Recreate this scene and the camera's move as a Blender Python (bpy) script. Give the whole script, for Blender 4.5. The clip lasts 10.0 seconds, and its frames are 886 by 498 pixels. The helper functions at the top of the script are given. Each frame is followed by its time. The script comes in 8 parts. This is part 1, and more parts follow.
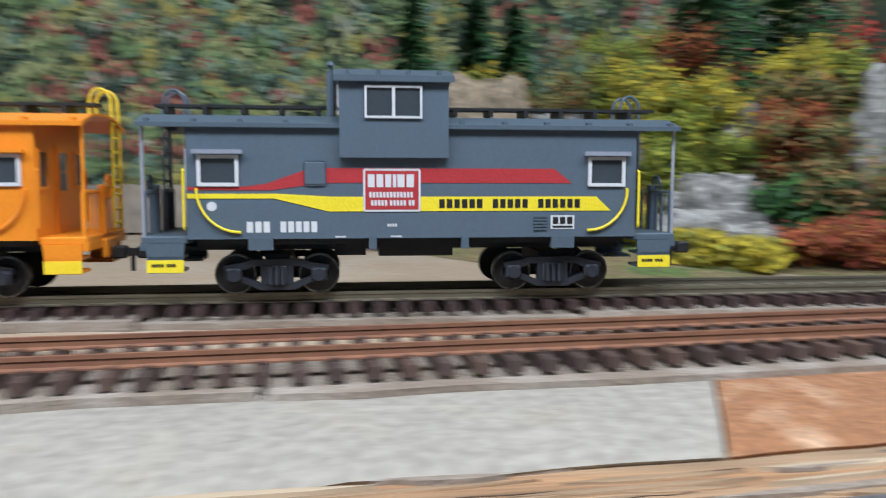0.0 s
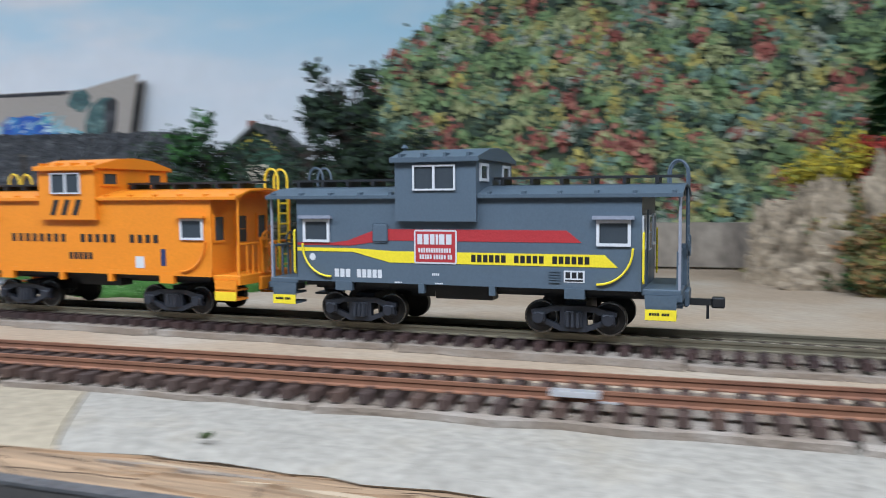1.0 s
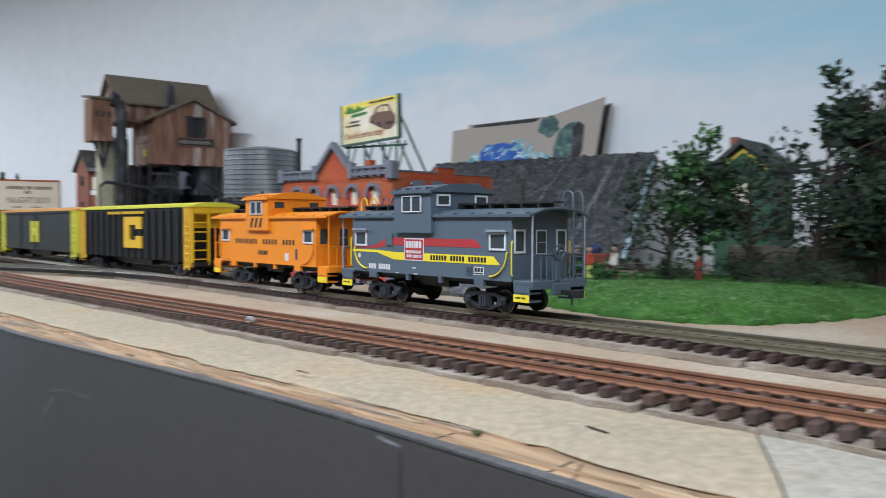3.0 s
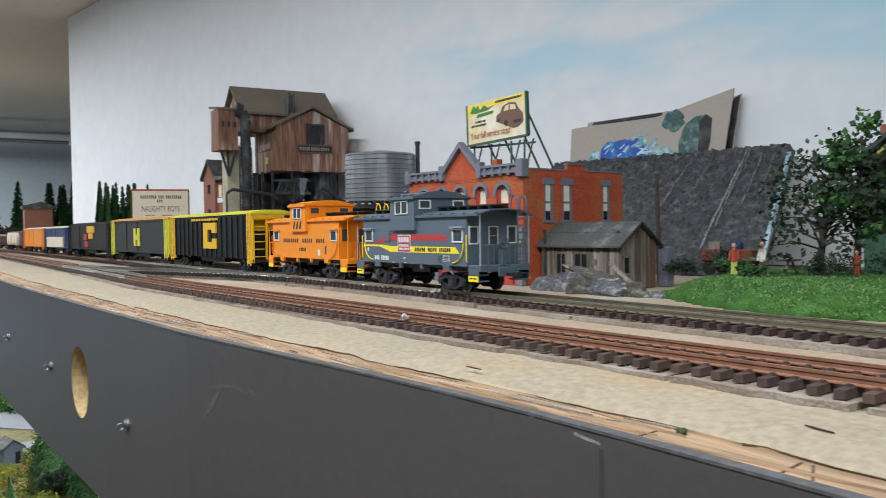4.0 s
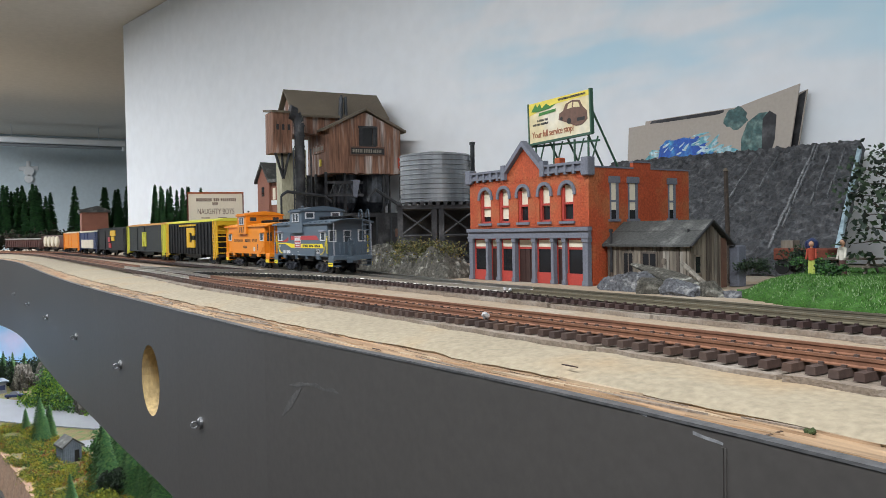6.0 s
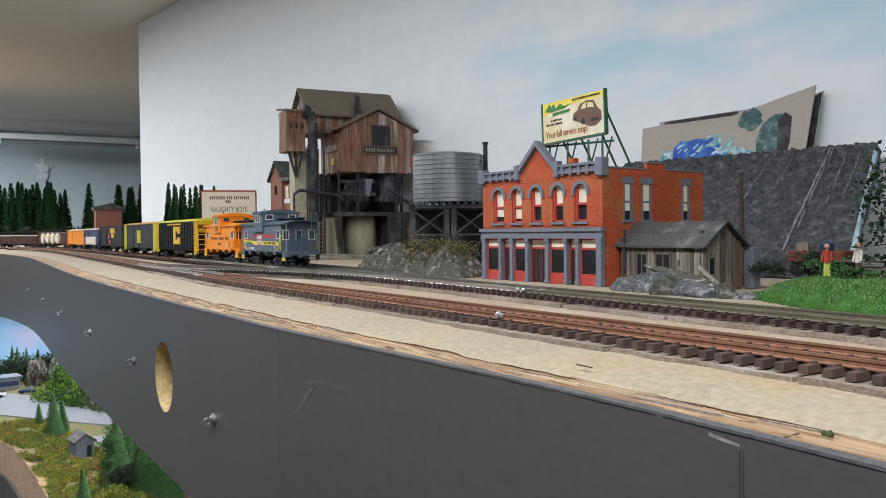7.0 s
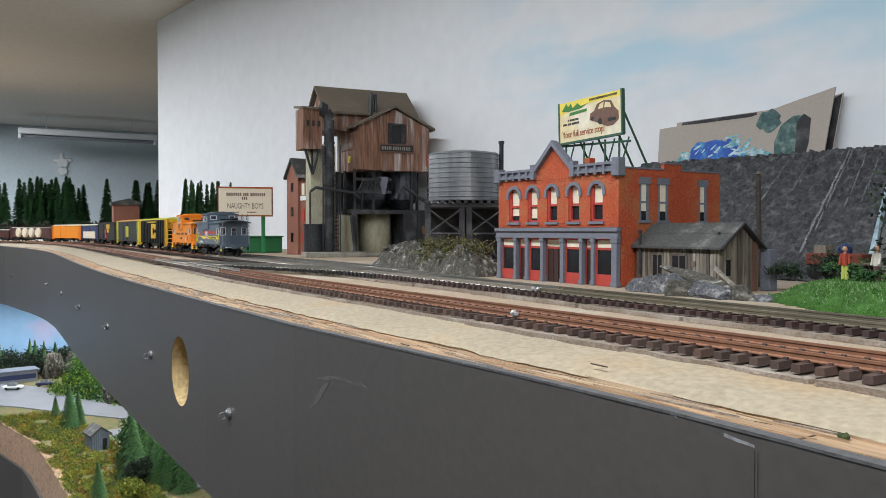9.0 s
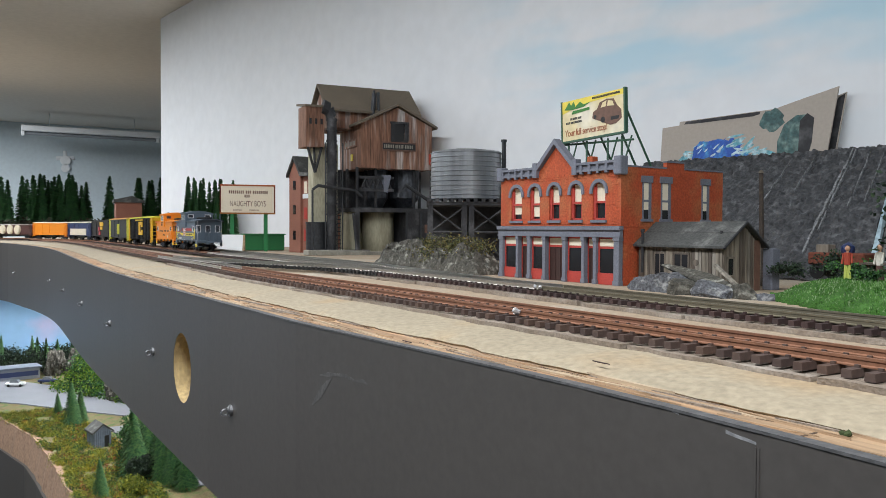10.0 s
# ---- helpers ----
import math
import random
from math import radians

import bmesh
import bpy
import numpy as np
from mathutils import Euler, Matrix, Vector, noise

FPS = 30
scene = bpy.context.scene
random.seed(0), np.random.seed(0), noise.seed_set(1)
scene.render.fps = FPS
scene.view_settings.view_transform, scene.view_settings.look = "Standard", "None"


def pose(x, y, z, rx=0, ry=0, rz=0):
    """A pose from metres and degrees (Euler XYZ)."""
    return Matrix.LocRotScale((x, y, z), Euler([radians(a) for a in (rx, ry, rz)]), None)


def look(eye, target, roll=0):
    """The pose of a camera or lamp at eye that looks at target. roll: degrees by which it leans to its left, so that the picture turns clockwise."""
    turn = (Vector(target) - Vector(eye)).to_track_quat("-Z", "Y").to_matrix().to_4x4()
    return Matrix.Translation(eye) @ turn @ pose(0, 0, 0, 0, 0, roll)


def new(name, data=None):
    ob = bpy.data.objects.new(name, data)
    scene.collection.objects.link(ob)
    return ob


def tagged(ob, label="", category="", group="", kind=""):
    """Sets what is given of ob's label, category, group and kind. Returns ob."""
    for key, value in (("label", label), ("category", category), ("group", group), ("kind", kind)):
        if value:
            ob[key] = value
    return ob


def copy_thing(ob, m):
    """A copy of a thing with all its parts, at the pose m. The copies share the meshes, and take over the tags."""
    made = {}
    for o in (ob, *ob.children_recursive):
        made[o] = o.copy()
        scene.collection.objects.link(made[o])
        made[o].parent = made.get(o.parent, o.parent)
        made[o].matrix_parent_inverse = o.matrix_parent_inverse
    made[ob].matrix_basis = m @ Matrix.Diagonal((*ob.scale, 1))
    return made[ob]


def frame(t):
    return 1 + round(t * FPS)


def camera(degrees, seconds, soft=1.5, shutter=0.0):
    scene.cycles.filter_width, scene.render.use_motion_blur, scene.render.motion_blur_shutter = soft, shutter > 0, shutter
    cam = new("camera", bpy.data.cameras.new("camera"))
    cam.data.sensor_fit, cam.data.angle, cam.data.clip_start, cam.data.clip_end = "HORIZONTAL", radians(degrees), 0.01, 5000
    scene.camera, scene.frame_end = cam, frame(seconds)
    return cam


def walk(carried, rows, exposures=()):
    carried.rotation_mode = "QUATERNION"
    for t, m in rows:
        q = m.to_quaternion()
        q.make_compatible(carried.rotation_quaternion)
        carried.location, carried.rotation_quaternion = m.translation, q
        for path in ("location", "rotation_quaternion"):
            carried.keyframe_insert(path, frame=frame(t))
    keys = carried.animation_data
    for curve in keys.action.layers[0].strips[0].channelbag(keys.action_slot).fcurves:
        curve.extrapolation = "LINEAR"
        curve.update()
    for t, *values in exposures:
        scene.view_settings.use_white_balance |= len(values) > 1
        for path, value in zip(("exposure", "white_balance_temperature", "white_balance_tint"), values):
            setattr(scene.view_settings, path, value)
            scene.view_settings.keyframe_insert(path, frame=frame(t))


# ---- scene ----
cam = camera(57.65, 10.0, soft=0.65, shutter=0.6)
MM = 0.001


def eye(x, y, z, yaw, pitch, roll):
    """A camera pose in millimetres and degrees: yaw to the left, pitch up, roll as in look()."""
    a, b = radians(yaw), radians(pitch)
    at = Vector((x, y, z)) * MM
    way = Vector((-math.sin(a) * math.cos(b), math.cos(a) * math.cos(b), math.sin(b)))
    return look(at, at + way, roll)


PATH = [
    (0.0, eye(129.24, -15.67, 34.82, -7.51, -5.21, 0.13)),
    (0.2, eye(124.43, -23.23, 36.25, -0.11, -4.85, 0.01)),
    (0.5, eye(116.81, -32.38, 42.38, 9.39, -5.11, -0.41)),
    (1.0, eye(97.64, -47.08, 45.79, 20.53, -3.65, -0.37)),
    (1.5, eye(76.12, -52.08, 43.70, 29.06, -3.01, 0.02)),
    (2.0, eye(61.64, -46.18, 41.18, 35.01, -2.80, 0.15)),
    (2.5, eye(44.79, -48.00, 44.37, 41.75, -2.05, 0.28)),
    (3.0, eye(30.74, -55.21, 42.82, 48.50, -1.79, 0.14)),
    (4.5, eye(9.87, -71.08, 39.47, 57.13, -1.41, -1.22)),
    (5.0, eye(6.92, -73.85, 39.47, 57.88, -1.41, -1.31)),
    (5.5, eye(4.27, -75.91, 38.33, 58.37, -1.31, -1.22)),
    (7.0, eye(2.23, -77.96, 37.58, 59.60, -1.24, -0.59)),
    (7.5, eye(2.38, -78.07, 37.16, 60.00, -1.25, -0.41)),
    (8.0, eye(2.56, -78.15, 36.82, 60.36, -1.27, -0.26)),
    (8.5, eye(2.36, -78.16, 36.95, 60.51, -1.31, -0.10)),
    (9.0, eye(2.86, -78.99, 37.34, 60.63, -1.32, 0.04)),
    (9.5, eye(3.02, -78.73, 37.31, 60.73, -1.38, 0.14)),
    (10.0, eye(2.89, -79.07, 36.71, 60.78, -1.40, 0.25)),
]
LIGHT_METER = [(0.0, -0.20, 5950, 10), (0.5, -0.22, 5800, 10), (1.0, -0.22, 5750, 10), (2.0, -0.32, 5750, 10), (2.5, -0.30, 5850, 10), (3.0, -0.27, 6000, 10), (4.5, -0.20, 6400, 10), (10.0, -0.20, 6450, 10)]
walk(cam, PATH, LIGHT_METER)

# world: a closed room, lit by its ceiling tubes
world = bpy.data.worlds.new("room_air")
scene.world = world
world.use_nodes = True
world.node_tree.nodes["Background"].inputs[0].default_value = (0.75, 0.82, 0.95, 1)
world.node_tree.nodes["Background"].inputs[1].default_value = 0.25


def tube_light(x, y, z, lx, ly, watts, tint=(1.0, 0.97, 0.93)):
    """A ceiling lamp: the light that one fixture gives, facing down."""
    data = bpy.data.lights.new("tube_glow", "AREA")
    data.shape, data.size, data.size_y, data.energy, data.color = "RECTANGLE", lx * MM, ly * MM, watts, tint
    ob = new("tube_glow", data)
    ob.matrix_world = pose(x * MM, y * MM, z * MM)
    return ob


CEIL = 606.0
COOL = (0.92, 0.96, 1.0)
tube_light(-500, -230, CEIL - 26, 1500, 160, 15, COOL)
tube_light(700, -150, CEIL - 26, 1200, 160, 11, COOL)
tube_light(-2150, -420, CEIL - 26, 1300, 160, 17, COOL)
# added lamp with no visible fixture, turned up to brighten the far wall
tube_light(-3750, -300, CEIL - 26, 900, 160, 34, COOL)
# strip lamps under the upper deck, over the lower scenery
tube_light(-1950, 150, -190, 1700, 40, 4.8, (0.97, 0.98, 1.0))
tube_light(-2800, -60, -190, 40, 700, 2.3, (0.97, 0.98, 1.0))


# ---- materials ----
def mat(name, color, rough=0.6, metal=0.0, var=0.25, grain=900.0, stain=60.0, bump=0.15, second=None, amount=0.5, island=False, spread=None, stretch=(1, 1, 1), gloss=0.5):
    """A surface with fine grain and broad stains. second: a stain colour, amount: how much of it; spread: colours given piece by piece."""
    m = bpy.data.materials.new(name)
    m.use_nodes = True
    t = m.node_tree
    bsdf = t.nodes["Principled BSDF"]
    bsdf.inputs["Roughness"].default_value, bsdf.inputs["Metallic"].default_value = rough, metal
    bsdf.inputs["Specular IOR Level"].default_value = gloss
    co = t.nodes.new("ShaderNodeTexCoord")
    mp = t.nodes.new("ShaderNodeMapping")
    mp.inputs["Scale"].default_value = stretch
    t.links.new(co.outputs["Object"], mp.inputs["Vector"])

    def noise_of(scale, detail=4.0):
        n = t.nodes.new("ShaderNodeTexNoise")
        n.inputs["Scale"].default_value, n.inputs["Detail"].default_value = scale, detail
        t.links.new(mp.outputs["Vector"], n.inputs["Vector"])
        return n.outputs["Fac"]

    def mix(kind, fac, a, b):
        n = t.nodes.new("ShaderNodeMix")
        n.data_type, n.blend_type = "RGBA", kind
        for socket, v in ((n.inputs[0], fac), (n.inputs[6], a), (n.inputs[7], b)):
            if isinstance(v, (int, float)):
                socket.default_value = v
            elif isinstance(v, tuple):
                socket.default_value = (*v, 1)
            else:
                t.links.new(v, socket)
        return n.outputs[2]

    def ramp(fac, stops, step=False):
        n = t.nodes.new("ShaderNodeValToRGB")
        n.color_ramp.interpolation = "CONSTANT" if step else "LINEAR"
        while len(n.color_ramp.elements) < len(stops):
            n.color_ramp.elements.new(0.5)
        for e, (p, c) in zip(n.color_ramp.elements, stops):
            e.position, e.color = p, (*c, 1)
        t.links.new(fac, n.inputs[0])
        return n.outputs[0]

    fine, broad = noise_of(grain), noise_of(stain, 6.0)
    base = color
    if spread:
        if island:
            g = t.nodes.new("ShaderNodeNewGeometry").outputs["Random Per Island"]
        else:
            g = t.nodes.new("ShaderNodeObjectInfo").outputs["Random"]
        base = ramp(g, [(i / len(spread), c) for i, c in enumerate(spread)], True)
    if second:
        k = ramp(broad, [(0.62 - amount * 0.35, (0, 0, 0)), (0.78 - amount * 0.3, (1, 1, 1))])
        base = mix("MIX", k, base, second)
    lo, hi = (1 - var,) * 3, (1 + var * 0.6,) * 3
    base = mix("MULTIPLY", 1.0, base, ramp(fine, [(0.3, lo), (0.7, hi)]))
    base = mix("MULTIPLY", 0.7, base, ramp(broad, [(0.3, lo), (0.7, (1, 1, 1))]))
    t.links.new(base, bsdf.inputs["Base Color"])
    if bump:
        b = t.nodes.new("ShaderNodeBump")
        b.inputs["Strength"].default_value, b.inputs["Distance"].default_value = bump, 0.001
        t.links.new(fine, b.inputs["Height"])
        t.links.new(b.outputs[0], bsdf.inputs["Normal"])
    return m


def wall_paint():
    """Backdrop: grey-white, with a painted blue sky and brushed clouds over its right part."""
    m = mat("backdrop_sky", (0.86, 0.88, 0.91), 0.85, var=0.03, grain=40, stain=3, bump=0.0)
    t = m.node_tree
    bsdf = t.nodes["Principled BSDF"]
    old = bsdf.inputs["Base Color"].links[0].from_socket
    co = t.nodes.new("ShaderNodeTexCoord")
    sep = t.nodes.new("ShaderNodeSeparateXYZ")
    t.links.new(co.outputs["Object"], sep.inputs[0])

    def band(src, a, b):
        n = t.nodes.new("ShaderNodeMapRange")
        n.interpolation_type = "SMOOTHSTEP"
        n.inputs[1].default_value, n.inputs[2].default_value = a, b
        t.links.new(src, n.inputs[0])
        return n.outputs[0]

    def math_(op, a, b):
        n = t.nodes.new("ShaderNodeMath")
        n.operation = op
        for s, v in zip(n.inputs, (a, b)):
            if isinstance(v, (int, float)):
                s.default_value = v
            else:
                t.links.new(v, s)
        return n.outputs[0]

    mp = t.nodes.new("ShaderNodeMapping")
    mp.inputs["Scale"].default_value = (4.0, 4.0, 14.0)
    mp.inputs["Rotation"].default_value = (0, radians(-14), 0)
    t.links.new(co.outputs["Object"], mp.inputs["Vector"])
    n = t.nodes.new("ShaderNodeTexNoise")
    n.inputs["Scale"].default_value, n.inputs["Detail"].default_value = 0.9, 3.0
    t.links.new(mp.outputs[0], n.inputs["Vector"])
    cloud = band(n.outputs["Fac"], 0.42, 0.62)
    high = band(sep.outputs["Z"], 0.10, 0.26)
    side = band(sep.outputs["X"], -1.10, -0.72)
    far = band(sep.outputs["X"], -0.55, -0.05)
    fac = math_("MULTIPLY", side, math_("MULTIPLY", high, math_("ADD", math_("MULTIPLY", cloud, 0.75), math_("MULTIPLY", far, 0.62))))
    mix = t.nodes.new("ShaderNodeMix")
    mix.data_type, mix.clamp_factor = "RGBA", True
    t.links.new(fac, mix.inputs[0])
    t.links.new(old, mix.inputs[6])
    mix.inputs[7].default_value = (0.48, 0.75, 0.90, 1)
    t.links.new(mix.outputs[2], bsdf.inputs["Base Color"])
    return m


def glass(name, color=(0.05, 0.06, 0.07), rough=0.08):
    return mat(name, color, rough, var=0.05, bump=0.0)


M = dict(
    wall=wall_paint(),
    room=mat("room_wall_blue_grey", (0.56, 0.64, 0.68), 0.85, var=0.05, grain=60, stain=2, bump=0.02),
    ceiling=mat("ceiling_plaster", (0.66, 0.62, 0.56), 0.9, var=0.05, grain=60, stain=1.5, bump=0.03),
    carpet=mat("room_floor", (0.16, 0.15, 0.14), 0.9, var=0.2, grain=200, stain=4),
    deck=mat("layout_deck", (0.41, 0.315, 0.22), 0.9, var=0.18, grain=500, stain=14, second=(0.44, 0.375, 0.295), amount=0.40, bump=0.3),
    homasote=mat("homasote_board", (0.350, 0.320, 0.272), 0.95, var=0.22, grain=420, stain=45, second=(0.315, 0.275, 0.215), amount=0.24, bump=0.55),
    homasote3=mat("homasote_tan", (0.365, 0.305, 0.215), 0.95, var=0.20, grain=420, stain=18, second=(0.37, 0.265, 0.155), amount=0.20, bump=0.5),
    homasote2=mat("homasote_brown", (0.36, 0.165, 0.075), 0.95, var=0.30, grain=700, stain=90, second=(0.52, 0.33, 0.20), amount=0.34, bump=0.8),
    strip=mat("roadbed_strip", (0.281, 0.223, 0.172), 0.95, var=0.25, grain=900, stain=60, second=(0.36, 0.31, 0.26), amount=0.5, bump=0.6),
    plywood=mat("raw_wood_edge", (0.42, 0.28, 0.165), 0.8, var=0.42, grain=420, stain=70, second=(0.34, 0.185, 0.09), amount=0.30, bump=0.9, stretch=(0.07, 1, 1)),
    fascia=mat("fascia_grey_paint", (0.080, 0.0715, 0.066), 0.45, var=0.10, grain=300, stain=6, bump=0.04),
    fascia_edge=mat("fascia_scuffed_edge", (0.105, 0.103, 0.105), 0.6, var=0.3, grain=500, stain=60, bump=0.3),
    hole=mat("bare_fibreboard", (0.55, 0.40, 0.19), 0.9, var=0.3, grain=400, stain=90, bump=0.4, stretch=(1, 1, 0.3)),
    steel=mat("screw_steel", (0.32, 0.32, 0.33), 0.42, 1.0, var=0.2),
    rust_rail=mat("rusty_rail", (0.27, 0.125, 0.07), 0.65, 0.15, var=0.2, grain=400, stain=40, second=(0.22, 0.10, 0.06), amount=0.4),
    silver_rail=mat("nickel_silver_rail", (0.62, 0.60, 0.55), 0.28, 0.9, var=0.1, grain=300, stain=30),
    brass_rail=mat("weathered_brass_rail", (0.24, 0.215, 0.155), 0.42, 0.6, var=0.15, grain=300, stain=40),
    tie_rust=mat("brown_plastic_tie", (0.085, 0.05, 0.038), 0.7, var=0.2, grain=700, stain=200, spread=[(0.075, 0.045, 0.036), (0.10, 0.06, 0.045), (0.085, 0.055, 0.045), (0.065, 0.042, 0.036)]),
    tie_dark=mat("dark_brown_tie", (0.05, 0.028, 0.026), 0.6, var=0.2, grain=700, stain=200, spread=[(0.05, 0.027, 0.025), (0.06, 0.033, 0.03), (0.045, 0.027, 0.026)]),
    tie_black=mat("black_plastic_tie", (0.02, 0.02, 0.02), 0.55, var=0.2, grain=700),
    gunmetal=mat("caboose_slate_paint", (0.092, 0.124, 0.160), 0.42, var=0.07, grain=1500, stain=70, bump=0.03),
    gun_trim=mat("slate_trim", (0.080, 0.110, 0.142), 0.45, var=0.1, grain=1500, stain=70, bump=0.05),
    black=mat("black_plastic", (0.018, 0.019, 0.021), 0.45, var=0.15, grain=900, stain=120),
    truck=mat("truck_black", (0.022, 0.025, 0.034), 0.45, var=0.2, grain=900, stain=200),
    wheel=mat("wheel_blackened_metal", (0.03, 0.03, 0.032), 0.4, 0.5, var=0.15, grain=900),
    tread=mat("wheel_tread_metal", (0.18, 0.18, 0.175), 0.25, 1.0, var=0.1),
    red=mat("stripe_red", (0.40, 0.030, 0.035), 0.5, var=0.06, grain=1500),
    yellow=mat("stripe_yellow", (0.82, 0.66, 0.020), 0.5, var=0.06, grain=1500),
    white=mat("white_decal", (0.62, 0.63, 0.65), 0.5, var=0.05, grain=1500),
    ink=mat("black_decal", (0.012, 0.012, 0.013), 0.5, var=0.05),
    pane=glass("window_pane_dark"),
    pane_grey=glass("window_pane_grey", (0.22, 0.24, 0.26), 0.12),
    orange=mat("caboose_orange", (0.80, 0.255, 0.012), 0.42, var=0.07, grain=1500, stain=70, bump=0.03),
    car_yellow=mat("car_yellow", (0.72, 0.43, 0.014), 0.45, var=0.08, grain=1200, stain=60),
    car_lime=mat("car_lime", (0.62, 0.60, 0.05), 0.5, var=0.08, grain=1200, stain=60),
    car_black=mat("car_black", (0.013, 0.013, 0.014), 0.6, var=0.1, grain=1200, stain=60, gloss=0.2),
    car_grey=mat("car_dark_grey", (0.022, 0.026, 0.027), 0.6, var=0.1, grain=1200, stain=60, gloss=0.25),
    car_roof=mat("car_orange_roof", (0.62, 0.30, 0.07), 0.6, var=0.12, grain=1200, stain=60),
    car_blue=mat("car_navy", (0.02, 0.035, 0.11), 0.5, var=0.08, grain=1200, stain=60),
    car_cream=mat("car_cream", (0.70, 0.62, 0.48), 0.6, var=0.1, grain=1200, stain=60),
    car_brown=mat("car_brown", (0.085, 0.035, 0.03), 0.6, var=0.15, grain=1200, stain=60),
)


# ---- builders ----
class B:
    """A mesh in the making, in millimetres."""

    def __init__(self):
        self.bm = bmesh.new()

    def box(self, x0, x1, y0, y1, z0, z1, m=None, bevel=0.0):
        vs = [self.bm.verts.new((x, y, z)) for z in (z0, z1) for y in (y0, y1) for x in (x0, x1)]
        fs = [self.bm.faces.new([vs[i] for i in f]) for f in ((0, 2, 3, 1), (4, 5, 7, 6), (0, 1, 5, 4), (2, 6, 7, 3), (0, 4, 6, 2), (1, 3, 7, 5))]
        if bevel:
            es = list({e for f in fs for e in f.edges})
            r = bmesh.ops.bevel(self.bm, geom=es, offset=bevel, segments=1, affect="EDGES")
            vs = list({v for f in r["faces"] for v in f.verts} | {v for v in vs if v.is_valid})
        if m is not None:
            for v in vs:
                v.co = m @ v.co
        return self

    def rod(self, p, q, r, n=8, r2=None):
        p, q = Vector(p), Vector(q)
        d = (q - p).normalized()
        a = d.orthogonal().normalized()
        b = d.cross(a)
        r2 = r if r2 is None else r2
        rings = []
        for c, rr in ((p, r), (q, r2)):
            rings.append([self.bm.verts.new(c + rr * (math.cos(6.2832 * i / n) * a + math.sin(6.2832 * i / n) * b)) for i in range(n)])
        for i in range(n):
            self.bm.faces.new((rings[0][i], rings[0][(i + 1) % n], rings[1][(i + 1) % n], rings[1][i]))
        self.bm.faces.new(rings[0][::-1])
        self.bm.faces.new(rings[1])
        return self

    def path(self, pts, r, n=6):
        for a, b in zip(pts, pts[1:]):
            self.rod(a, b, r, n)
        return self

    def prism(self, pts, axis, a, b):
        """A flat outline swept along an axis from a to b; the outline's two coordinates are the other two axes in order."""
        def at(u, v, w):
            return {"x": (w, u, v), "y": (u, w, v), "z": (u, v, w)}[axis]
        lo = [self.bm.verts.new(at(u, v, a)) for u, v in pts]
        hi = [self.bm.verts.new(at(u, v, b)) for u, v in pts]
        n = len(pts)
        for i in range(n):
            self.bm.faces.new((lo[i], lo[(i + 1) % n], hi[(i + 1) % n], hi[i]))
        self.bm.faces.new(lo[::-1])
        self.bm.faces.new(hi)
        return self

    def sweep(self, xs, fn, section):
        """A section of (across, up) pairs carried along a plan curve: fn(x) gives y."""
        rings = []
        for x in xs:
            d = (fn(x + 1) - fn(x - 1)) / 2
            k = 1 / math.sqrt(1 + d * d)
            rings.append([self.bm.verts.new((x - d * k * u, fn(x) + k * u, v)) for u, v in section])
        n = len(section)
        for r, s in zip(rings, rings[1:]):
            for i in range(n):
                self.bm.faces.new((r[i], r[(i + 1) % n], s[(i + 1) % n], s[i]))
        self.bm.faces.new(rings[0][::-1])
        self.bm.faces.new(rings[-1])
        return self

    def blob(self, c, r, sub=1, jag=0.25, squash=1.0):
        res = bmesh.ops.create_icosphere(self.bm, subdivisions=sub, radius=1.0)
        for v in res["verts"]:
            k = 1 + jag * random.uniform(-1, 1)
            v.co = Vector(c) + Vector((v.co.x * r * k, v.co.y * r * k, v.co.z * r * k * squash))
        return self

    def lathe(self, profile, n=32):
        """An outline of (radius, height) turned about the z axis."""
        rings = [[self.bm.verts.new((r * math.cos(6.2832 * i / n), r * math.sin(6.2832 * i / n), z)) for i in range(n)] for r, z in profile]
        for r, s in zip(rings, rings[1:]):
            for i in range(n):
                self.bm.faces.new((r[i], r[(i + 1) % n], s[(i + 1) % n], s[i]))
        self.bm.faces.new(rings[0][::-1])
        self.bm.faces.new(rings[-1])
        return self

    def move(self, m):
        self.bm.transform(m)
        return self

    def mesh(self, name, material, smooth=False):
        bmesh.ops.recalc_face_normals(self.bm, faces=self.bm.faces)
        self.bm.transform(Matrix.Scale(MM, 4))
        me = bpy.data.meshes.new(name)
        self.bm.to_mesh(me)
        self.bm.free()
        me.materials.append(material)
        if smooth:
            for p in me.polygons:
                p.use_smooth = True
        return me


def part(name, b, material, parent=None, label="", smooth=False):
    ob = new(name, b.mesh(name, material, smooth))
    if parent:
        ob.parent = parent
    return tagged(ob, label)


def thing(name, label, category, group="", at=None):
    ob = new(name)
    ob.empty_display_size = 0.01
    if at is not None:
        ob.matrix_world = at
    return tagged(ob, label, category, group)


def mm_pose(x, y, z, rz=0.0):
    return pose(x * MM, y * MM, z * MM, 0, 0, rz)


def letters(b, text_widths, x, y0, y1, z0, z1, gap=0.18):
    """Writing as plain bars: one bar for each sign, blanks between the words."""
    for w in text_widths:
        if w > 0:
            b.box(x, x + w * (1 - gap), y0, y1, z0, z1)
        x += abs(w)
    return x


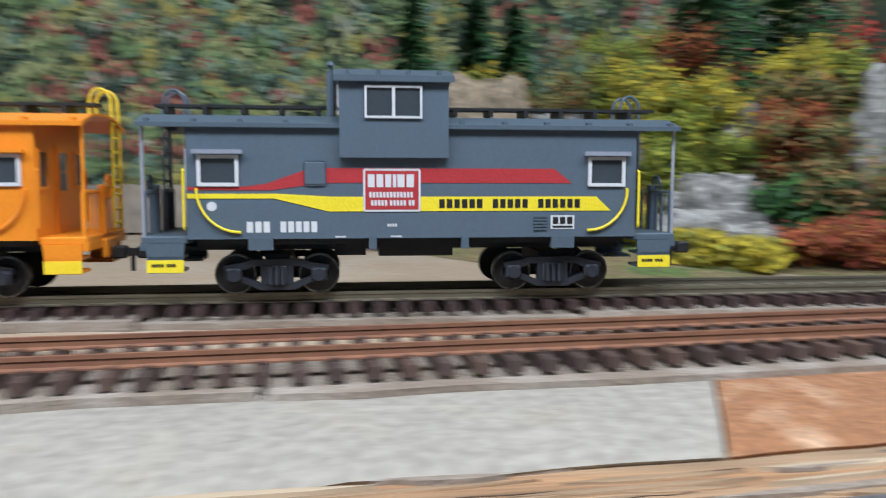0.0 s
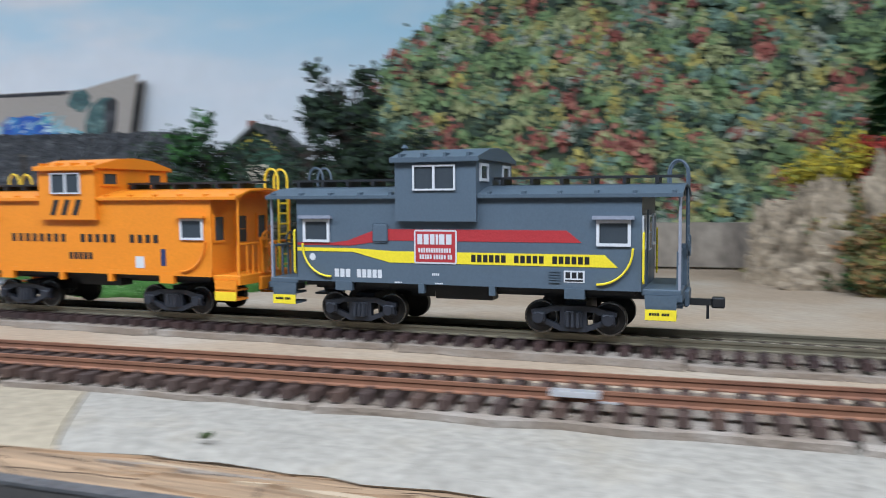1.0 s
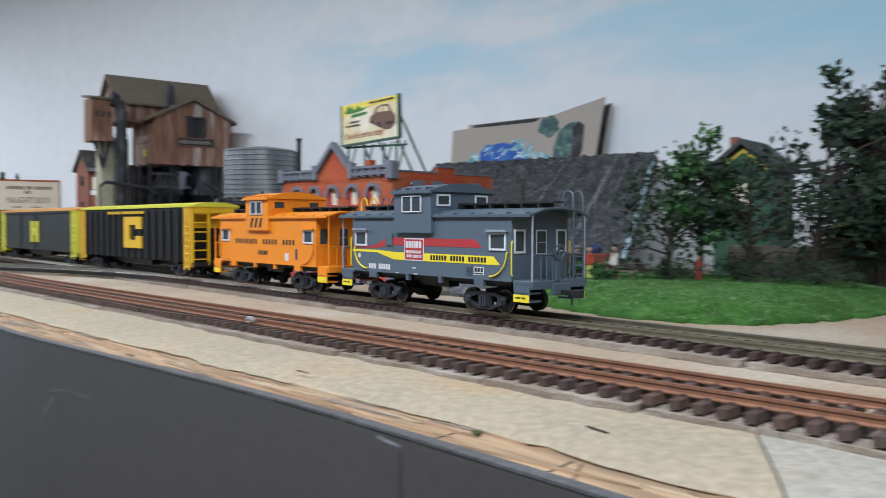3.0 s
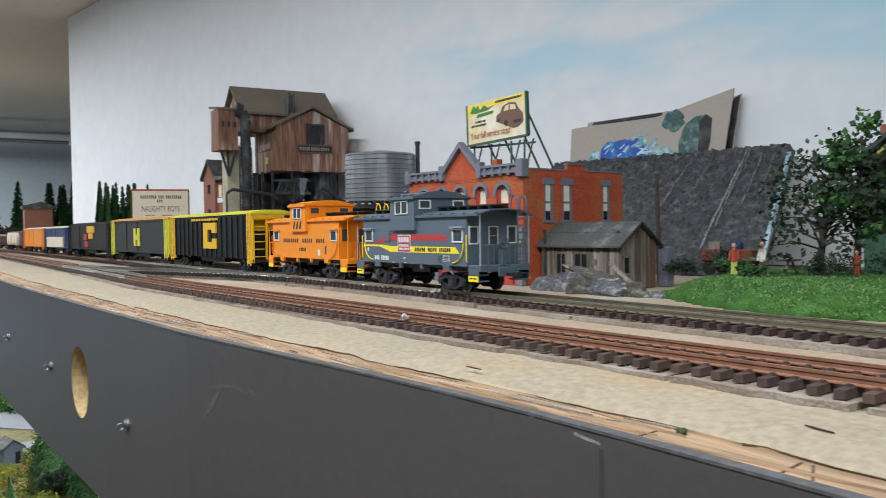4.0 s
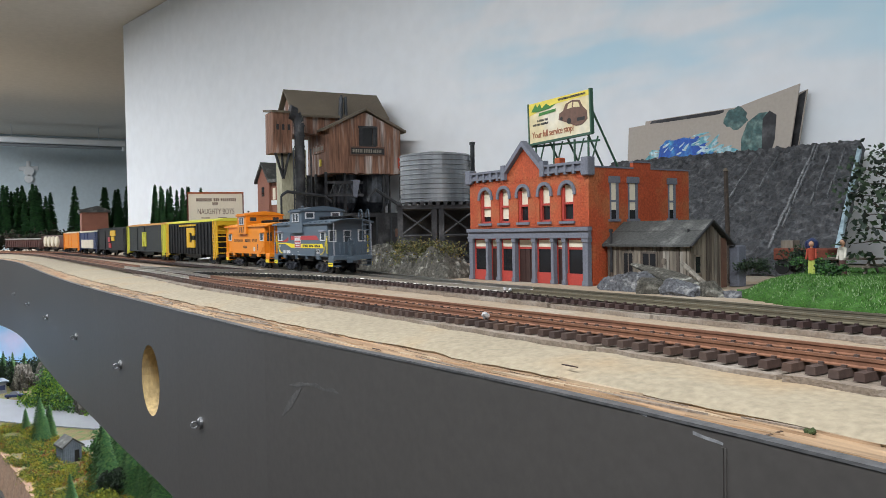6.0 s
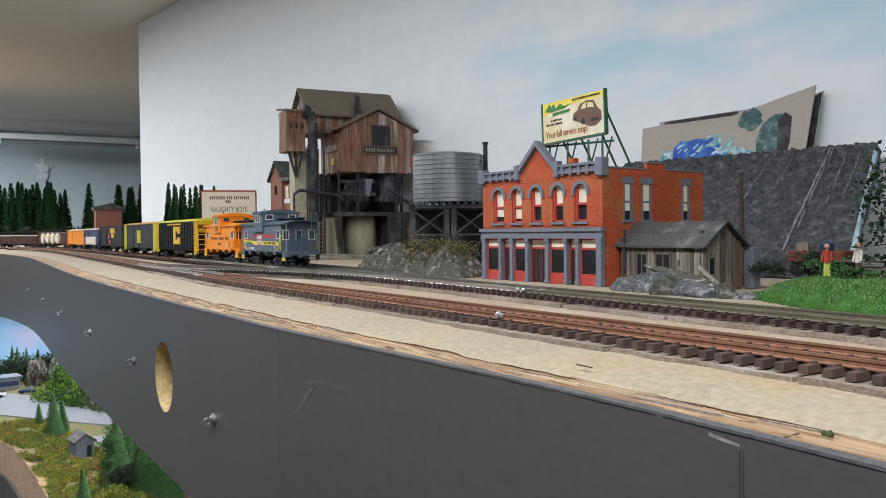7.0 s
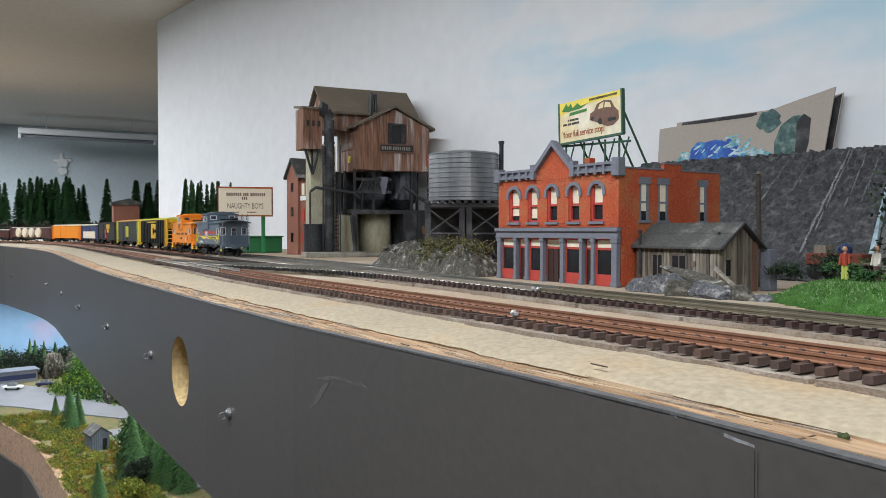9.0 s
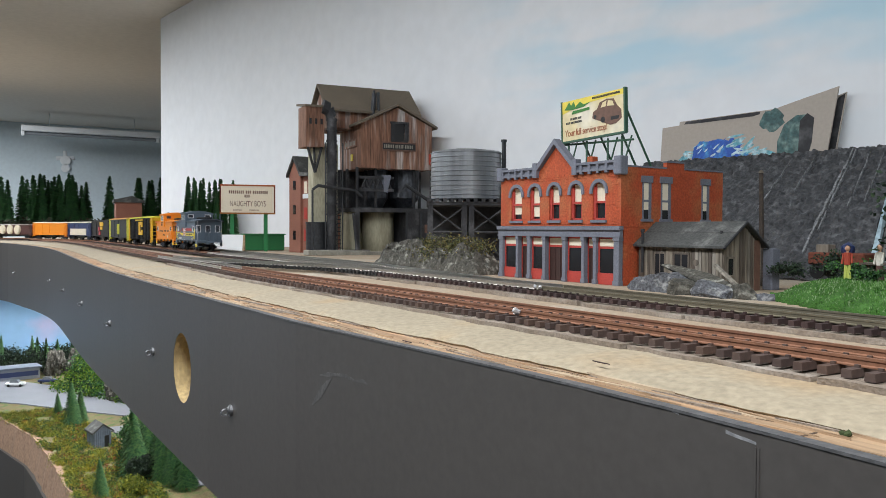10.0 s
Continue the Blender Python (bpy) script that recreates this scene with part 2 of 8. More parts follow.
def lay_main():
    """The main line from right to left: nearly straight, then a left-hand curve at the far end."""
    rows, x, y, h, s = [], 700.0, 190.0 - 15.4e-6 * 700.0 ** 2, math.atan(2 * 15.4e-6 * 700.0), 0.0
    while s < 4300:
        rows.append((s, x, y, h))
        bend = 3.08e-5 if x > -900 else -3.0e-6
        if x < -1840:
            bend = min(1.0, (-1840 - x) / 250.0) / 1331.0
        if h < -0.86:
            bend = 0.0
        h -= bend * 5
        x -= 5 * math.cos(h)
        y += 5 * math.sin(h)
        s += 5
    return rows


MAIN = np.array(lay_main())


def main_y(x):
    return float(np.interp(-x, -MAIN[:, 1], MAIN[:, 2]))


def main_at(x, ahead):
    """Where a car stands that runs a length ahead of the line's point at x: x, y and its turn in degrees."""
    s = float(np.interp(-x, -MAIN[:, 1], MAIN[:, 0])) + ahead
    return [float(np.interp(s, MAIN[:, 0], MAIN[:, k])) for k in (1, 2)] + [-math.degrees(float(np.interp(s, MAIN[:, 0], MAIN[:, 3])))]


def near_y(x):
    y = 118.7 + 0.0627 * x + 1.145e-5 * x * x
    u = min(1.0, max(0.0, (-420.0 - x) / 320.0))
    return y + (min(89.0, main_y(x) - 66.0) - y) * u * u * (3 - 2 * u)


def lerp_on(knots, x):
    for (x0, y0), (x1, y1) in zip(knots, knots[1:]):
        if x1 <= x:
            return y0 + (y1 - y0) * (x0 - x) / (x0 - x1)
    return knots[-1][1]


FASCIA = [(900, 108), (400, 78), (0, 54), (-60, 52.5), (-115, 52.5), (-160, 50), (-200, 45.5), (-250, 40), (-330, 30.5), (-360, 29), (-535, 21), (-724, 12), (-1000, 10), (-1300, 13), (-1580, 16), (-1800, 6), (-2035, -15), (-2372, -64), (-2600, -150), (-2800, -285), (-3000, -460), (-3200, -660), (-3400, -860)]


def fascia_y(x):
    w = 60 if x < -400 else 20 if x > -330 else 20 + 40 * (-330 - x) / 70
    return sum(lerp_on(FASCIA, x + k * w) for k in (-2, -1, 0, 1, 2)) / 5


# ---- the room and the layout's frame ----
def structure(name, b, material, label, smooth=False):
    return tagged(part(name, b, material, None, label, smooth), label, "", "", "structure")


def wall_at(x):
    return 712.0 + 0.17 * x


def build_room():
    b = B()
    b.prism([(-2290, wall_at(-2290)), (900, wall_at(900)), (900, wall_at(900) + 30), (-2290, wall_at(-2290) + 30)], "z", -20, CEIL - 2)
    structure("backdrop_wall", b, M["wall"], "grey-white backdrop wall with a painted pale blue sky")
    structure("ceiling", B().box(-5000, 2200, -2200, 2400, CEIL, CEIL + 40), M["ceiling"], "plain grey-beige ceiling over the layout")
    structure("room_wall_far", B().box(-4960, -4930, -2200, 2400, -1000, CEIL), M["room"], "blue-grey painted far wall of the room")
    structure("room_wall_behind", B().box(-4930, 2200, -2230, -2200, -1000, CEIL), M["room"], "blue-grey wall behind the aisle")
    structure("room_wall_side", B().box(2200, 2230, -2200, 2400, -1000, CEIL), M["room"], "blue-grey side wall of the room")
    structure("room_wall_back", B().box(-4930, 2200, 2400, 2430, -1000, CEIL), M["room"], "blue-grey wall behind the backdrop")
    structure("room_floor", B().box(-4930, 2200, -2200, 2400, -1020, -1000), M["carpet"], "dark floor of the layout room")


def xs_of(a, b, n):
    return [a + (b - a) * i / n for i in range(n + 1)]


def build_deck():
    xs = xs_of(900, -3380, 160)

    def strip(off0, off1, z0, z1, fn0, fn1):
        b = B()
        rows = []
        for x in xs:
            y0, y1 = fn0(x) + off0, fn1(x) + off1
            rows.append([b.bm.verts.new(p) for p in ((x, y0, z0), (x, y1, z0), (x, y1, z1), (x, y0, z1))])
        for r, s in zip(rows, rows[1:]):
            for i in range(4):
                b.bm.faces.new((r[i], r[(i + 1) % 4], s[(i + 1) % 4], s[i]))
        b.bm.faces.new(rows[0][::-1])
        b.bm.faces.new(rows[-1])
        return b

    def home_y(x):
        k = 118.7 + 0.0627 * x + 1.145e-5 * x * x
        return max(k - 46.0, fascia_y(x) + 16) if x > -600 else fascia_y(x) + 22

    def wall_end(x):
        return wall_at(x) - 1 if x > -2290 else 900
    structure("layout_deck", strip(62, 0, -18, -0.6, home_y, wall_end), M["deck"], "tan painted plywood deck under the scenery")
    structure("wood_edge", strip(3.2, 3, -20, -3.5, fascia_y, home_y), M["plywood"], "raw splintered wood edge of the benchwork")
    # bevelled homasote board in three lengths
    # each length: from, to, material, slant of its two ends (along over across)
    cuts = [(900, 181.6, "homasote2", 0.0, 0.42), (180.9, -27.6, "homasote", 0.42, -0.70), (-28.3, -3380, "homasote3", -0.70, 0.0)]
    for x0, x1, key, s0, s1 in cuts:
        b = B()
        n = max(8, int((x0 - x1) / 7))
        rows = []
        for i, x in enumerate(xs_of(x0, x1, n)):
            h = home_y(x)
            slant = s0 + (s1 - s0) * i / n if x0 - x1 < 1000 else (s1 * max(0.0, 1 - (n - i) / 20) if s1 else s0 * max(0.0, 1 - i / 20))
            j = 2.2 * noise.noise(Vector((x * 0.02, 1.7, 0))) + 1.3 * noise.noise(Vector((x * 0.09, 7.7, 0))) + 1.1 * noise.noise(Vector((x * 0.27, 4.2, 0)))
            q = 0.55 * noise.noise(Vector((x * 0.11, 9.1, 0)))
            sec = ((h + j + 0.5, -3.6), (h + j, -2.9 + 0.12 * j), (h + 3 + 0.5 * j, -1.9 + q), (h + 10, -0.9 + 0.5 * q), (h + 26, 0.0), (h + 62, 0.0), (h + 62, -3.4))
            rows.append([b.bm.verts.new((x + slant * (y - h), y, z)) for y, z in sec])
        for r, s in zip(rows, rows[1:]):
            for i in range(7):
                b.bm.faces.new((r[i], r[(i + 1) % 7], s[(i + 1) % 7], s[i]))
        b.bm.faces.new(rows[0][::-1])
        b.bm.faces.new(rows[-1])
        structure("homasote_board", b, M[key], "grey-tan pressed paper board with a rough bevelled edge" if key != "homasote2" else "orange-brown pressed paper board beside the track")

    # the fascia: painted board with an arched cut below and a round hole
    def low(x):
        pts = [(900, -112), (-433, -109), (-727, -107), (-1339, -122), (-2049, -144), (-3400, -165)]
        for (a, za), (c, zc) in zip(pts, pts[1:]):
            if c <= x:
                return za + (zc - za) * (a - x) / (a - c)
        return -165
    hx, hz, hr = -508.0, -49.5, 21.5
    b = B()
    cols = sorted(set(round(x, 1) for x in xs_of(900, -3390, 200) if abs(x - hx) > hr + 3), reverse=True)
    ring = 28
    left, right = hx - hr - 6, hx + hr + 6

    def pt(x, z, back):
        return (x, fascia_y(x) + (3.0 if back else 0.0), z)

    def quad_run(c):
        for x0, x1 in zip(c, c[1:]):
            f0 = [b.bm.verts.new(pt(x, z, k)) for k in (0, 1) for x, z in ((x0, -2.6), (x1, -2.6), (x1, low(x1)), (x0, low(x0)))]
            b.bm.faces.new(f0[:4])
            b.bm.faces.new(f0[4:][::-1])
            b.bm.faces.new((f0[0], f0[4], f0[5], f0[1]))
            b.bm.faces.new((f0[3], f0[2], f0[6], f0[7]))
    quad_run([x for x in cols if x > right] + [right])
    quad_run([left] + [x for x in cols if x < left])
    # the panel round the hole
    circ = [(hx + hr * math.cos(6.2832 * i / ring), hz + hr * math.sin(6.2832 * i / ring)) for i in range(ring)]
    tl, tr, bl, br = (left, -2.6), (right, -2.6), (left, low(left)), (right, low(right))

    def outer(i):
        a = 6.2832 * i / ring
        c, s = math.cos(a), math.sin(a)
        top, bot = -2.6 - hz, hz - low(hx)
        k = min((right - hx) / abs(c) if abs(c) > 1e-6 else 9e9, (top / s if s > 1e-6 else bot / -s if s < -1e-6 else 9e9))
        x, z = hx + k * c, hz + k * s
        return (x, max(z, low(x)) if s < 0 else z)
    outs = [outer(i) for i in range(ring)]
    for back in (0, 1):
        vi = [b.bm.verts.new(pt(x, z, back)) for x, z in circ]
        vo = [b.bm.verts.new(pt(x, z, back)) for x, z in outs]
        for i in range(ring):
            j = (i + 1) % ring
            b.bm.faces.new((vi[i], vi[j], vo[j], vo[i]))
        corners = {}
        for i in range(ring):
            j = (i + 1) % ring
            (xa, za), (xb, zb) = outs[i], outs[j]
            for cx, cz in (tl, tr, bl, br):
                if min(abs(xa - cx), abs(xb - cx)) < 0.01 and abs(xa - xb) > 0.01 and (za - cz) * (zb - cz) <= 0.2 * abs(za - zb) * 99:
                    if abs(cz - max(za, zb)) < 0.6 or abs(cz - min(za, zb)) < 6:
                        corners[(cx, cz)] = (i, j)
        for (cx, cz), (i, j) in corners.items():
            b.bm.faces.new((vo[i], vo[j], b.bm.verts.new(pt(cx, cz, back))))
    bmesh.ops.remove_doubles(b.bm, verts=b.bm.verts, dist=0.01)
    structure("fascia", b, M["fascia"], "dark grey painted fascia board along the layout's front")
    # bare rim of the hole and the wood behind it
    b = B()
    for i in range(ring):
        j = (i + 1) % ring
        q = [circ[i], circ[j]]
        vs = [b.bm.verts.new((x, fascia_y(x) + d, z)) for (x, z), d in ((q[0], 0.2), (q[1], 0.2), (q[1], 21), (q[0], 21))]
        b.bm.faces.new(vs)
    bmesh.ops.remove_doubles(b.bm, verts=b.bm.verts, dist=0.001)
    structure("fascia_hole_rim", b, M["hole"], "bare yellow-brown fibreboard rim of a round hole")
    structure("hole_backing", B().box(hx - 40, hx + 40, fascia_y(hx) + 20, fascia_y(hx) + 24, hz - 30, hz + 30), M["hole"], "rough wood behind the round hole")
    # worn top edge of the fascia
    b = B().sweep(xs_of(900, -3380, 150), fascia_y, [(-0.15, -3.1), (3.1, -3.1), (3.1, -2.45), (-0.15, -2.45)])
    structure("fascia_edge", b, M["fascia_edge"], "scuffed grey top edge of the fascia")
    # joint plate of the fascia
    b = B()
    for x in (-104.0, -104.7):
        b.box(x - 0.2, x + 0.2, fascia_y(x) - 0.2, fascia_y(x), -160, -6.0)
    structure("fascia_seam", b, M["fascia"], "vertical seam between two fascia boards")
    def smear(b, pts):
        """A thin ribbon of paint wear along (x, z, half width) points on the fascia."""
        rows = [[b.bm.verts.new((x, fascia_y(x) + d, z + k * w)) for d, k in ((-0.05, -1), (-0.05, 1), (0.2, 1), (0.2, -1))] for x, z, w in pts]
        for r, q in zip(rows, rows[1:]):
            for i in range(4):
                b.bm.faces.new((r[i], r[(i + 1) % 4], q[(i + 1) % 4], q[i]))
        b.bm.faces.new(rows[0][::-1])
        b.bm.faces.new(rows[-1])
        return b
    chip = [(-104.6 - 2.0 * k, -5.3 + 0.20 * k + 0.25 * noise.noise(Vector((k * 0.9, 0, 0))), 0.15 + 0.32 * math.sin(0.35 + k * 0.24) * random.uniform(0.6, 1.1)) for k in range(12)]
    structure("fascia_chip", smear(B(), chip), M["chip"], "pale scraped chip in the fascia paint")
    # pale rubbed marks lower on the board
    b = B()
    smear(b, [(-262, -19.5, 0.2), (-266, -18.6, 0.7), (-272, -19.6, 0.4), (-279, -18.7, 0.8), (-286, -19.4, 0.5), (-293, -20.4, 0.9), (-300, -21.6, 0.2)])
    smear(b, [(-290, -21.6, 0.2), (-294, -24.5, 1.6), (-299, -28.5, 2.2), (-304, -32.5, 1.2), (-307, -35, 0.2)])
    structure("fascia_scuff", b, M["scuff"], "faint pale scuffs on the fascia")


def build_screws():
    spots = [(-410, -57), (-587, -50), (-772, -49), (-1012, -51), (-1321, -57), (-1644, -61), (-2171, -71)]
    first = None
    for x, z in spots:
        m = mm_pose(x, fascia_y(x), z)
        if first:
            copy_thing(first, m)
            continue
        first = thing("screw_hook", "small steel screw eye in the dark fascia", "screw", "fascia screws", m)
        b = B().rod((0, 0.2, 0), (0, -1.2, 0), 3.0, 14).rod((0, -1.2, 0), (0, -1.9, 0), 2.3, 14, 1.6)
        part("washer", b, M["steel"], first)
        b = B()
        ring = [(0.0, -3.4 + 1.7 * math.cos(a), 1.7 * math.sin(a) - 0.7) for a in xs_of(0, 6.2832, 10)]
        b.path(ring, 0.45, 5)
        part("eye_loop", b, M["steel"], first)


# ---- tracks ----
def rail_section(z):
    return [(-0.95, z - 2.4), (0.95, z - 2.4), (0.95, z - 2.1), (0.3, z - 1.8), (0.3, z - 0.8), (0.5, z - 0.7), (0.5, z), (-0.5, z), (-0.5, z - 0.7), (-0.3, z - 0.8), (-0.3, z - 1.8), (-0.95, z - 2.1)]


def build_track(name, label, fn, x0, x1, rail_mat, tie_mat, piece_from, piece_to, z=6.5, gap=6.0, rails=None):
    top = thing(name, label, "railway track")
    tagged(top, "", "", "", "structure")
    for off in (-8.25, 8.25):
        for a, c, key in rails or [(x0, x1, rail_mat)]:
            n = max(4, int(abs(a - c) / 14))
            part("rail", B().sweep(xs_of(a, c, n), lambda x: fn(x) + off, rail_section(z)), M[key], top)
    me = None
    rest = B()
    x = x0 - 2
    k = 0
    while x > x1 + 2:
        d = math.degrees(math.atan((fn(x + 1) - fn(x - 1)) / 2))
        wob = random.uniform(-1.2, 1.2)
        if piece_to <= x <= piece_from:
            if me is None:
                b = B()
                b.prism([(-1.35, 0), (1.35, 0), (1.2, 2.05), (-1.2, 2.05)], "y", -14.6, 14.6)
                for off in (-8.25, 8.25):
                    for s in (-1.5, 1.5):
                        b.box(-0.6, 0.6, off + s - 0.45, off + s + 0.45, 2.05, 2.75)
                me = b.mesh("tie", M[tie_mat])
            ob = new("tie", me)
            ob.parent = top
            ob.matrix_world = pose(x * MM, (fn(x) + random.uniform(-0.4, 0.4)) * MM, (z - 4.55) * MM, 0, 0, d + wob)
        else:
            m = Matrix.Translation((x, fn(x), z - 4.55)) @ Matrix.Rotation(radians(d + wob), 4, "Z")
            rest.box(-1.3, 1.3, -14.6, 14.6, 0, 2.05, m)
        x -= gap * random.uniform(0.97, 1.03)
        k += 1
    ob = part("ties_beyond", rest, M[tie_mat], top, "farther row of plastic ties")
    tagged(ob, "", "", "", "stuff")
    return top


def build_strips():
    """Torn card and cork strips that pack up the tracks."""
    random.seed(5)
    for fn, far in ((near_y, 17.0), (main_y, 17.0)):
        x = 420.0
        while x > -760:
            ln = random.uniform(35, 120)
            b = B()
            off = random.uniform(-1.5, 1.5)
            edge = []
            for i in range(9):
                xx = x - ln * i / 8
                edge.append((xx, fn(xx) - far - off + random.uniform(-1.1, 1.1)))
            back = [(xx, fn(xx) + far - 1) for xx, _ in edge[::-1]]
            h = random.uniform(0.9, 1.7)
            b.prism(edge + back, "z", 0.02 if fn is near_y else -0.5, h)
            ob = structure("roadbed_strip", b, M["strip"], "torn grey-brown card strip packing up the track")
            x -= ln + random.uniform(0.3, 4)


def build_splinters():
    """Split layers of the raw wood edge, and paper layers peeled from the board."""
    random.seed(8)
    for n in range(170):
        x = random.uniform(-760, 320)
        ln = random.uniform(8, 46)
        y = fascia_y(x) + random.uniform(4.5, 21)
        a = random.uniform(-5, 5) + 3.4
        b = B()
        d = random.uniform(0.15, 0.6)
        pts = [(-ln / 2, 0), (-ln * 0.2, -d * 2), (ln * 0.25, -d * 1.6), (ln / 2, 0), (ln * 0.2, d), (-ln * 0.25, d * 1.3)]
        b.prism(pts, "z", 0, random.uniform(0.2, 0.9))
        t = structure("wood_splinter", b, M[("plywood", "plywood", "strip", "pale_wood")[n % 4]], "thin splintered layer of the raw wood edge")
        t.matrix_world = mm_pose(x, y, -3.5, a)
    # dark cracks along the grain, and saw cuts across it
    for n in range(90):
        x = random.uniform(-760, 300)
        ln = random.uniform(6, 34)
        y = fascia_y(x) + random.uniform(5, 20)
        b = B()
        pts = [(ln * (i / 5 - 0.5), random.uniform(-0.5, 0.5)) for i in range(6)]
        w = random.uniform(0.08, 0.28)
        b.prism([(u, v - w) for u, v in pts] + [(u, v + w * 0.4) for u, v in pts[::-1]], "z", 0, 0.08)
        t = structure("wood_crack", b, M["crack"], "dark crack along the wood grain")
        t.matrix_world = mm_pose(x, y, -3.48, random.uniform(-3, 3) + 3.4)
    for x0, y0, x1, y1 in ((-99.1, 55, -99.9, 64), (-67.0, 54, -69.0, 67), (-59.7, 55, -66.8, 67), (-22, 58, -44, 68), (-420, 34, -428, 44), (24, 60, 19, 74)):
        b = B().prism([(x0 - 0.3, y0), (x0 + 0.3, y0), (x1 + 0.3, y1), (x1 - 0.3, y1)], "z", -3.5, -3.38)
        structure("saw_cut", b, M["crack"], "dark saw cut across the raw wood edge")


def build_track_bits():
    t = thing("rail_joiner", "bent shiny metal rail joiner lying on the rusty rail", "rail joiner", at=mm_pose(66, near_y(66) - 9.3, 5.2, 3))
    part("sleeve", B().box(-5, 5, -1.3, 0.9, 0.9, 1.4).box(-5, 5, -1.4, -0.9, 0.1, 1.2), M["bright"], t)
    part("tongue", B().box(4.6, 9, -0.7, 0.1, -0.9, -0.6), M["bright"], t)
    t = thing("rail_clip", "small crumpled silver solder blob at a rail joint", "rail clip", at=mm_pose(-250, near_y(-250) - 9.2, 4.6, 0))
    b = B()
    for i in range(5):
        b.blob((random.uniform(-2, 2), random.uniform(-1, 0.6), random.uniform(0.4, 2)), random.uniform(0.6, 1.2), 1, 0.3)
    part("solder", b, M["bright"], t)
    t = thing("rail_clip", "small crumpled silver solder blob at a rail joint", "rail clip", at=mm_pose(-352, main_y(-352) - 9.4, 5.2, 0))
    b = B()
    for i in range(6):
        b.blob((random.uniform(-3, 3), random.uniform(-1, 0.6), random.uniform(0.2, 1.4)), random.uniform(0.6, 1.2), 1, 0.3)
    part("solder", b, M["bright"], t)
    crumbs = [(-95, 66, -3.2, "moss"), (-74, 81, -0.6, "card"), (-170, 68, -0.2, "card"), (1, 80, 0.1, "moss"), (-250, 48, -3.0, "card")]
    for x, y, z, kind in crumbs:
        if kind == "moss":
            t = thing("moss_crumb", "tiny dark green crumb of ground foam", "debris", "debris", mm_pose(x, y, z))
            b = B()
            for i in range(7):
                b.blob((random.uniform(-1, 1), random.uniform(-1, 1), 0.3), random.uniform(0.3, 0.7), 1, 0.3)
            part("crumb", b, M["moss"], t)
        else:
            t = thing("bark_sliver", "thin dark sliver lying on the board", "debris", "debris", mm_pose(x, y, z, random.uniform(-20, 20)))
            b = B()
            b.prism([(-3.5, -0.2), (-1, -0.4), (2, -0.1), (3.6, 0.2), (1.5, 0.3), (-1.5, 0.15)], "z", 0, 0.3)
            part("sliver", b, M["tie_dark"], t)


M["chip"] = mat("scraped_paint", (0.30, 0.30, 0.31), 0.6, var=0.3, grain=500)
M["scuff"] = mat("rubbed_paint", (0.112, 0.106, 0.102), 0.5, var=0.3, grain=500)
M["crack"] = mat("cracked_wood_dark", (0.10, 0.062, 0.038), 0.9, var=0.3, grain=500)
M["pale_wood"] = mat("torn_pale_wood", (0.52, 0.40, 0.27), 0.85, var=0.25, grain=400, stretch=(0.1, 1, 1))
M["bright"] = mat("bright_tin", (0.75, 0.75, 0.77), 0.3, 0.6, var=0.1)
M["moss"] = mat("moss_foam", (0.05, 0.07, 0.02), 0.95, var=0.4, grain=900)
build_room()
build_deck()
build_screws()
build_strips()
build_track("rusty_siding", "rust-coated siding track on brown plastic ties", near_y, 620, -2350, "rust_rail", "tie_rust", 260, -760, z=6.46,
            rails=[(620, -640, "rust_rail"), (-641, -930, "silver_rail"), (-931, -2350, "rust_rail")])
build_track("main_track", "main line track of weathered brass and nickel silver rail", main_y, 640, -2900, "brass_rail", "tie_dark", 330, -650,
            rails=[(640, -352, "brass_rail"), (-353, -1060, "silver_rail"), (-1061, -2900, "rust_rail")])


def spur_y(x):
    return main_y(x) + 34.0 * (1 / (1 + math.exp((x + 560) / 60.0))) if x > -1300 else main_y(x) + 34


build_track("back_siding", "nickel silver siding track in front of the coaling tower", spur_y, -430, -1500, "silver_rail", "tie_black", -430, -760)


def cross_y(x):
    u = min(1.0, max(0.0, (-540.0 - x) / 400.0))
    return main_y(x) + (near_y(x) - main_y(x)) * u * u * (3 - 2 * u)


build_track("crossover", "nickel silver crossover between the siding and the main line", cross_y, -545, -935, "silver_rail", "tie_black", -545, -760, z=6.43)
build_track_bits()
build_splinters()


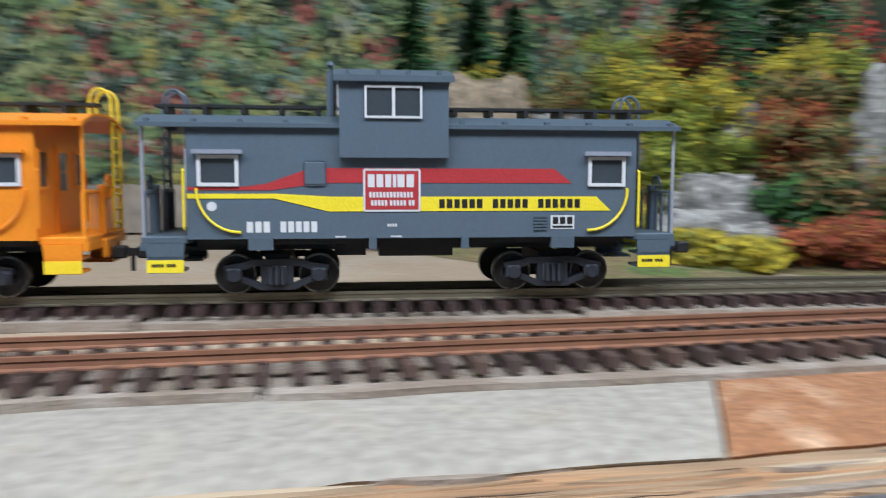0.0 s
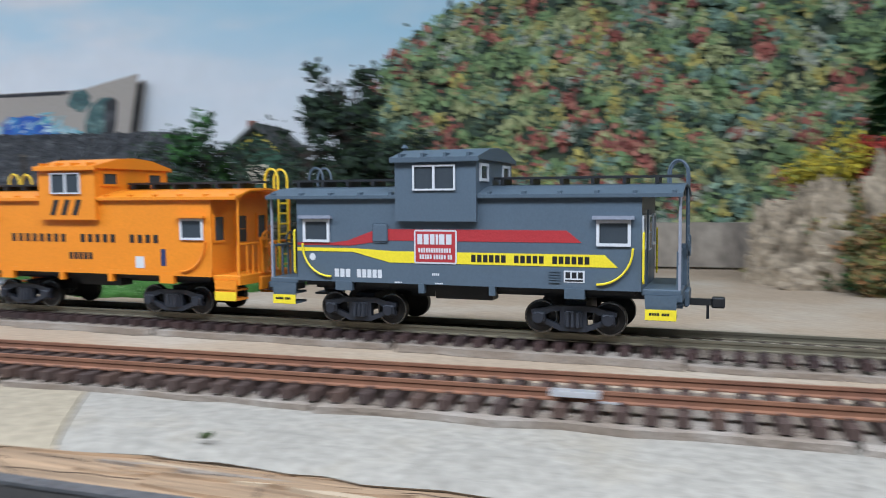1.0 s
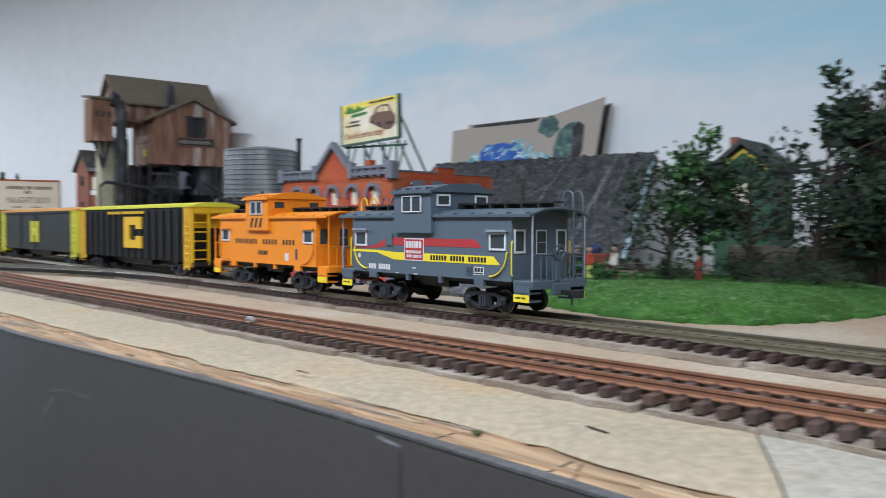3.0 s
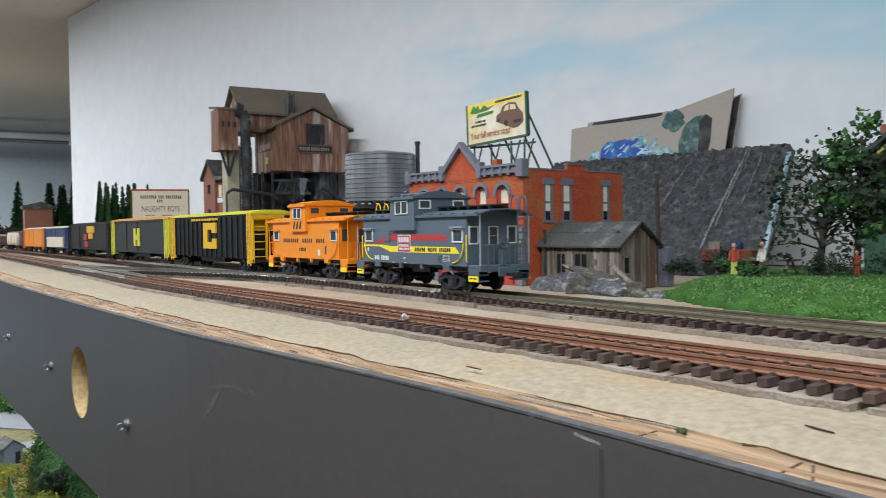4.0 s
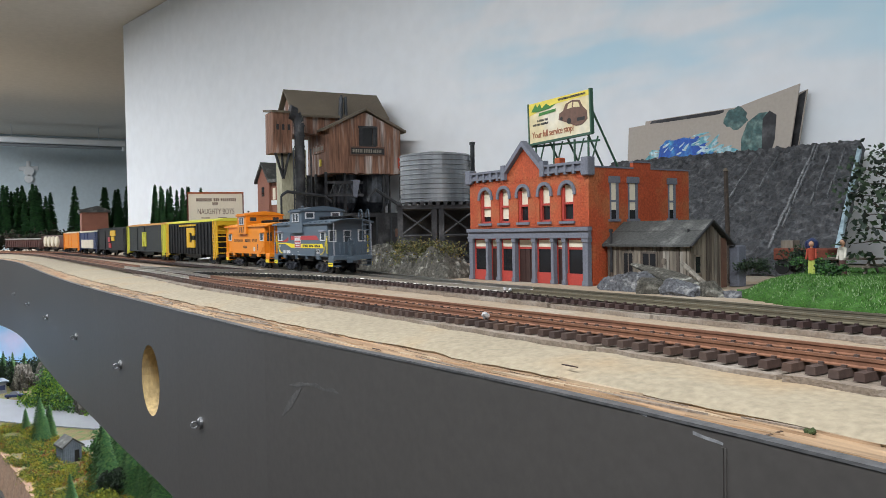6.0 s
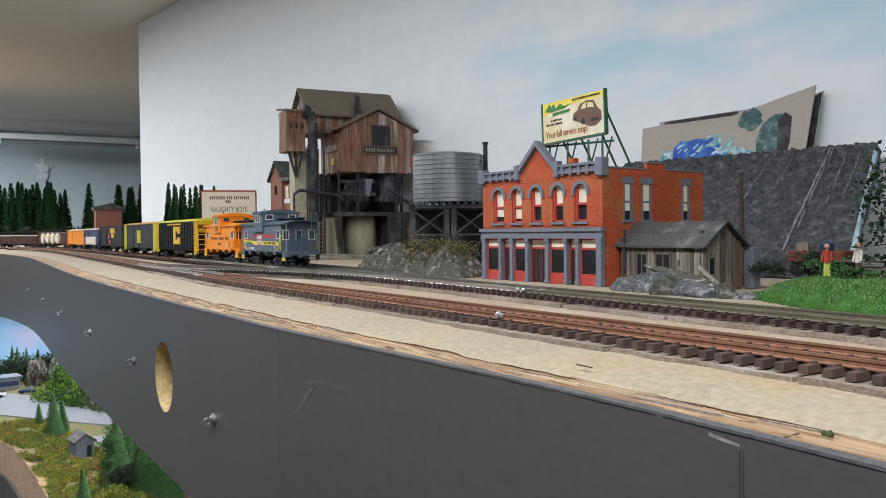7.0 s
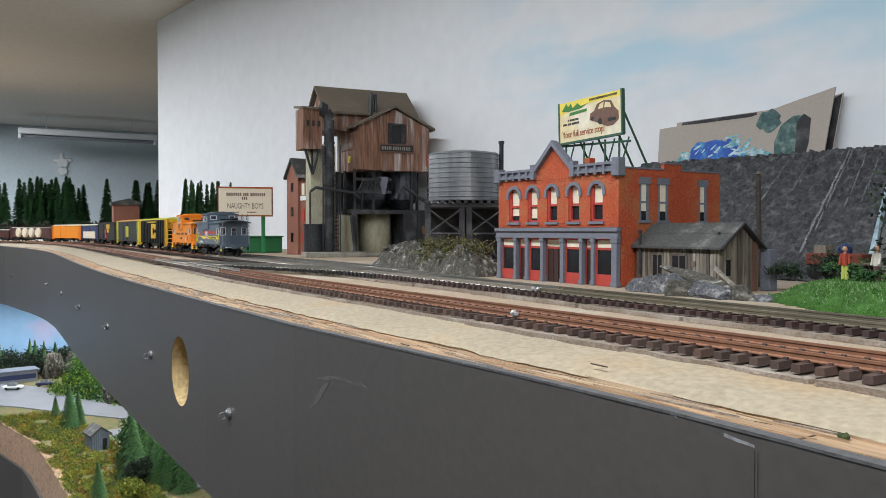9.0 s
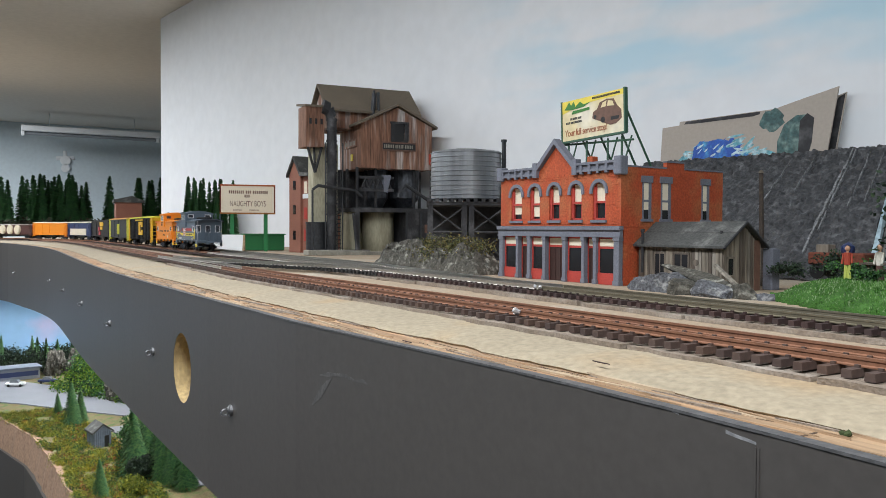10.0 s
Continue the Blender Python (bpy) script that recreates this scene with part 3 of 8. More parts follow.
# ---- rolling stock: each car stands on the rails, x along the car, the aisle side at -y ----
def truck_parts(car, x, half=9.85, r=4.85):
    """A two-axle truck: a sideframe each side, a bolster, and four wheels."""
    tr = part("truck", B().box(x - 3, x + 3, -9, 9, 4.2, 9.5).box(x - half, x + half, -1, 1, r - 0.8, r + 0.8), M["truck"], car)
    for s in (-1, 1):
        y0, y1 = (-12.6, -10.8) if s < 0 else (10.8, 12.6)
        b = B()
        for k in (-1, 1):
            def bar(pts):
                b.prism([(x + k * u, z) for u, z in (pts if k > 0 else pts[::-1])], "y", y0, y1)
            bar([(0, 6.9), (5.6, 6.9), (half - 2.4, r + 1.2), (half + 2.2, r + 0.9), (half + 2.4, r + 2.2), (half - 1.6, r + 2.9), (5.8, 8.5), (0, 8.5)])
            bar([(0, 1.2), (3.6, 1.2), (half - 1.2, r - 1.6), (half + 2.0, r - 1.6), (half + 2.0, r - 0.4), (half - 1.8, r - 0.3), (3.4, 2.7), (0, 2.7)])
            bar([(2.6, 2.2), (3.8, 2.2), (3.8, 7.4), (2.6, 7.4)])
        out = -13.2 if s < 0 else 13.2
        part("sideframe", b, M["truck"], tr)
        b = B().box(x - 2.6, x + 2.6, min(y0, out), max(y1, out), 2.4, 7.0, None, 0.4)
        for k in (-1.4, 0, 1.4):
            b.rod((x + k, out - 0.4 * (s < 0) + 0.4 * (s > 0), 2.6), (x + k, out, 6.8), 0.55, 6)
        part("spring_box", b, M["truck"], tr)
        for a in (x - half, x + half):
            b = B().box(a - 1.9, a + 1.9, min(y0, out + 0.3 * s), max(y1, out + 0.3 * s), r - 1.5, r + 1.6, None, 0.5).rod((a, out, r), (a, out + 0.7 * s, r), 1.5, 12)
            part("journal_box", b, M["truck"], tr)
    for a in (x - half, x + half):
        for s in (-1, 1):
            y = 8.0 * s
            w = part("wheel", B().rod((a, y, r), (a, y + 2.2 * s, r), r, 28).rod((a, y + 2.2 * s, r), (a, y + 2.5 * s, r), r * 0.62, 20, r * 0.5), M["wheel"], car, "", False)
            ring = B()
            n = 28
            for i in range(n):
                c0, c1 = 6.2832 * i / n, 6.2832 * (i + 1) / n
                vs = [ring.bm.verts.new((a + rr * math.cos(c), y + 2.25 * s, r + rr * math.sin(c))) for rr, c in ((r, c0), (r, c1), (r * 0.9, c1), (r * 0.9, c0))]
                ring.bm.faces.new(vs)
            part("tyre", ring, M["tread"], w)


def coupler(car, x, s):
    b = B().box(min(x, x + 7 * s), max(x, x + 7 * s), -1.0, 1.0, 8.6, 10.4).box(min(x + 6 * s, x + 9.6 * s), max(x + 6 * s, x + 9.6 * s), -1.8, 1.8, 8.0, 11.0, None, 0.4)
    b.rod((x + 5 * s, -0.2, 8.6), (x + 5 * s, -0.2, 4.8), 0.4, 6)
    part("coupler", b, M["black"], car)


def window_of(car, x0, x1, z0, z1, y, s, frame="white", pane="pane", t=0.9, hood=None, split=False):
    """A window set proud of a long side: frame, pane, and a hood over it."""
    ya, yb = (y - 0.55, y + 0.1) if s < 0 else (y - 0.1, y + 0.55)
    b = B().box(x0, x1, ya, yb, z0, z0 + t).box(x0, x1, ya, yb, z1 - t, z1).box(x0, x0 + t, ya, yb, z0 + t, z1 - t).box(x1 - t, x1, ya, yb, z0 + t, z1 - t)
    if split:
        b.box((x0 + x1) / 2 - 0.35, (x0 + x1) / 2 + 0.35, ya, yb, z0 + t, z1 - t)
    w = part("window", b, M[frame], car)
    yo = y - 0.12 if s < 0 else y + 0.12
    part("pane", B().box(x0 + t * 0.8, x1 - t * 0.8, min(y, yo), max(y, yo), z0 + t * 0.8, z1 - t * 0.8), M[pane], w)
    if hood:
        yh = y - 1.6 if s < 0 else y + 1.6
        part("window_hood", B().prism([(min(y, yh), z1 + 0.2), (max(y, yh), z1 + 0.2), (max(y, yh), z1 + 0.7), (min(y, yh), z1 + 1.2)] if s < 0 else [(y, z1 + 0.2), (yh, z1 + 0.2), (yh, z1 + 0.7), (y, z1 + 1.2)], "x", x0 - 1.0, x1 + 1.0), M[hood], w)


def caboose(name, label, body, trim, rail_key, step_key, deck_roof):
    """A wide-vision caboose: body, arched roof, bay cupola, end platforms, ladders, trucks."""
    car = thing(name, label, "caboose", "train")
    L0, W, Z0, Z1 = 52.8, 17.0, 13.7, 39.6
    b = B()
    b.prism([(-W, Z0), (W, Z0), (W, Z1), (10, 41.6), (0, 42.3), (-10, 41.6), (-W, Z1)], "x", -L0, L0)
    part("body", b, M[body], car)
    # roof with platform overhangs and raised seams
    b = B()
    b.prism([(-W - 1.2, Z1 - 0.5), (-W - 1.2, Z1 + 0.5), (-10, 42.3), (0, 43.0), (10, 42.3), (W + 1.2, Z1 + 0.5), (W + 1.2, Z1 - 0.5), (W, Z1 - 0.2), (10, 41.7), (0, 42.4), (-10, 41.7), (-W, Z1 - 0.2)], "x", -63.4, 63.4)
    for i in range(-6, 7):
        x = i * 10.2
        if -20 < x < 8:
            continue
        b.box(x - 0.5, x + 0.5, -W - 0.9, -13.8, Z1 + 0.1, Z1 + 1.35)
        b.box(x - 0.5, x + 0.5, 13.8, W + 0.9, Z1 + 0.1, Z1 + 1.35)
    part("roof", b, M[trim], car)
    # cupola
    cx0, cx1, cw = -18.4, 6.8, 18.7
    b = B()
    b.box(cx0, cx1, -cw, cw, 32.4, 50.2)
    part("cupola", b, M[body], car)
    b = B()
    b.prism([(-cw - 1.3, 49.6), (-cw - 1.3, 51.0), (-9, 53.6), (0, 54.3), (9, 53.6), (cw + 1.3, 51.0), (cw + 1.3, 49.6), (cw, 50.2), (-cw, 50.2)], "x", cx0 - 1.2, cx1 + 1.2)
    for i in range(4):
        x = cx0 + 2 + i * 7
        b.box(x - 0.4, x + 0.4, -cw - 1.0, -15, 50.6, 52.2)
    part("cupola_roof", b, M[trim], car)
    for s in (-1, 1):
        window_of(car, -12.6, 0.6, 41.4, 48.8, cw * s, s, "white" if body == "gunmetal" else "white", "pane", 0.5, None, True)
        window_of(car, -50.4, -41.2, 25.8, 32.9, W * s, s, "white", "pane", 0.8, "hood_grey" if body == "gunmetal" else trim)
        window_of(car, 40.8, 50.0, 25.8, 32.9, W * s, s, "white", "pane", 0.8, "hood_grey" if body == "gunmetal" else trim)
        # cupola end windows
        for e, x in ((-1, cx0), (1, cx1)):
            y0 = -15.5 if s < 0 else 7.5
            xo = x + 0.5 * e
            b = B().box(min(x, xo), max(x, xo), y0, y0 + 8, 44.0, 44.8).box(min(x, xo), max(x, xo), y0, y0 + 8, 48.4, 49.2)
            b.box(min(x, xo), max(x, xo), y0, y0 + 0.8, 44.8, 48.4).box(min(x, xo), max(x, xo), y0 + 7.2, y0 + 8, 44.8, 48.4)
            w = part("cupola_end_window", b, M["white" if body == "gunmetal" else body], car)
            xp = x + 0.15 * e
            part("pane", B().box(min(x, xp), max(x, xp), y0 + 0.6, y0 + 7.4, 44.6, 48.6), M["pane"], w)
    # smoke stack and roof vent
    part("stack", B().rod((-20.3, -6.5, 42), (-20.3, -6.5, 53.2), 1.1, 10).rod((-20.3, -6.5, 53.2), (-20.3, -6.5, 55), 0.5, 8).rod((-20.3, -6.5, 54.6), (-20.3, -6.5, 55.6), 1.3, 10, 0.4), M["black" if body != "gunmetal" else trim], car)
    # running boards on the roof
    for x0, x1 in ((-62.4, cx0 - 0.6), (cx1 + 0.6, 62.4)):
        b = B()
        for y in (-3.3, -1.1, 1.1):
            b.box(x0, x1, y, y + 1.8, 44.6, 45.3)
        x = x0 + 3
        while x < x1 - 1:
            b.box(x - 0.5, x + 0.5, -4.5, 4.5, 43.0, 44.6)
            x += 9.0
        part("running_board", b, M[deck_roof], car)
    # underframe
    b = B().box(-L0, L0, -5, 5, 10.2, Z0).box(-L0 + 2, L0 - 2, -W + 2, W - 2, 12.2, Z0).box(-9, 9, -10, -4, 8.8, 12.2).box(-20, -12, -3, 8, 8.4, 12)
    part("underframe", b, M["black"], car)
    for x in (-36.5, -10.8, 11.0, 34.8):
        wdt = 2.8 if abs(x) > 20 else 0.9
        part("side_bracket", B().box(x - wdt, x + wdt, -W - 0.3, -W + 1.5, Z0 - 2.6, Z0 + 0.2), M[trim], car)
        part("side_bracket", B().box(x - wdt, x + wdt, W - 1.5, W + 0.3, Z0 - 2.6, Z0 + 0.2), M[trim], car)
    for s in (-1, 1):
        e = L0 * s
        pf = part("platform", B().box(min(e, e + 10.4 * s), max(e, e + 10.4 * s), -W + 0.6, W - 0.6, 12.6, 14.4, None, 0.3).box(min(e + 8.9 * s, e + 10.6 * s), max(e + 8.9 * s, e + 10.6 * s), -W + 0.6, W - 0.6, 11.2, 13), M[trim], car)
        for t in (-1, 1):
            y0, y1 = (-W + 0.2, -W + 7.5) if t < 0 else (W - 7.5, W - 0.2)
            x0, x1 = min(e + 0.8 * s, e + 9.4 * s), max(e + 0.8 * s, e + 9.4 * s)
            b = B()
            b.prism([(x0, 12.8), (x0 + 0.6, 6.2), (x1 - 0.6, 6.2), (x1, 12.8)], "y", y0 if t < 0 else y1 - 0.7, y0 + 0.7 if t < 0 else y1)
            b.box(x0 + 0.5, x1 - 0.5, y0, y1, 6.0, 6.7).box(x0 + 0.5, x1 - 0.5, y0, y1, 9.2, 9.8)
            st = part("steps", b, M[trim], pf)
            yy = y0 - 0.12 if t < 0 else y1 + 0.12
            part("step_plate", B().box(x0 + 0.2, x1 - 0.2, min(yy, y0) if t < 0 else y1, max(yy, y1) if t > 0 else y0, 6.1, 9.0), M[step_key], st)
            if step_key == "yellow":
                lb = B()
                letters(lb, [0.7] * 4 + [-0.5] + [0.7] * 3, x0 + 1.3, yy - 0.05 if t < 0 else yy, yy if t < 0 else yy + 0.05, 7.4, 8.1)
                part("plate_writing", lb, M["ink"], st)
            # corner post and grab irons
            px = e + 9.8 * s
            py = (W - 1.2) * t
            part("corner_post", B().rod((px, py, 13), (px, py, Z1), 0.42, 8), M[rail_key if body != "gunmetal" else "gun_post"], pf)
            gx = e + 0.6 * s
            part("grab_iron", B().path([(gx, (W + 0.1) * t, 16), (gx, (W + 0.6) * t, 16.6), (gx, (W + 0.6) * t, 29), (gx, (W + 0.1) * t, 29.6)], 0.32, 6), M[rail_key], pf)
            # side curved grab iron on the long side, drawn as a bent wire
            arc = [(e - 2.0 * s - (0.2 + 9.5 * (1 - math.cos(a))) * s, (W + 0.55) * t, 27.5 - 9.8 * math.sin(a) - 2.4) for a in xs_of(0, 1.5708, 8)]
            part("curved_grab_iron", B().path([(arc[0][0], (W) * t, arc[0][2])] + arc + [(arc[-1][0], W * t, arc[-1][2])], 0.33, 6), M[rail_key], car)
            # end window
            ye = 12.6 * t
            xe = e + 0.45 * s
            b = B().box(min(e, xe), max(e, xe), ye - 3.2, ye + 3.2, 24.8, 25.6).box(min(e, xe), max(e, xe), ye - 3.2, ye + 3.2, 33.4, 34.2)
            b.box(min(e, xe), max(e, xe), ye - 3.2, ye - 2.4, 25.6, 33.4).box(min(e, xe), max(e, xe), ye + 2.4, ye + 3.2, 25.6, 33.4)
            w = part("end_window", b, M["white" if body == "gunmetal" else trim], car)
            xp = e + 0.15 * s
            part("pane", B().box(min(e, xp), max(e, xp), ye - 2.6, ye + 2.6, 25.4, 33.6), M["pane"], w)
            # end railing with posts
            xr = e + 9.4 * s
            rl = B().path([(xr, 3.4 * t, 24.4), (xr, (W - 1.4) * t, 24.4), (xr, (W - 1.4) * t, 14)], 0.45, 6)
            for yy2 in (3.4, 7.0, 10.4):
                rl.rod((xr, yy2 * t, 14), (xr, yy2 * t, 24.4), 0.4, 6)
            part("end_railing", rl, M[trim if body == "gunmetal" else body], pf)
        # end door
        xd = e + 0.35 * s
        d = part("end_door", B().box(min(e, xd), max(e, xd), -4.0, 4.0, 14.5, 35.5), M[trim], car)
        xq = e + 0.6 * s
        part("door_pane", B().box(min(xd, xq), max(xd, xq), -2.6, 2.6, 24.5, 33.5), M["pane"], d)
        part("door_pane_frame", B().box(min(xd, xq), max(xd, xq), -3.1, -2.6, 24, 34).box(min(xd, xq), max(xd, xq), 2.6, 3.1, 24, 34).box(min(xd, xq), max(xd, xq), -2.6, 2.6, 33.5, 34).box(min(xd, xq), max(xd, xq), -2.6, 2.6, 28.7, 29.2).box(min(xd, xq), max(xd, xq), -2.6, 2.6, 24, 24.5), M["white" if body == "gunmetal" else trim], d)
        # ladder to the roof, with hoops over the eave
        yl = 8.5
        lad = B()
        xl = e + 10.0 * s
        for y in (yl, yl + 6):
            pts = [(xl, y, 14), (xl, y, 44)] + [(xl - (2.7 - 2.7 * math.cos(a)) * s, y, 46 + 3.8 * math.sin(a)) for a in xs_of(0, 3.1416, 8)] + [(xl - 5.4 * s, y, 43)]
            lad.path(pts, 0.42, 6)
        for i in range(8):
            lad.rod((xl, yl, 16 + i * 3.6), (xl, yl + 6, 16 + i * 3.6), 0.36, 6)
        part("ladder", lad, M[trim if body == "gunmetal" else "ladder_yellow"], car)
        # brake wheel on its stand
        bw = B().box(xl - 0.9, xl + 0.9, -3.0, -0.6, 14, 26, None, 0.3)
        part("brake_stand", bw, M[trim], pf)
        ringp = [(xl + 1.4 * s, -1.8 + 2.8 * math.cos(a), 25.5 + 2.8 * math.sin(a)) for a in xs_of(0, 6.2832, 14)]
        bw = B().path(ringp, 0.35, 5)
        for k in range(4):
            a = k * 1.5708
            bw.rod((xl + 1.4 * s, -1.8, 25.5), (xl + 1.4 * s, -1.8 + 2.7 * math.cos(a), 25.5 + 2.7 * math.sin(a)), 0.25, 5)
        part("brake_wheel", bw, M[trim], pf)
        part("end_beam", B().box(min(e + 10.2 * s, e + 11.6 * s), max(e + 10.2 * s, e + 11.6 * s), -5.5, 5.5, 8.5, 13.2, None, 0.4), M[trim], pf)
        coupler(car, e + 11.4 * s, s)
    truck_parts(car, -33.3)
    truck_parts(car, 33.6)
    return car


M["hood_grey"] = mat("hood_pale_grey", (0.26, 0.28, 0.34), 0.5, var=0.1)
M["gun_post"] = mat("bare_grey_post", (0.30, 0.31, 0.36), 0.5, var=0.1)
M["ladder_yellow"] = mat("ladder_yellow", (0.80, 0.56, 0.02), 0.5, var=0.08)
M["hazard"] = mat("step_yellow", (0.85, 0.62, 0.02), 0.5, var=0.08)


def grey_livery(car):
    W = 17.0
    for s in (-1, 1):
        def slab(name, pts, key, d0, d1, label=""):
            y0, y1 = (-W - d1, -W - d0) if s < 0 else (W + d0, W + d1)
            return part(name, B().prism(pts, "y", y0, y1), M[key], car, label)
        slab("red_stripe", [(-52.6, 25.6), (-52.6, 24.9), (-34, 24.9), (-22, 26.6), (36.8, 26.6), (32.5, 30.0), (-25, 30.0), (-35, 26.4), (-40.3, 25.7)], "red", 0.0, 0.10)
        slab("yellow_stripe", [(-52.7, 24.1), (-52.7, 23.0), (-33.4, 23.0), (-21, 20.0), (46.6, 20.0), (43.0, 23.4), (-20, 23.4), (-33, 24.1)], "yellow", 0.0, 0.12)
        sh = slab("route_shield", [(-13.0, 20.3), (-12.6, 19.9), (0.0, 19.9), (0.4, 20.3), (0.4, 29.5), (0.0, 29.9), (-12.6, 29.9), (-13.0, 29.5)], "white", 0.1, 0.2, "red panel with a white border and white bars")
        slab("shield_field", [(-12.5, 20.4), (-0.1, 20.4), (-0.1, 29.4), (-12.5, 29.4)], "red", 0.2, 0.26)
        b = B()
        y0, y1 = (-W - 0.32, -W - 0.26) if s < 0 else (W + 0.26, W + 0.32)
        letters(b, [2.0, 2.0, 1.8, 1.0, 2.2, 2.2], -11.9, y0, y1, 25.6, 28.6, 0.22)
        letters(b, [0.8] * 13, -11.6, y0, y1, 23.2, 24.5, 0.3)
        letters(b, [0.8] * 5 + [-0.4] + [0.8] * 5 + [-0.4] + [0.8] * 2, -11.2, y0, y1, 21.3, 22.6, 0.3)
        part("shield_writing", b, M["white"], car)
        y0, y1 = (-W - 0.18, -W - 0.12) if s < 0 else (W + 0.12, W + 0.18)
        b = B()
        letters(b, [1.8] * 6 + [-2.0] + [1.8] * 5 + [-2.0] + [1.8] * 6, 4.8, y0, y1, 20.7, 22.8, 0.28)
        part("stripe_writing", b, M["ink"], car, "black writing as bars on the yellow stripe")
        b = B()
        letters(b, [1.9] * 3 + [-1.9] + [1.75] * 5, -39.6, y0 + 0.1 * (1 if s < 0 else -1), y1 + 0.1 * (1 if s < 0 else -1), 15.2, 17.7, 0.25)
        letters(b, [0.6] * 4, -7.4, y0 + 0.1, y1 + 0.1, 16.4, 17.1, 0.3)
        letters(b, [0.5] * 5, -19.5, y0 + 0.1, y1 + 0.1, 13.9, 14.3, 0.2)
        letters(b, [0.5] * 5, -6.5, y0 + 0.1, y1 + 0.1, 13.9, 14.3, 0.2)
        part("road_number", b, M["white"], car)
        y = (W + 0.1) * s
        part("round_emblem", B().rod((-47.3, W * s, 21.2), (-47.3, y, 21.2), 1.1, 16), M["white"], car)
        slab("data_plate", [(31.8, 15.6), (37.6, 15.6), (37.6, 18.9), (31.8, 18.9)], "white", 0.0, 0.1)
        b = B()
        y0, y1 = (-W - 0.16, -W - 0.1) if s < 0 else (W + 0.1, W + 0.16)
        for k in range(3):
            b.box(32.3 + k * 1.75, 33.6 + k * 1.75, y0, y1, 16.8, 18.5)
        b.box(32.2, 37.2, y0, y1, 15.9, 16.4)
        part("data_plate_writing", b, M["ink"], car)
        b = B()
        for k in range(5):
            yy = (-W - 0.35, -W) if s < 0 else (W, W + 0.35)
            b.box(27.6, 30.8, yy[0], yy[1], 15.4 + k * 0.75, 15.85 + k * 0.75)
        part("vent_louvre", b, M["gun_trim"], car)
        yy = (-W - 0.5, -W) if s < 0 else (W, W + 0.5)
        part("battery_hatch", B().box(-26.5, -21.5, yy[0], yy[1], 26.0, 31.6, None, 0.4), M["gunmetal"], car)


def orange_livery(car):
    W, cw = 17.0, 18.7
    for s in (-1, 1):
        y0, y1 = (-W - 0.1, -W) if s < 0 else (W, W + 0.1)
        b = B()
        letters(b, [3.3] * 8 + [-5.5] + [3.3] * 5 + [-5.0] + [3.3] * 4, -33.6, y0, y1, 24.6, 27.4, 0.42)
        part("side_writing", b, M["ink"], car)
        b = B()
        letters(b, [2.2] * 5, -7, y0, y1, 18.6, 21.0, 0.3)
        part("road_number", b, M["ink"], car)
        y0, y1 = (-cw - 0.1, -cw) if s < 0 else (cw, cw + 0.1)
        b = B()
        for k in range(3):
            x = -13.5 + 5 * k
            b.prism([(x, 34.0), (x + 2.4, 34.0), (x + 4.4, 39.4), (x + 2.0, 39.4)], "y", y0, y1)
        part("cupola_emblem", b, M["ink"], car, "three slanted black bars")
        y0, y1 = (-W - 0.1, -W) if s < 0 else (W, W + 0.1)
        part("data_plate", B().box(22, 25.6, y0, y1, 16, 20), M["white"], car)
        part("capacity_plate", B().box(32.6, 34.6, y0, y1, 17, 22.6), M["car_blue"], car)
        part("floor_band", B().box(-52.8, 52.8, y0, y1, 13.7, 15.2), M["orange"], car)


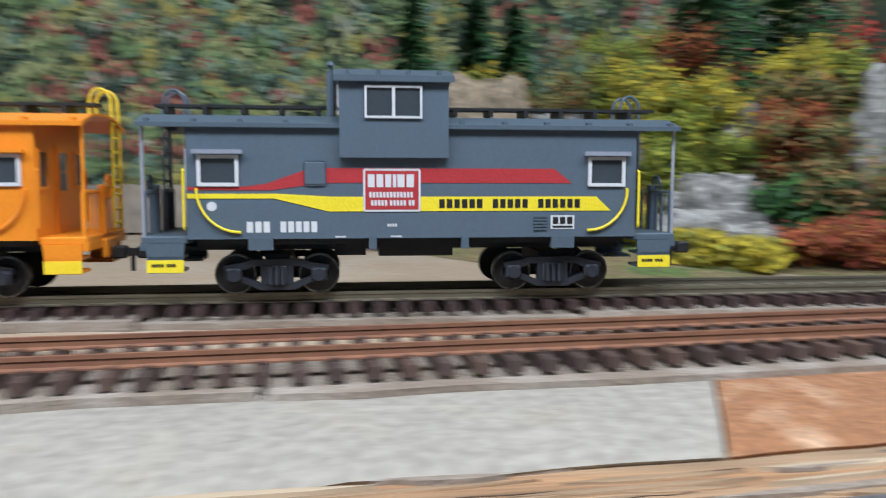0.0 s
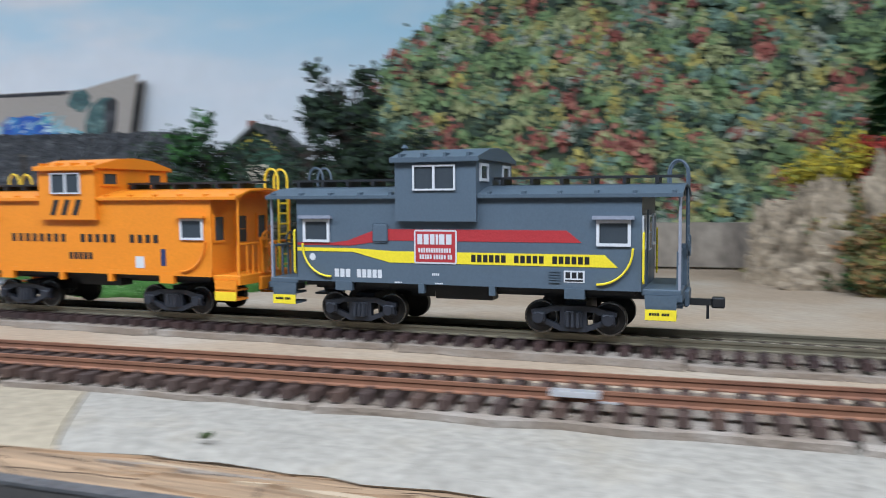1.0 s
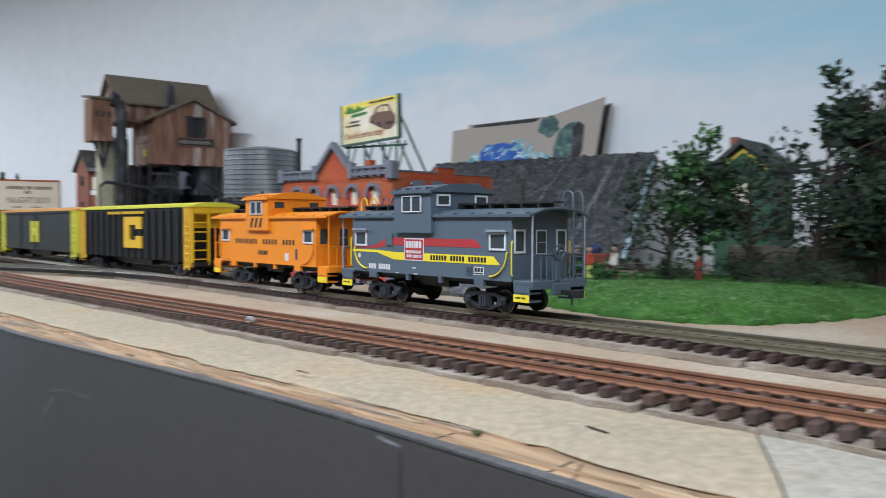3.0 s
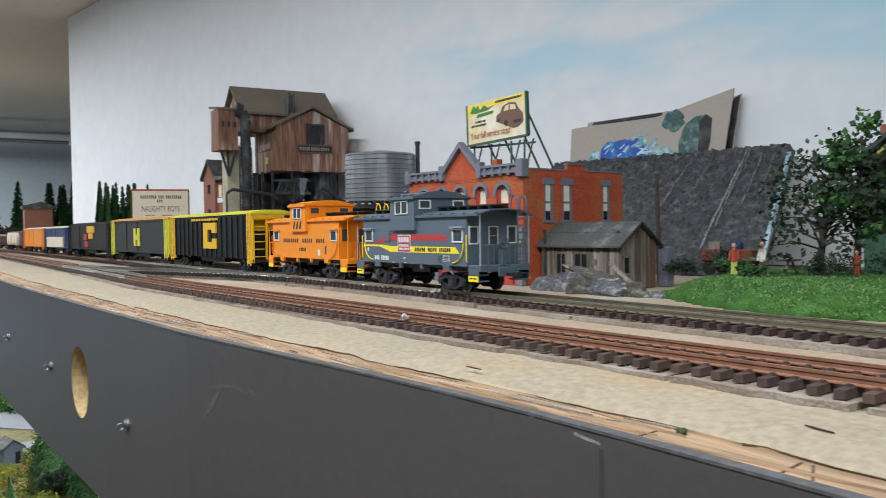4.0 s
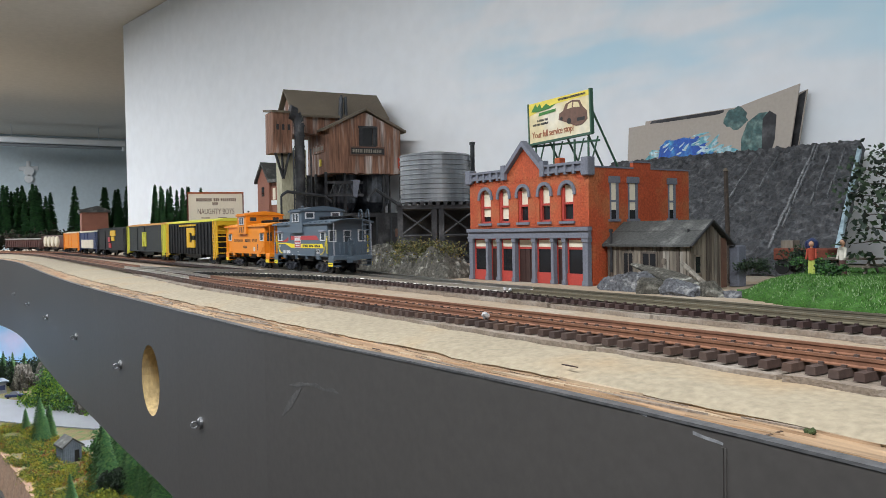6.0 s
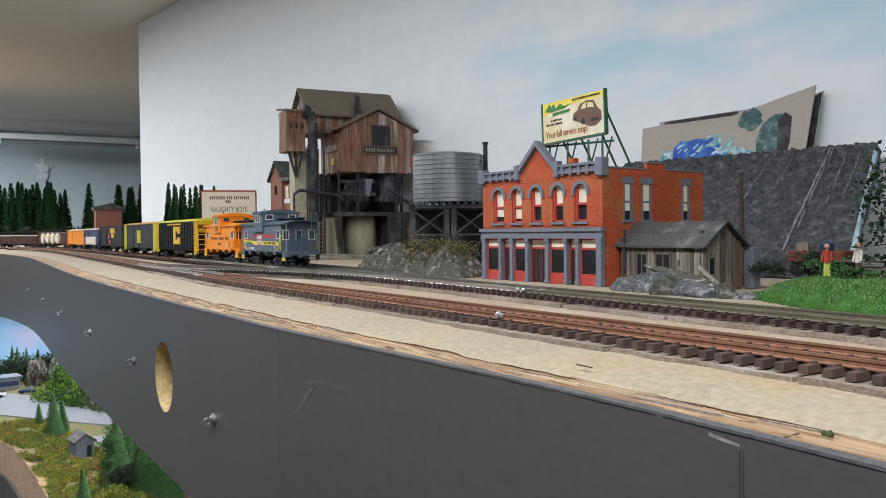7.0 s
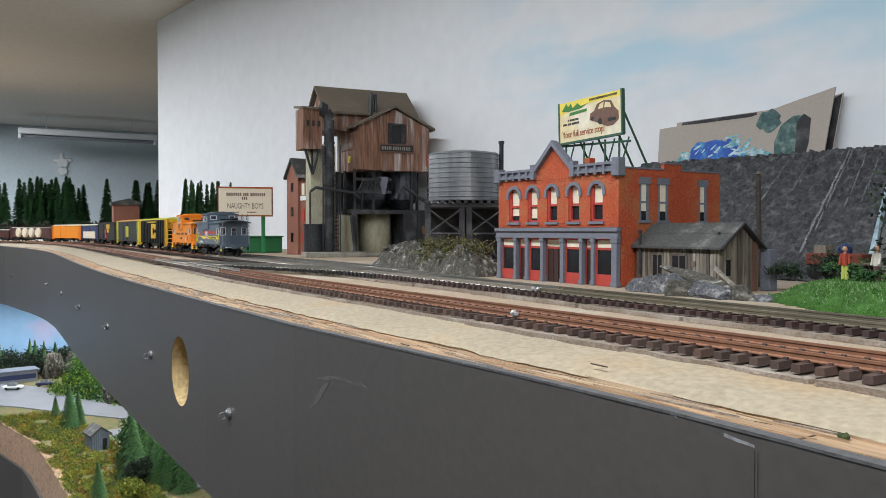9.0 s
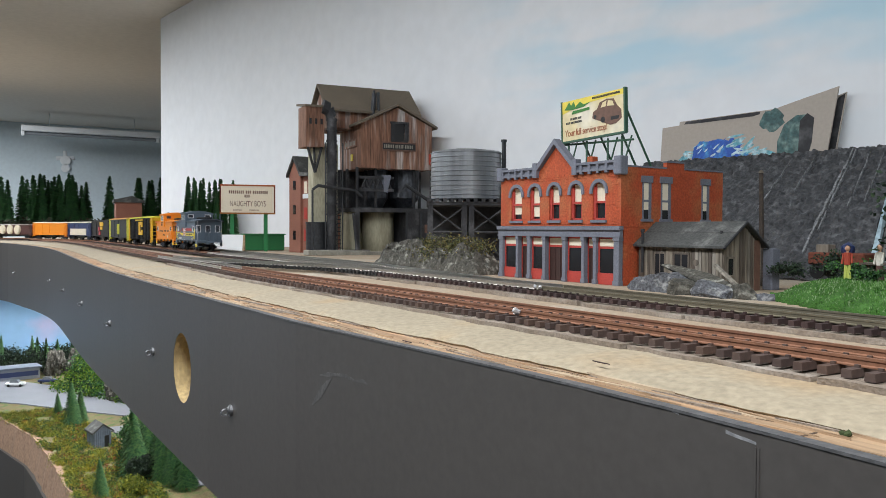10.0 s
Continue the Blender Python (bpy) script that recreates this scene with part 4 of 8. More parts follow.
def box_car(name, label, L, body, ends, roof, kind, W=16.5, Z0=10.5, Z1=47.0):
    """A covered or open car with ribs, end frames, ladders, a roof and trucks."""
    car = thing(name, label, "railway car", "train")
    h = L / 2
    e = 11.0 if kind == "ribbed" else min(13.0, L * 0.1)
    part("body", B().box(-h + e, h - e, -W, W, Z0, Z1, None, 0.3), M[body], car)
    for s in (-1, 1):
        x0, x1 = (h - e, h) if s > 0 else (-h, -h + e)
        if kind == "ribbed":
            for t in (-1, 1):
                part("end_panel", B().box(x0, x1, min(W * t, (W - 1.5) * t), max(W * t, (W - 1.5) * t), Z0 - 3, Z1, None, 0.3), M[ends], car)
                part("end_post", B().box(x1 - 1.6 if s > 0 else x0, x1 if s > 0 else x0 + 1.6, 4.6 * t - 0.8, 4.6 * t + 0.8, Z0 - 2, Z1), M[ends], car)
            xr = x1 - 0.8 if s > 0 else x0 + 0.8
            for i in range(6):
                part("end_rung", B().rod((xr, -W + 1, Z0 + 2 + i * 6), (xr, -4.6, Z0 + 2 + i * 6), 0.5, 6), M[ends], car)
            part("end_beam", B().box(x1 - 2 if s > 0 else x0, x1 if s > 0 else x0 + 2, -W, W, Z1 - 4, Z1), M[ends], car)
            part("end_sheet", B().box(x0 if s > 0 else x1 - 1, x0 + 1 if s > 0 else x1, -W + 1.5, W - 1.5, Z1 - 14, Z1), M[ends], car)
        else:
            part("end_section", B().box(x0, x1, -W, W, Z0 - 3, Z1 + 0.2, None, 0.4), M[ends], car)
        for t in (-1, 1):
            b = B()
            for xx in (x0 + 2, x1 - 2):
                b.rod((xx, (W + 1.3) * t, Z0 - 5), (xx, (W + 1.3) * t, Z1 + 0.5), 0.5, 6)
            for i in range(9):
                b.rod((x0 + 2, (W + 1.3) * t, Z0 - 3 + i * 4.4), (x1 - 2, (W + 1.3) * t, Z0 - 3 + i * 4.4), 0.42, 5)
            part("ladder", b, M[ends], car)
        part("end_sill", B().box(x0 + (0 if s < 0 else e - 1.5), x1 + (0 if s > 0 else 1.5 - e), -W, W, 8, Z0), M["black"], car)
        coupler(car, h * s, s)
    b = B()
    if kind == "ribbed":
        x = -h + e + 4
        while x < h - e - 2:
            b.box(x - 0.8, x + 0.8, -W - 1.2, W + 1.2, Z0, Z1 - 1.5)
            x += (L - 2 * e) / 15
    else:
        for z in (Z0 + 0.4, Z1 - 2.0):
            b.box(-h + e, h - e, -W - 0.7, W + 0.7, z, z + 1.6)
        for x in (-0.2 * L, 0.0):
            b.box(x - 0.5, x + 0.5, -W - 0.8, W + 0.8, Z0 + 2, Z1 - 2)
    part("side_ribs", b, M[body], car)
    b = B()
    b.prism([(-W - 0.8, Z1), (-W - 0.8, Z1 + 1.2), (-8, Z1 + 3.2), (8, Z1 + 3.2), (W + 0.8, Z1 + 1.2), (W + 0.8, Z1)], "x", -h - 0.5, h + 0.5)
    x = -h + 6
    while x < h - 3:
        b.box(x - 0.6, x + 0.6, -W - 0.7, W + 0.7, Z1 + 0.3, Z1 + 1.8)
        x += 9.5
    part("roof", b, M[roof], car)
    part("underframe", B().box(-h + 4, h - 4, -4, 4, 6.5, Z0).box(-30, 30, -12, -6, 6, Z0), M["black"], car)
    truck_parts(car, -h + 27)
    truck_parts(car, h - 27)
    return car


def emblem(car, W, pieces, key):
    for s in (-1, 1):
        b = B()
        for x0, x1, z0, z1 in pieces:
            y = (-W - 1.35, -W - 0.0) if s < 0 else (W, W + 1.35)
            b.box(x0, x1, y[0], y[1], z0, z1)
        part("emblem", b, M[key], car)


def build_train():
    cars = []
    g = caboose("grey_caboose", "slate grey wide-vision caboose with red and yellow stripes", "gunmetal", "gun_trim", "yellow", "yellow", "black")
    grey_livery(g)
    cars.append((g, 0.0))
    o = caboose("orange_caboose", "bright orange wide-vision caboose with black lettering", "orange", "orange", "orange", "hazard", "black")
    orange_livery(o)
    cars.append((o, -138.0))
    c = box_car("yellow_ended_hopper", "black ribbed hopper car with yellow ends and roof", 210, "car_black", "car_yellow", "car_lime", "ribbed")
    emblem(c, 16.5, [(-8, 24, 35, 41), (-8, 2, 24, 35), (-8, 24, 18, 24), (14, 24, 24, 27), (14, 24, 32, 35)], "car_yellow")
    emblem(c, 16.5, [(-40 + 7 * k, -35.5 + 7 * k, 43, 45) for k in range(10)], "car_yellow")
    cars.append((c, -337.0))
    c = box_car("lime_ended_boxcar", "dark grey boxcar with lime green ends and orange roof", 228, "car_grey", "car_lime", "car_roof", "plain")
    emblem(c, 16.5, [(-12, -5, 18, 38), (3, 10, 18, 38), (-5, 3, 25, 31), (-12, 10, 27, 29)], "car_lime")
    cars.append((c, -566.0))
    c = box_car("black_boxcar", "black boxcar with yellow and red painted emblem", 244, "car_black", "car_black", "car_black", "plain", 16.5, 10.5, 45)
    emblem(c, 16.5, [(0, 40, 34, 43), (8, 30, 26, 33)], "car_yellow")
    emblem(c, 16.5, [(-20, -2, 24, 32), (-14, 4, 14, 22)], "red")
    cars.append((c, -814.0))
    c = box_car("navy_container_car", "navy blue car with a cream lower panel", 188, "car_blue", "car_blue", "car_cream", "plain", 16.5, 10.5, 42)
    emblem(c, 16.5, [(-70, 60, 12, 28)], "car_cream")
    cars.append((c, -1042.0))
    c = box_car("orange_reefer", "orange boxcar with a pale roof", 208, "orange", "orange", "car_cream", "plain", 16.5, 10.5, 42)
    cars.append((c, -1251.0))
    c = box_car("tank_load_car", "brown flat car carrying four cream tanks", 226, "car_brown", "car_brown", "car_brown", "plain", 16.0, 10.5, 36)
    for k in range(4):
        x = -60 + 36 * k
        part("tank", B().rod((x, -20, 24), (x, 18, 24), 13, 20).rod((x, -21.5, 24), (x, -20, 24), 11, 20), M["car_cream"], c, "cream tank")
    cars.append((c, -1478.0))
    c = box_car("brown_gondola", "dark brown gondola car with grey load", 226, "car_brown", "car_brown", "deck_grey", "ribbed", 16.0, 10.5, 30)
    cars.append((c, -1712.0))
    return cars


M["bin_steel"] = mat("blued_bin_steel", (0.12, 0.13, 0.15), 0.4, 0.6, var=0.5, grain=120, stain=50, second=(0.03, 0.032, 0.036), amount=0.4)
M["bay_cream"] = mat("stained_cream_concrete", (0.50, 0.47, 0.34), 0.9, var=0.2, grain=300, stain=30, second=(0.34, 0.31, 0.22), amount=0.35, stretch=(1, 1, 0.4))
M["deck_grey"] = mat("grey_load", (0.30, 0.27, 0.25), 0.9, var=0.3, grain=400)
CARS = build_train()


# ---- scenery ----
M.update(
    brick=mat("painted_brick_red", (0.51, 0.090, 0.029), 0.8, var=0.30, grain=700, stain=50, second=(0.42, 0.125, 0.045), amount=0.4, bump=0.4),
    trim_grey=mat("blue_grey_trim", (0.17, 0.18, 0.22), 0.75, var=0.2, grain=900, stain=90),
    shop_red=mat("shopfront_red", (0.47, 0.055, 0.040), 0.65, var=0.2, grain=900, stain=120),
    shade=mat("cream_window_shade", (0.78, 0.70, 0.55), 0.8, var=0.06, grain=500),
    shop_glass=glass("dark_shop_glass", (0.02, 0.02, 0.022), 0.12),
    door_dark=mat("dark_wood_door", (0.05, 0.022, 0.018), 0.6, var=0.2),
    tar=mat("tar_roof", (0.05, 0.05, 0.055), 0.9, var=0.25, grain=600, stain=40),
    green_steel=mat("green_painted_steel", (0.035, 0.10, 0.06), 0.5, var=0.15),
    sign_green=mat("sign_green_post", (0.01, 0.18, 0.05), 0.5, var=0.1),
    board_cream=mat("billboard_cream", (0.74, 0.62, 0.36), 0.6, var=0.12, grain=200, stain=30, second=(0.76, 0.70, 0.56), amount=0.5),
    board_yellow=mat("billboard_yellow", (0.78, 0.62, 0.08), 0.6, var=0.1, grain=200, stain=35),
    ink_brown=mat("printed_brown", (0.16, 0.085, 0.06), 0.7, var=0.2, grain=300),
    ink_red=mat("printed_rust", (0.33, 0.09, 0.04), 0.7, var=0.1),
    ink_green=mat("printed_green", (0.05, 0.20, 0.04), 0.7, var=0.1),
    rusty=mat("rust_streaked_siding", (0.30, 0.150, 0.095), 0.85, var=0.5, grain=260, stain=60, second=(0.50, 0.45, 0.42), amount=0.36, bump=0.4, stretch=(1, 1, 0.14)),
    rust_roof=mat("brown_shingle_roof", (0.16, 0.13, 0.095), 0.9, var=0.2, grain=400, stain=30),
    # near-black tone with paler mottling, shared by beams, walls, panels and pipes
    near_black=mat("mottled_black", (0.030, 0.030, 0.034), 0.7, var=0.35, grain=300, stain=40, second=(0.09, 0.09, 0.095), amount=0.35),
    concrete=mat("pale_concrete", (0.33, 0.31, 0.26), 0.9, var=0.18, grain=300, stain=25, second=(0.20, 0.185, 0.16), amount=0.4),
    dark_steel=mat("dark_pipe_steel", (0.055, 0.058, 0.064), 0.45, 0.5, var=0.25, grain=300, stain=50),
    tank=mat("galvanised_tank", (0.34, 0.355, 0.375), 0.40, 0.6, var=0.3, grain=90, stain=34, bump=0.1, stretch=(1, 1, 0.15)),
    brick_old=mat("old_brown_brick", (0.30, 0.125, 0.085), 0.85, var=0.2, grain=600, stain=50),
    weathered=mat("weathered_board_siding", (0.24, 0.205, 0.165), 0.9, var=0.5, grain=420, stain=90, second=(0.10, 0.082, 0.066), amount=0.36, bump=0.7, stretch=(1, 1, 0.12), spread=[(0.30, 0.255, 0.20), (0.20, 0.165, 0.13), (0.38, 0.34, 0.285), (0.15, 0.12, 0.095), (0.27, 0.23, 0.18)]),
    felt=mat("dark_felt_roof", (0.082, 0.084, 0.080), 0.9, var=0.35, grain=600, stain=60, second=(0.19, 0.19, 0.18), amount=0.26, bump=0.5),
    rock_dark=mat("dark_slate_rock", (0.135, 0.14, 0.155), 0.85, var=0.55, grain=600, stain=160, second=(0.34, 0.34, 0.33), amount=0.22, bump=1.0),
    rock_moss=mat("mossy_rock", (0.105, 0.098, 0.080), 0.9, var=0.6, grain=500, stain=170, second=(0.34, 0.335, 0.29), amount=0.20, bump=0.8),
    rock_tan=mat("tan_cliff_rock", (0.46, 0.37, 0.26), 0.9, var=0.5, grain=320, stain=90, second=(0.20, 0.16, 0.11), amount=0.40, bump=1.0),
    rock_grey=mat("grey_cliff_rock", (0.47, 0.46, 0.43), 0.9, var=0.5, grain=320, stain=90, second=(0.13, 0.125, 0.12), amount=0.44, bump=1.0, stretch=(0.5, 0.5, 1.4)),
    grass=mat("bright_static_grass", (0.045, 0.150, 0.014), 0.9, var=0.45, grain=1100, stain=90, second=(0.075, 0.20, 0.035), amount=0.35, bump=1.0),
    # the last, palest colour puts the grass's whitish highlights into single fibres
    grass_blade=mat("grass_tufts", (0.05, 0.2, 0.02), 0.8, var=0.2, island=True, spread=[(0.045, 0.16, 0.012), (0.075, 0.22, 0.02), (0.03, 0.11, 0.01), (0.11, 0.25, 0.05), (0.30, 0.42, 0.22)]),
    slab=mat("black_painted_slope", (0.070, 0.072, 0.078), 0.75, var=0.5, grain=420, stain=110, second=(0.135, 0.138, 0.145), amount=0.30, bump=1.0),
    slab_edge=mat("pale_blue_foam_edge", (0.36, 0.48, 0.54), 0.8, var=0.3, grain=200, stain=60),
    streak=mat("white_streak_paint", (0.26, 0.265, 0.275), 0.8, var=0.6, grain=500, stain=260),
    card=mat("grey_beige_card", (0.44, 0.39, 0.34), 0.9, var=0.06, grain=300, stain=12),
    paint_blue=mat("cobalt_paint", (0.02, 0.11, 0.52), 0.6, var=0.3, grain=300, stain=60, second=(0.10, 0.42, 0.66), amount=0.3),
    paint_aqua=mat("aqua_paint", (0.16, 0.50, 0.60), 0.6, var=0.4, grain=260, stain=90, second=(0.60, 0.76, 0.80), amount=0.5),
    paint_foam=mat("pale_foam_paint", (0.55, 0.72, 0.78), 0.6, var=0.3, grain=260, stain=90),
    paint_teal=mat("teal_paint", (0.055, 0.14, 0.14), 0.6, var=0.5, grain=260, stain=70, second=(0.20, 0.30, 0.27), amount=0.45),
    bark=mat("tree_bark", (0.06, 0.045, 0.035), 0.9, var=0.4, grain=500, bump=0.5),
    leaf_dark=mat("dark_green_leaves", (0.02, 0.04, 0.02), 0.8, var=0.2, island=True, spread=[(0.016, 0.032, 0.020), (0.024, 0.048, 0.022), (0.012, 0.022, 0.016), (0.030, 0.060, 0.022)]),
    leaf_hedge=mat("hedge_brown_green", (0.03, 0.035, 0.02), 0.85, var=0.2, island=True, spread=[(0.03, 0.032, 0.018), (0.045, 0.04, 0.02), (0.018, 0.022, 0.014), (0.03, 0.045, 0.02)]),
    leaf_green=mat("fresh_green_leaves", (0.05, 0.14, 0.03), 0.8, var=0.2, island=True, spread=[(0.03, 0.10, 0.02), (0.06, 0.18, 0.03), (0.02, 0.06, 0.02), (0.03, 0.08, 0.03)]),
    conifer=mat("conifer_green", (0.01, 0.05, 0.02), 0.85, var=0.2, island=True, spread=[(0.022, 0.095, 0.028), (0.036, 0.14, 0.036), (0.016, 0.06, 0.022), (0.06, 0.17, 0.045)]),
    leaf_yellow=mat("yellow_autumn_leaves", (0.5, 0.36, 0.02), 0.8, var=0.3, island=True, spread=[(0.50, 0.38, 0.02), (0.62, 0.50, 0.035), (0.36, 0.30, 0.03), (0.24, 0.26, 0.04)]),
    leaf_olive=mat("olive_yellow_leaves", (0.22, 0.26, 0.03), 0.8, var=0.3, island=True, spread=[(0.19, 0.24, 0.022), (0.30, 0.34, 0.035), (0.10, 0.15, 0.022), (0.38, 0.38, 0.045)]),
    leaf_rust=mat("rust_red_leaves", (0.25, 0.06, 0.02), 0.8, var=0.3, island=True, spread=[(0.30, 0.055, 0.025), (0.42, 0.10, 0.03), (0.16, 0.04, 0.02), (0.34, 0.14, 0.03)]),
    leaf_red=mat("crimson_leaves", (0.28, 0.02, 0.015), 0.8, var=0.2, island=True, spread=[(0.38, 0.028, 0.02), (0.48, 0.05, 0.03), (0.26, 0.02, 0.016)]),
    leaf_brown=mat("brown_mixed_leaves", (0.12, 0.09, 0.03), 0.8, var=0.2, island=True, spread=[(0.20, 0.14, 0.05), (0.12, 0.14, 0.04), (0.32, 0.15, 0.05), (0.09, 0.13, 0.05), (0.26, 0.22, 0.06)]),
    hill=mat("painted_hill_foliage", (0.08, 0.12, 0.05), 0.9, var=0.35, grain=350, stain=120, island=True, bump=0.4,
             spread=[(0.055, 0.085, 0.04), (0.10, 0.15, 0.06), (0.035, 0.05, 0.035), (0.16, 0.19, 0.05), (0.12, 0.19, 0.11), (0.20, 0.055, 0.035), (0.06, 0.10, 0.06), (0.045, 0.06, 0.04), (0.24, 0.22, 0.07), (0.09, 0.13, 0.05), (0.30, 0.31, 0.22), (0.11, 0.07, 0.05), (0.06, 0.08, 0.05), (0.15, 0.04, 0.03)]),
    hill_base=mat("painted_hill_shadow", (0.055, 0.075, 0.05), 0.95, var=0.5, grain=200, stain=60, second=(0.06, 0.08, 0.04), amount=0.5),
    stone_wall=mat("painted_stone_wall", (0.36, 0.31, 0.25), 0.9, var=0.35, grain=260, stain=60, second=(0.19, 0.16, 0.13), amount=0.5, bump=0.4, stretch=(1, 1, 0.45)),
    skin=mat("figure_paint_skin", (0.50, 0.28, 0.18), 0.7, var=0.1),
    fig_red=mat("figure_paint_red", (0.40, 0.06, 0.03), 0.7, var=0.1),
    fig_white=mat("figure_paint_cream", (0.70, 0.66, 0.58), 0.7, var=0.1),
    lime=mat("figure_paint_lime", (0.50, 0.55, 0.12), 0.7, var=0.1),
    sky_low=mat("lower_sky_paint", (0.34, 0.58, 0.86), 0.9, var=0.05, grain=30, stain=6, second=(0.56, 0.56, 0.80), amount=0.25),
    road=mat("grey_road", (0.23, 0.245, 0.275), 0.9, var=0.12, grain=300, stain=20),
    earth=mat("ochre_scenery_earth", (0.27, 0.21, 0.10), 0.95, var=0.5, grain=350, stain=45, second=(0.11, 0.17, 0.045), amount=0.5, bump=0.8),
    clay=mat("raw_clay_bank", (0.46, 0.29, 0.19), 0.95, var=0.3, grain=200, stain=40, second=(0.33, 0.21, 0.14), amount=0.4, bump=0.6),
    shack=mat("blue_grey_shack", (0.15, 0.18, 0.23), 0.8, var=0.2, grain=300),
    lamp_white=mat("white_enamel", (0.75, 0.77, 0.78), 0.5, var=0.05),
)


def bricks_on(parent, key, pts, size=(5.4, 0.35, 1.9)):
    """Courses of proud bricks as one joined skin: pts are (x, y, z, turned) corners."""
    b = B()
    for x, y, z, turned in pts:
        w = size[0] - 0.35
        if turned:
            b.box(x, x + size[1], y, y + w, z, z + size[2] - 0.3)
        else:
            b.box(x, x + w, y - size[1], y, z, z + size[2] - 0.3)
    ob = part("brickwork", b, M[key], parent)
    return tagged(ob, "", "", "", "stuff")


def arch_pts(x0, x1, z0, z1, n=8):
    r = (x1 - x0) / 2
    c = (x0 + x1) / 2
    return [(x0, z0), (x1, z0)] + [(c + r * math.cos(a), z1 - r + r * math.sin(a)) for a in xs_of(0, math.pi, n)]


def main_street_building():
    t = thing("brick_building", "two-storey orange-red brick shop building with grey cornice", "building", at=mm_pose(-537, 276, -0.4, 3.93))
    W, D, H = 131.0, 104.0, 79.0
    # upper and lower walls; the front is built round its openings
    b = B().box(W - 3, W, 3, D, 0, 79.5).box(0, 3, 3, D, 0, 79.5).box(3, W - 3, D - 3, D, 0, 79.5)
    b.box(W - 3, W, 44, 62, 79.5, 84).box(0, 3, 44, 62, 79.5, 84)
    part("wall", b, M["brick"], t)
    wins = [(13.3, 26.7), (36.3, 48.2), (58.5, 70.4), (81.9, 93.6), (104.3, 116.9)]
    xs = [0] + [v for a, c in wins for v in (a, c)] + [W]
    for i in range(0, len(xs), 2):
        part("wall_pier", B().box(xs[i], xs[i + 1], 0, 3, 40, 79), M["brick"], t)
    for a, c in wins:
        r = (c - a) / 2
        part("breast_wall", B().box(a, c, 0, 3, 40, 44), M["brick"], t)
        m = (a + c) / 2
        # spandrel over the arch
        top = [(a, 79), (a, 70.5 - r)] + [(m - r * math.cos(k), 70.5 - r + r * math.sin(k)) for k in xs_of(0, math.pi, 8)][1:-1] + [(c, 70.5 - r), (c, 79)]
        part("arch_wall", B().prism(top, "y", 0, 3), M["brick"], t)
    part("gable_wall", B().prism([(45, 79), (87, 79), (66, 98)], "y", 0.3, 3), M["brick"], t)
    pts = []
    z = 41.0
    k = 0
    while z < 77:
        x = -(k % 2) * 2.7
        while x < W:
            free = not any(a - 2.5 - 5.4 < x < c + 2.5 and 42 < z < 73 for a, c in wins)
            if free and x >= 0 and x + 5.4 <= W:
                pts.append((x, 0, z, False))
            x += 5.4
        z += 1.9
        k += 1
    bricks_on(t, "brick", pts, (5.4, 0.18, 1.9))
    sides = [(20.0, 28.5), (38.2, 47.9), (80.5, 88.6)]
    pts = []
    z, k = 1.0, 0
    while z < 77:
        y = 4 - (k % 2) * 2.7
        while y < D - 6:
            if not any(a - 1 - 5.4 < y < c + 1 and 42 < z < 73 for a, c in sides) and y > 3:
                pts.append((W, y, z, True))
            y += 5.4
        z += 1.9
        k += 1
    bricks_on(t, "brick", pts, (5.4, 0.18, 1.9))
    for n, (a, c) in enumerate(wins):
        r, m = (c - a) / 2, (a + c) / 2
        hood = [(m - (r + 2.4) * math.cos(k), 69.8 - r + (r + 2.4) * math.sin(k)) for k in xs_of(0, math.pi, 10)]
        inner = [(m - r * math.cos(k), 69.8 - r + r * math.sin(k)) for k in xs_of(0, math.pi, 10)]
        b = B()
        b.prism([(hood[0][0], 62)] + hood + [(hood[-1][0], 62), (inner[-1][0], 62)] + inner[::-1] + [(inner[0][0], 62)], "y", -1.1, 0.2)
        w = part("window", b, M["trim_grey"], t)
        part("window_frame", B().box(a, a + 2.2, 0.8, 2.6, 44, 69.5 - r * 0.4).box(c - 1.4, c, 0.8, 2.6, 44, 69.5 - r * 0.4).box(a, c, 0.8, 2.6, 44, 45.4).box(a, c, 1.0, 2.6, 55.5, 57), M["shop_red"], w)
        part("pane", B().box(a, c, 2.7, 3.2, 44, 72), M["shop_glass"], w)
        low = [46, 46, 54, 54, 57][n]
        part("shade", B().box(a + 2, c - 1.2, 2.3, 2.6, [49, 47, 56, 55, 57][n], 69), M["shade"], w, "drawn cream window shade")
        part("window_sill", B().box(a - 1.2, c + 1.2, -1.3, 1, 42.2, 44), M["trim_grey"], w)
    for a, c in sides:
        w = part("side_window", B().box(W - 0.2, W + 1.0, a - 1.2, c + 1.2, 69.5, 74), M["trim_grey"], t)
        part("window_sill", B().box(W - 0.2, W + 1.2, a - 1.4, c + 1.4, 43, 44.8), M["trim_grey"], w)
        part("side_frame", B().box(W - 0.1, W + 0.5, a, a + 1.1, 44.8, 69.5).box(W - 0.1, W + 0.5, c - 2.6, c, 44.8, 69.5).box(W - 0.1, W + 0.45, a, c, 56.4, 57.8), M["trim_grey"], w)
        part("shade", B().box(W + 0.02, W + 0.22, a + 1, c - 2.5, 51, 69.4), M["shade"], w)
        part("pane", B().box(W + 0.02, W + 0.2, a + 1, c - 2.5, 44.8, 51), M["shop_glass"], w)
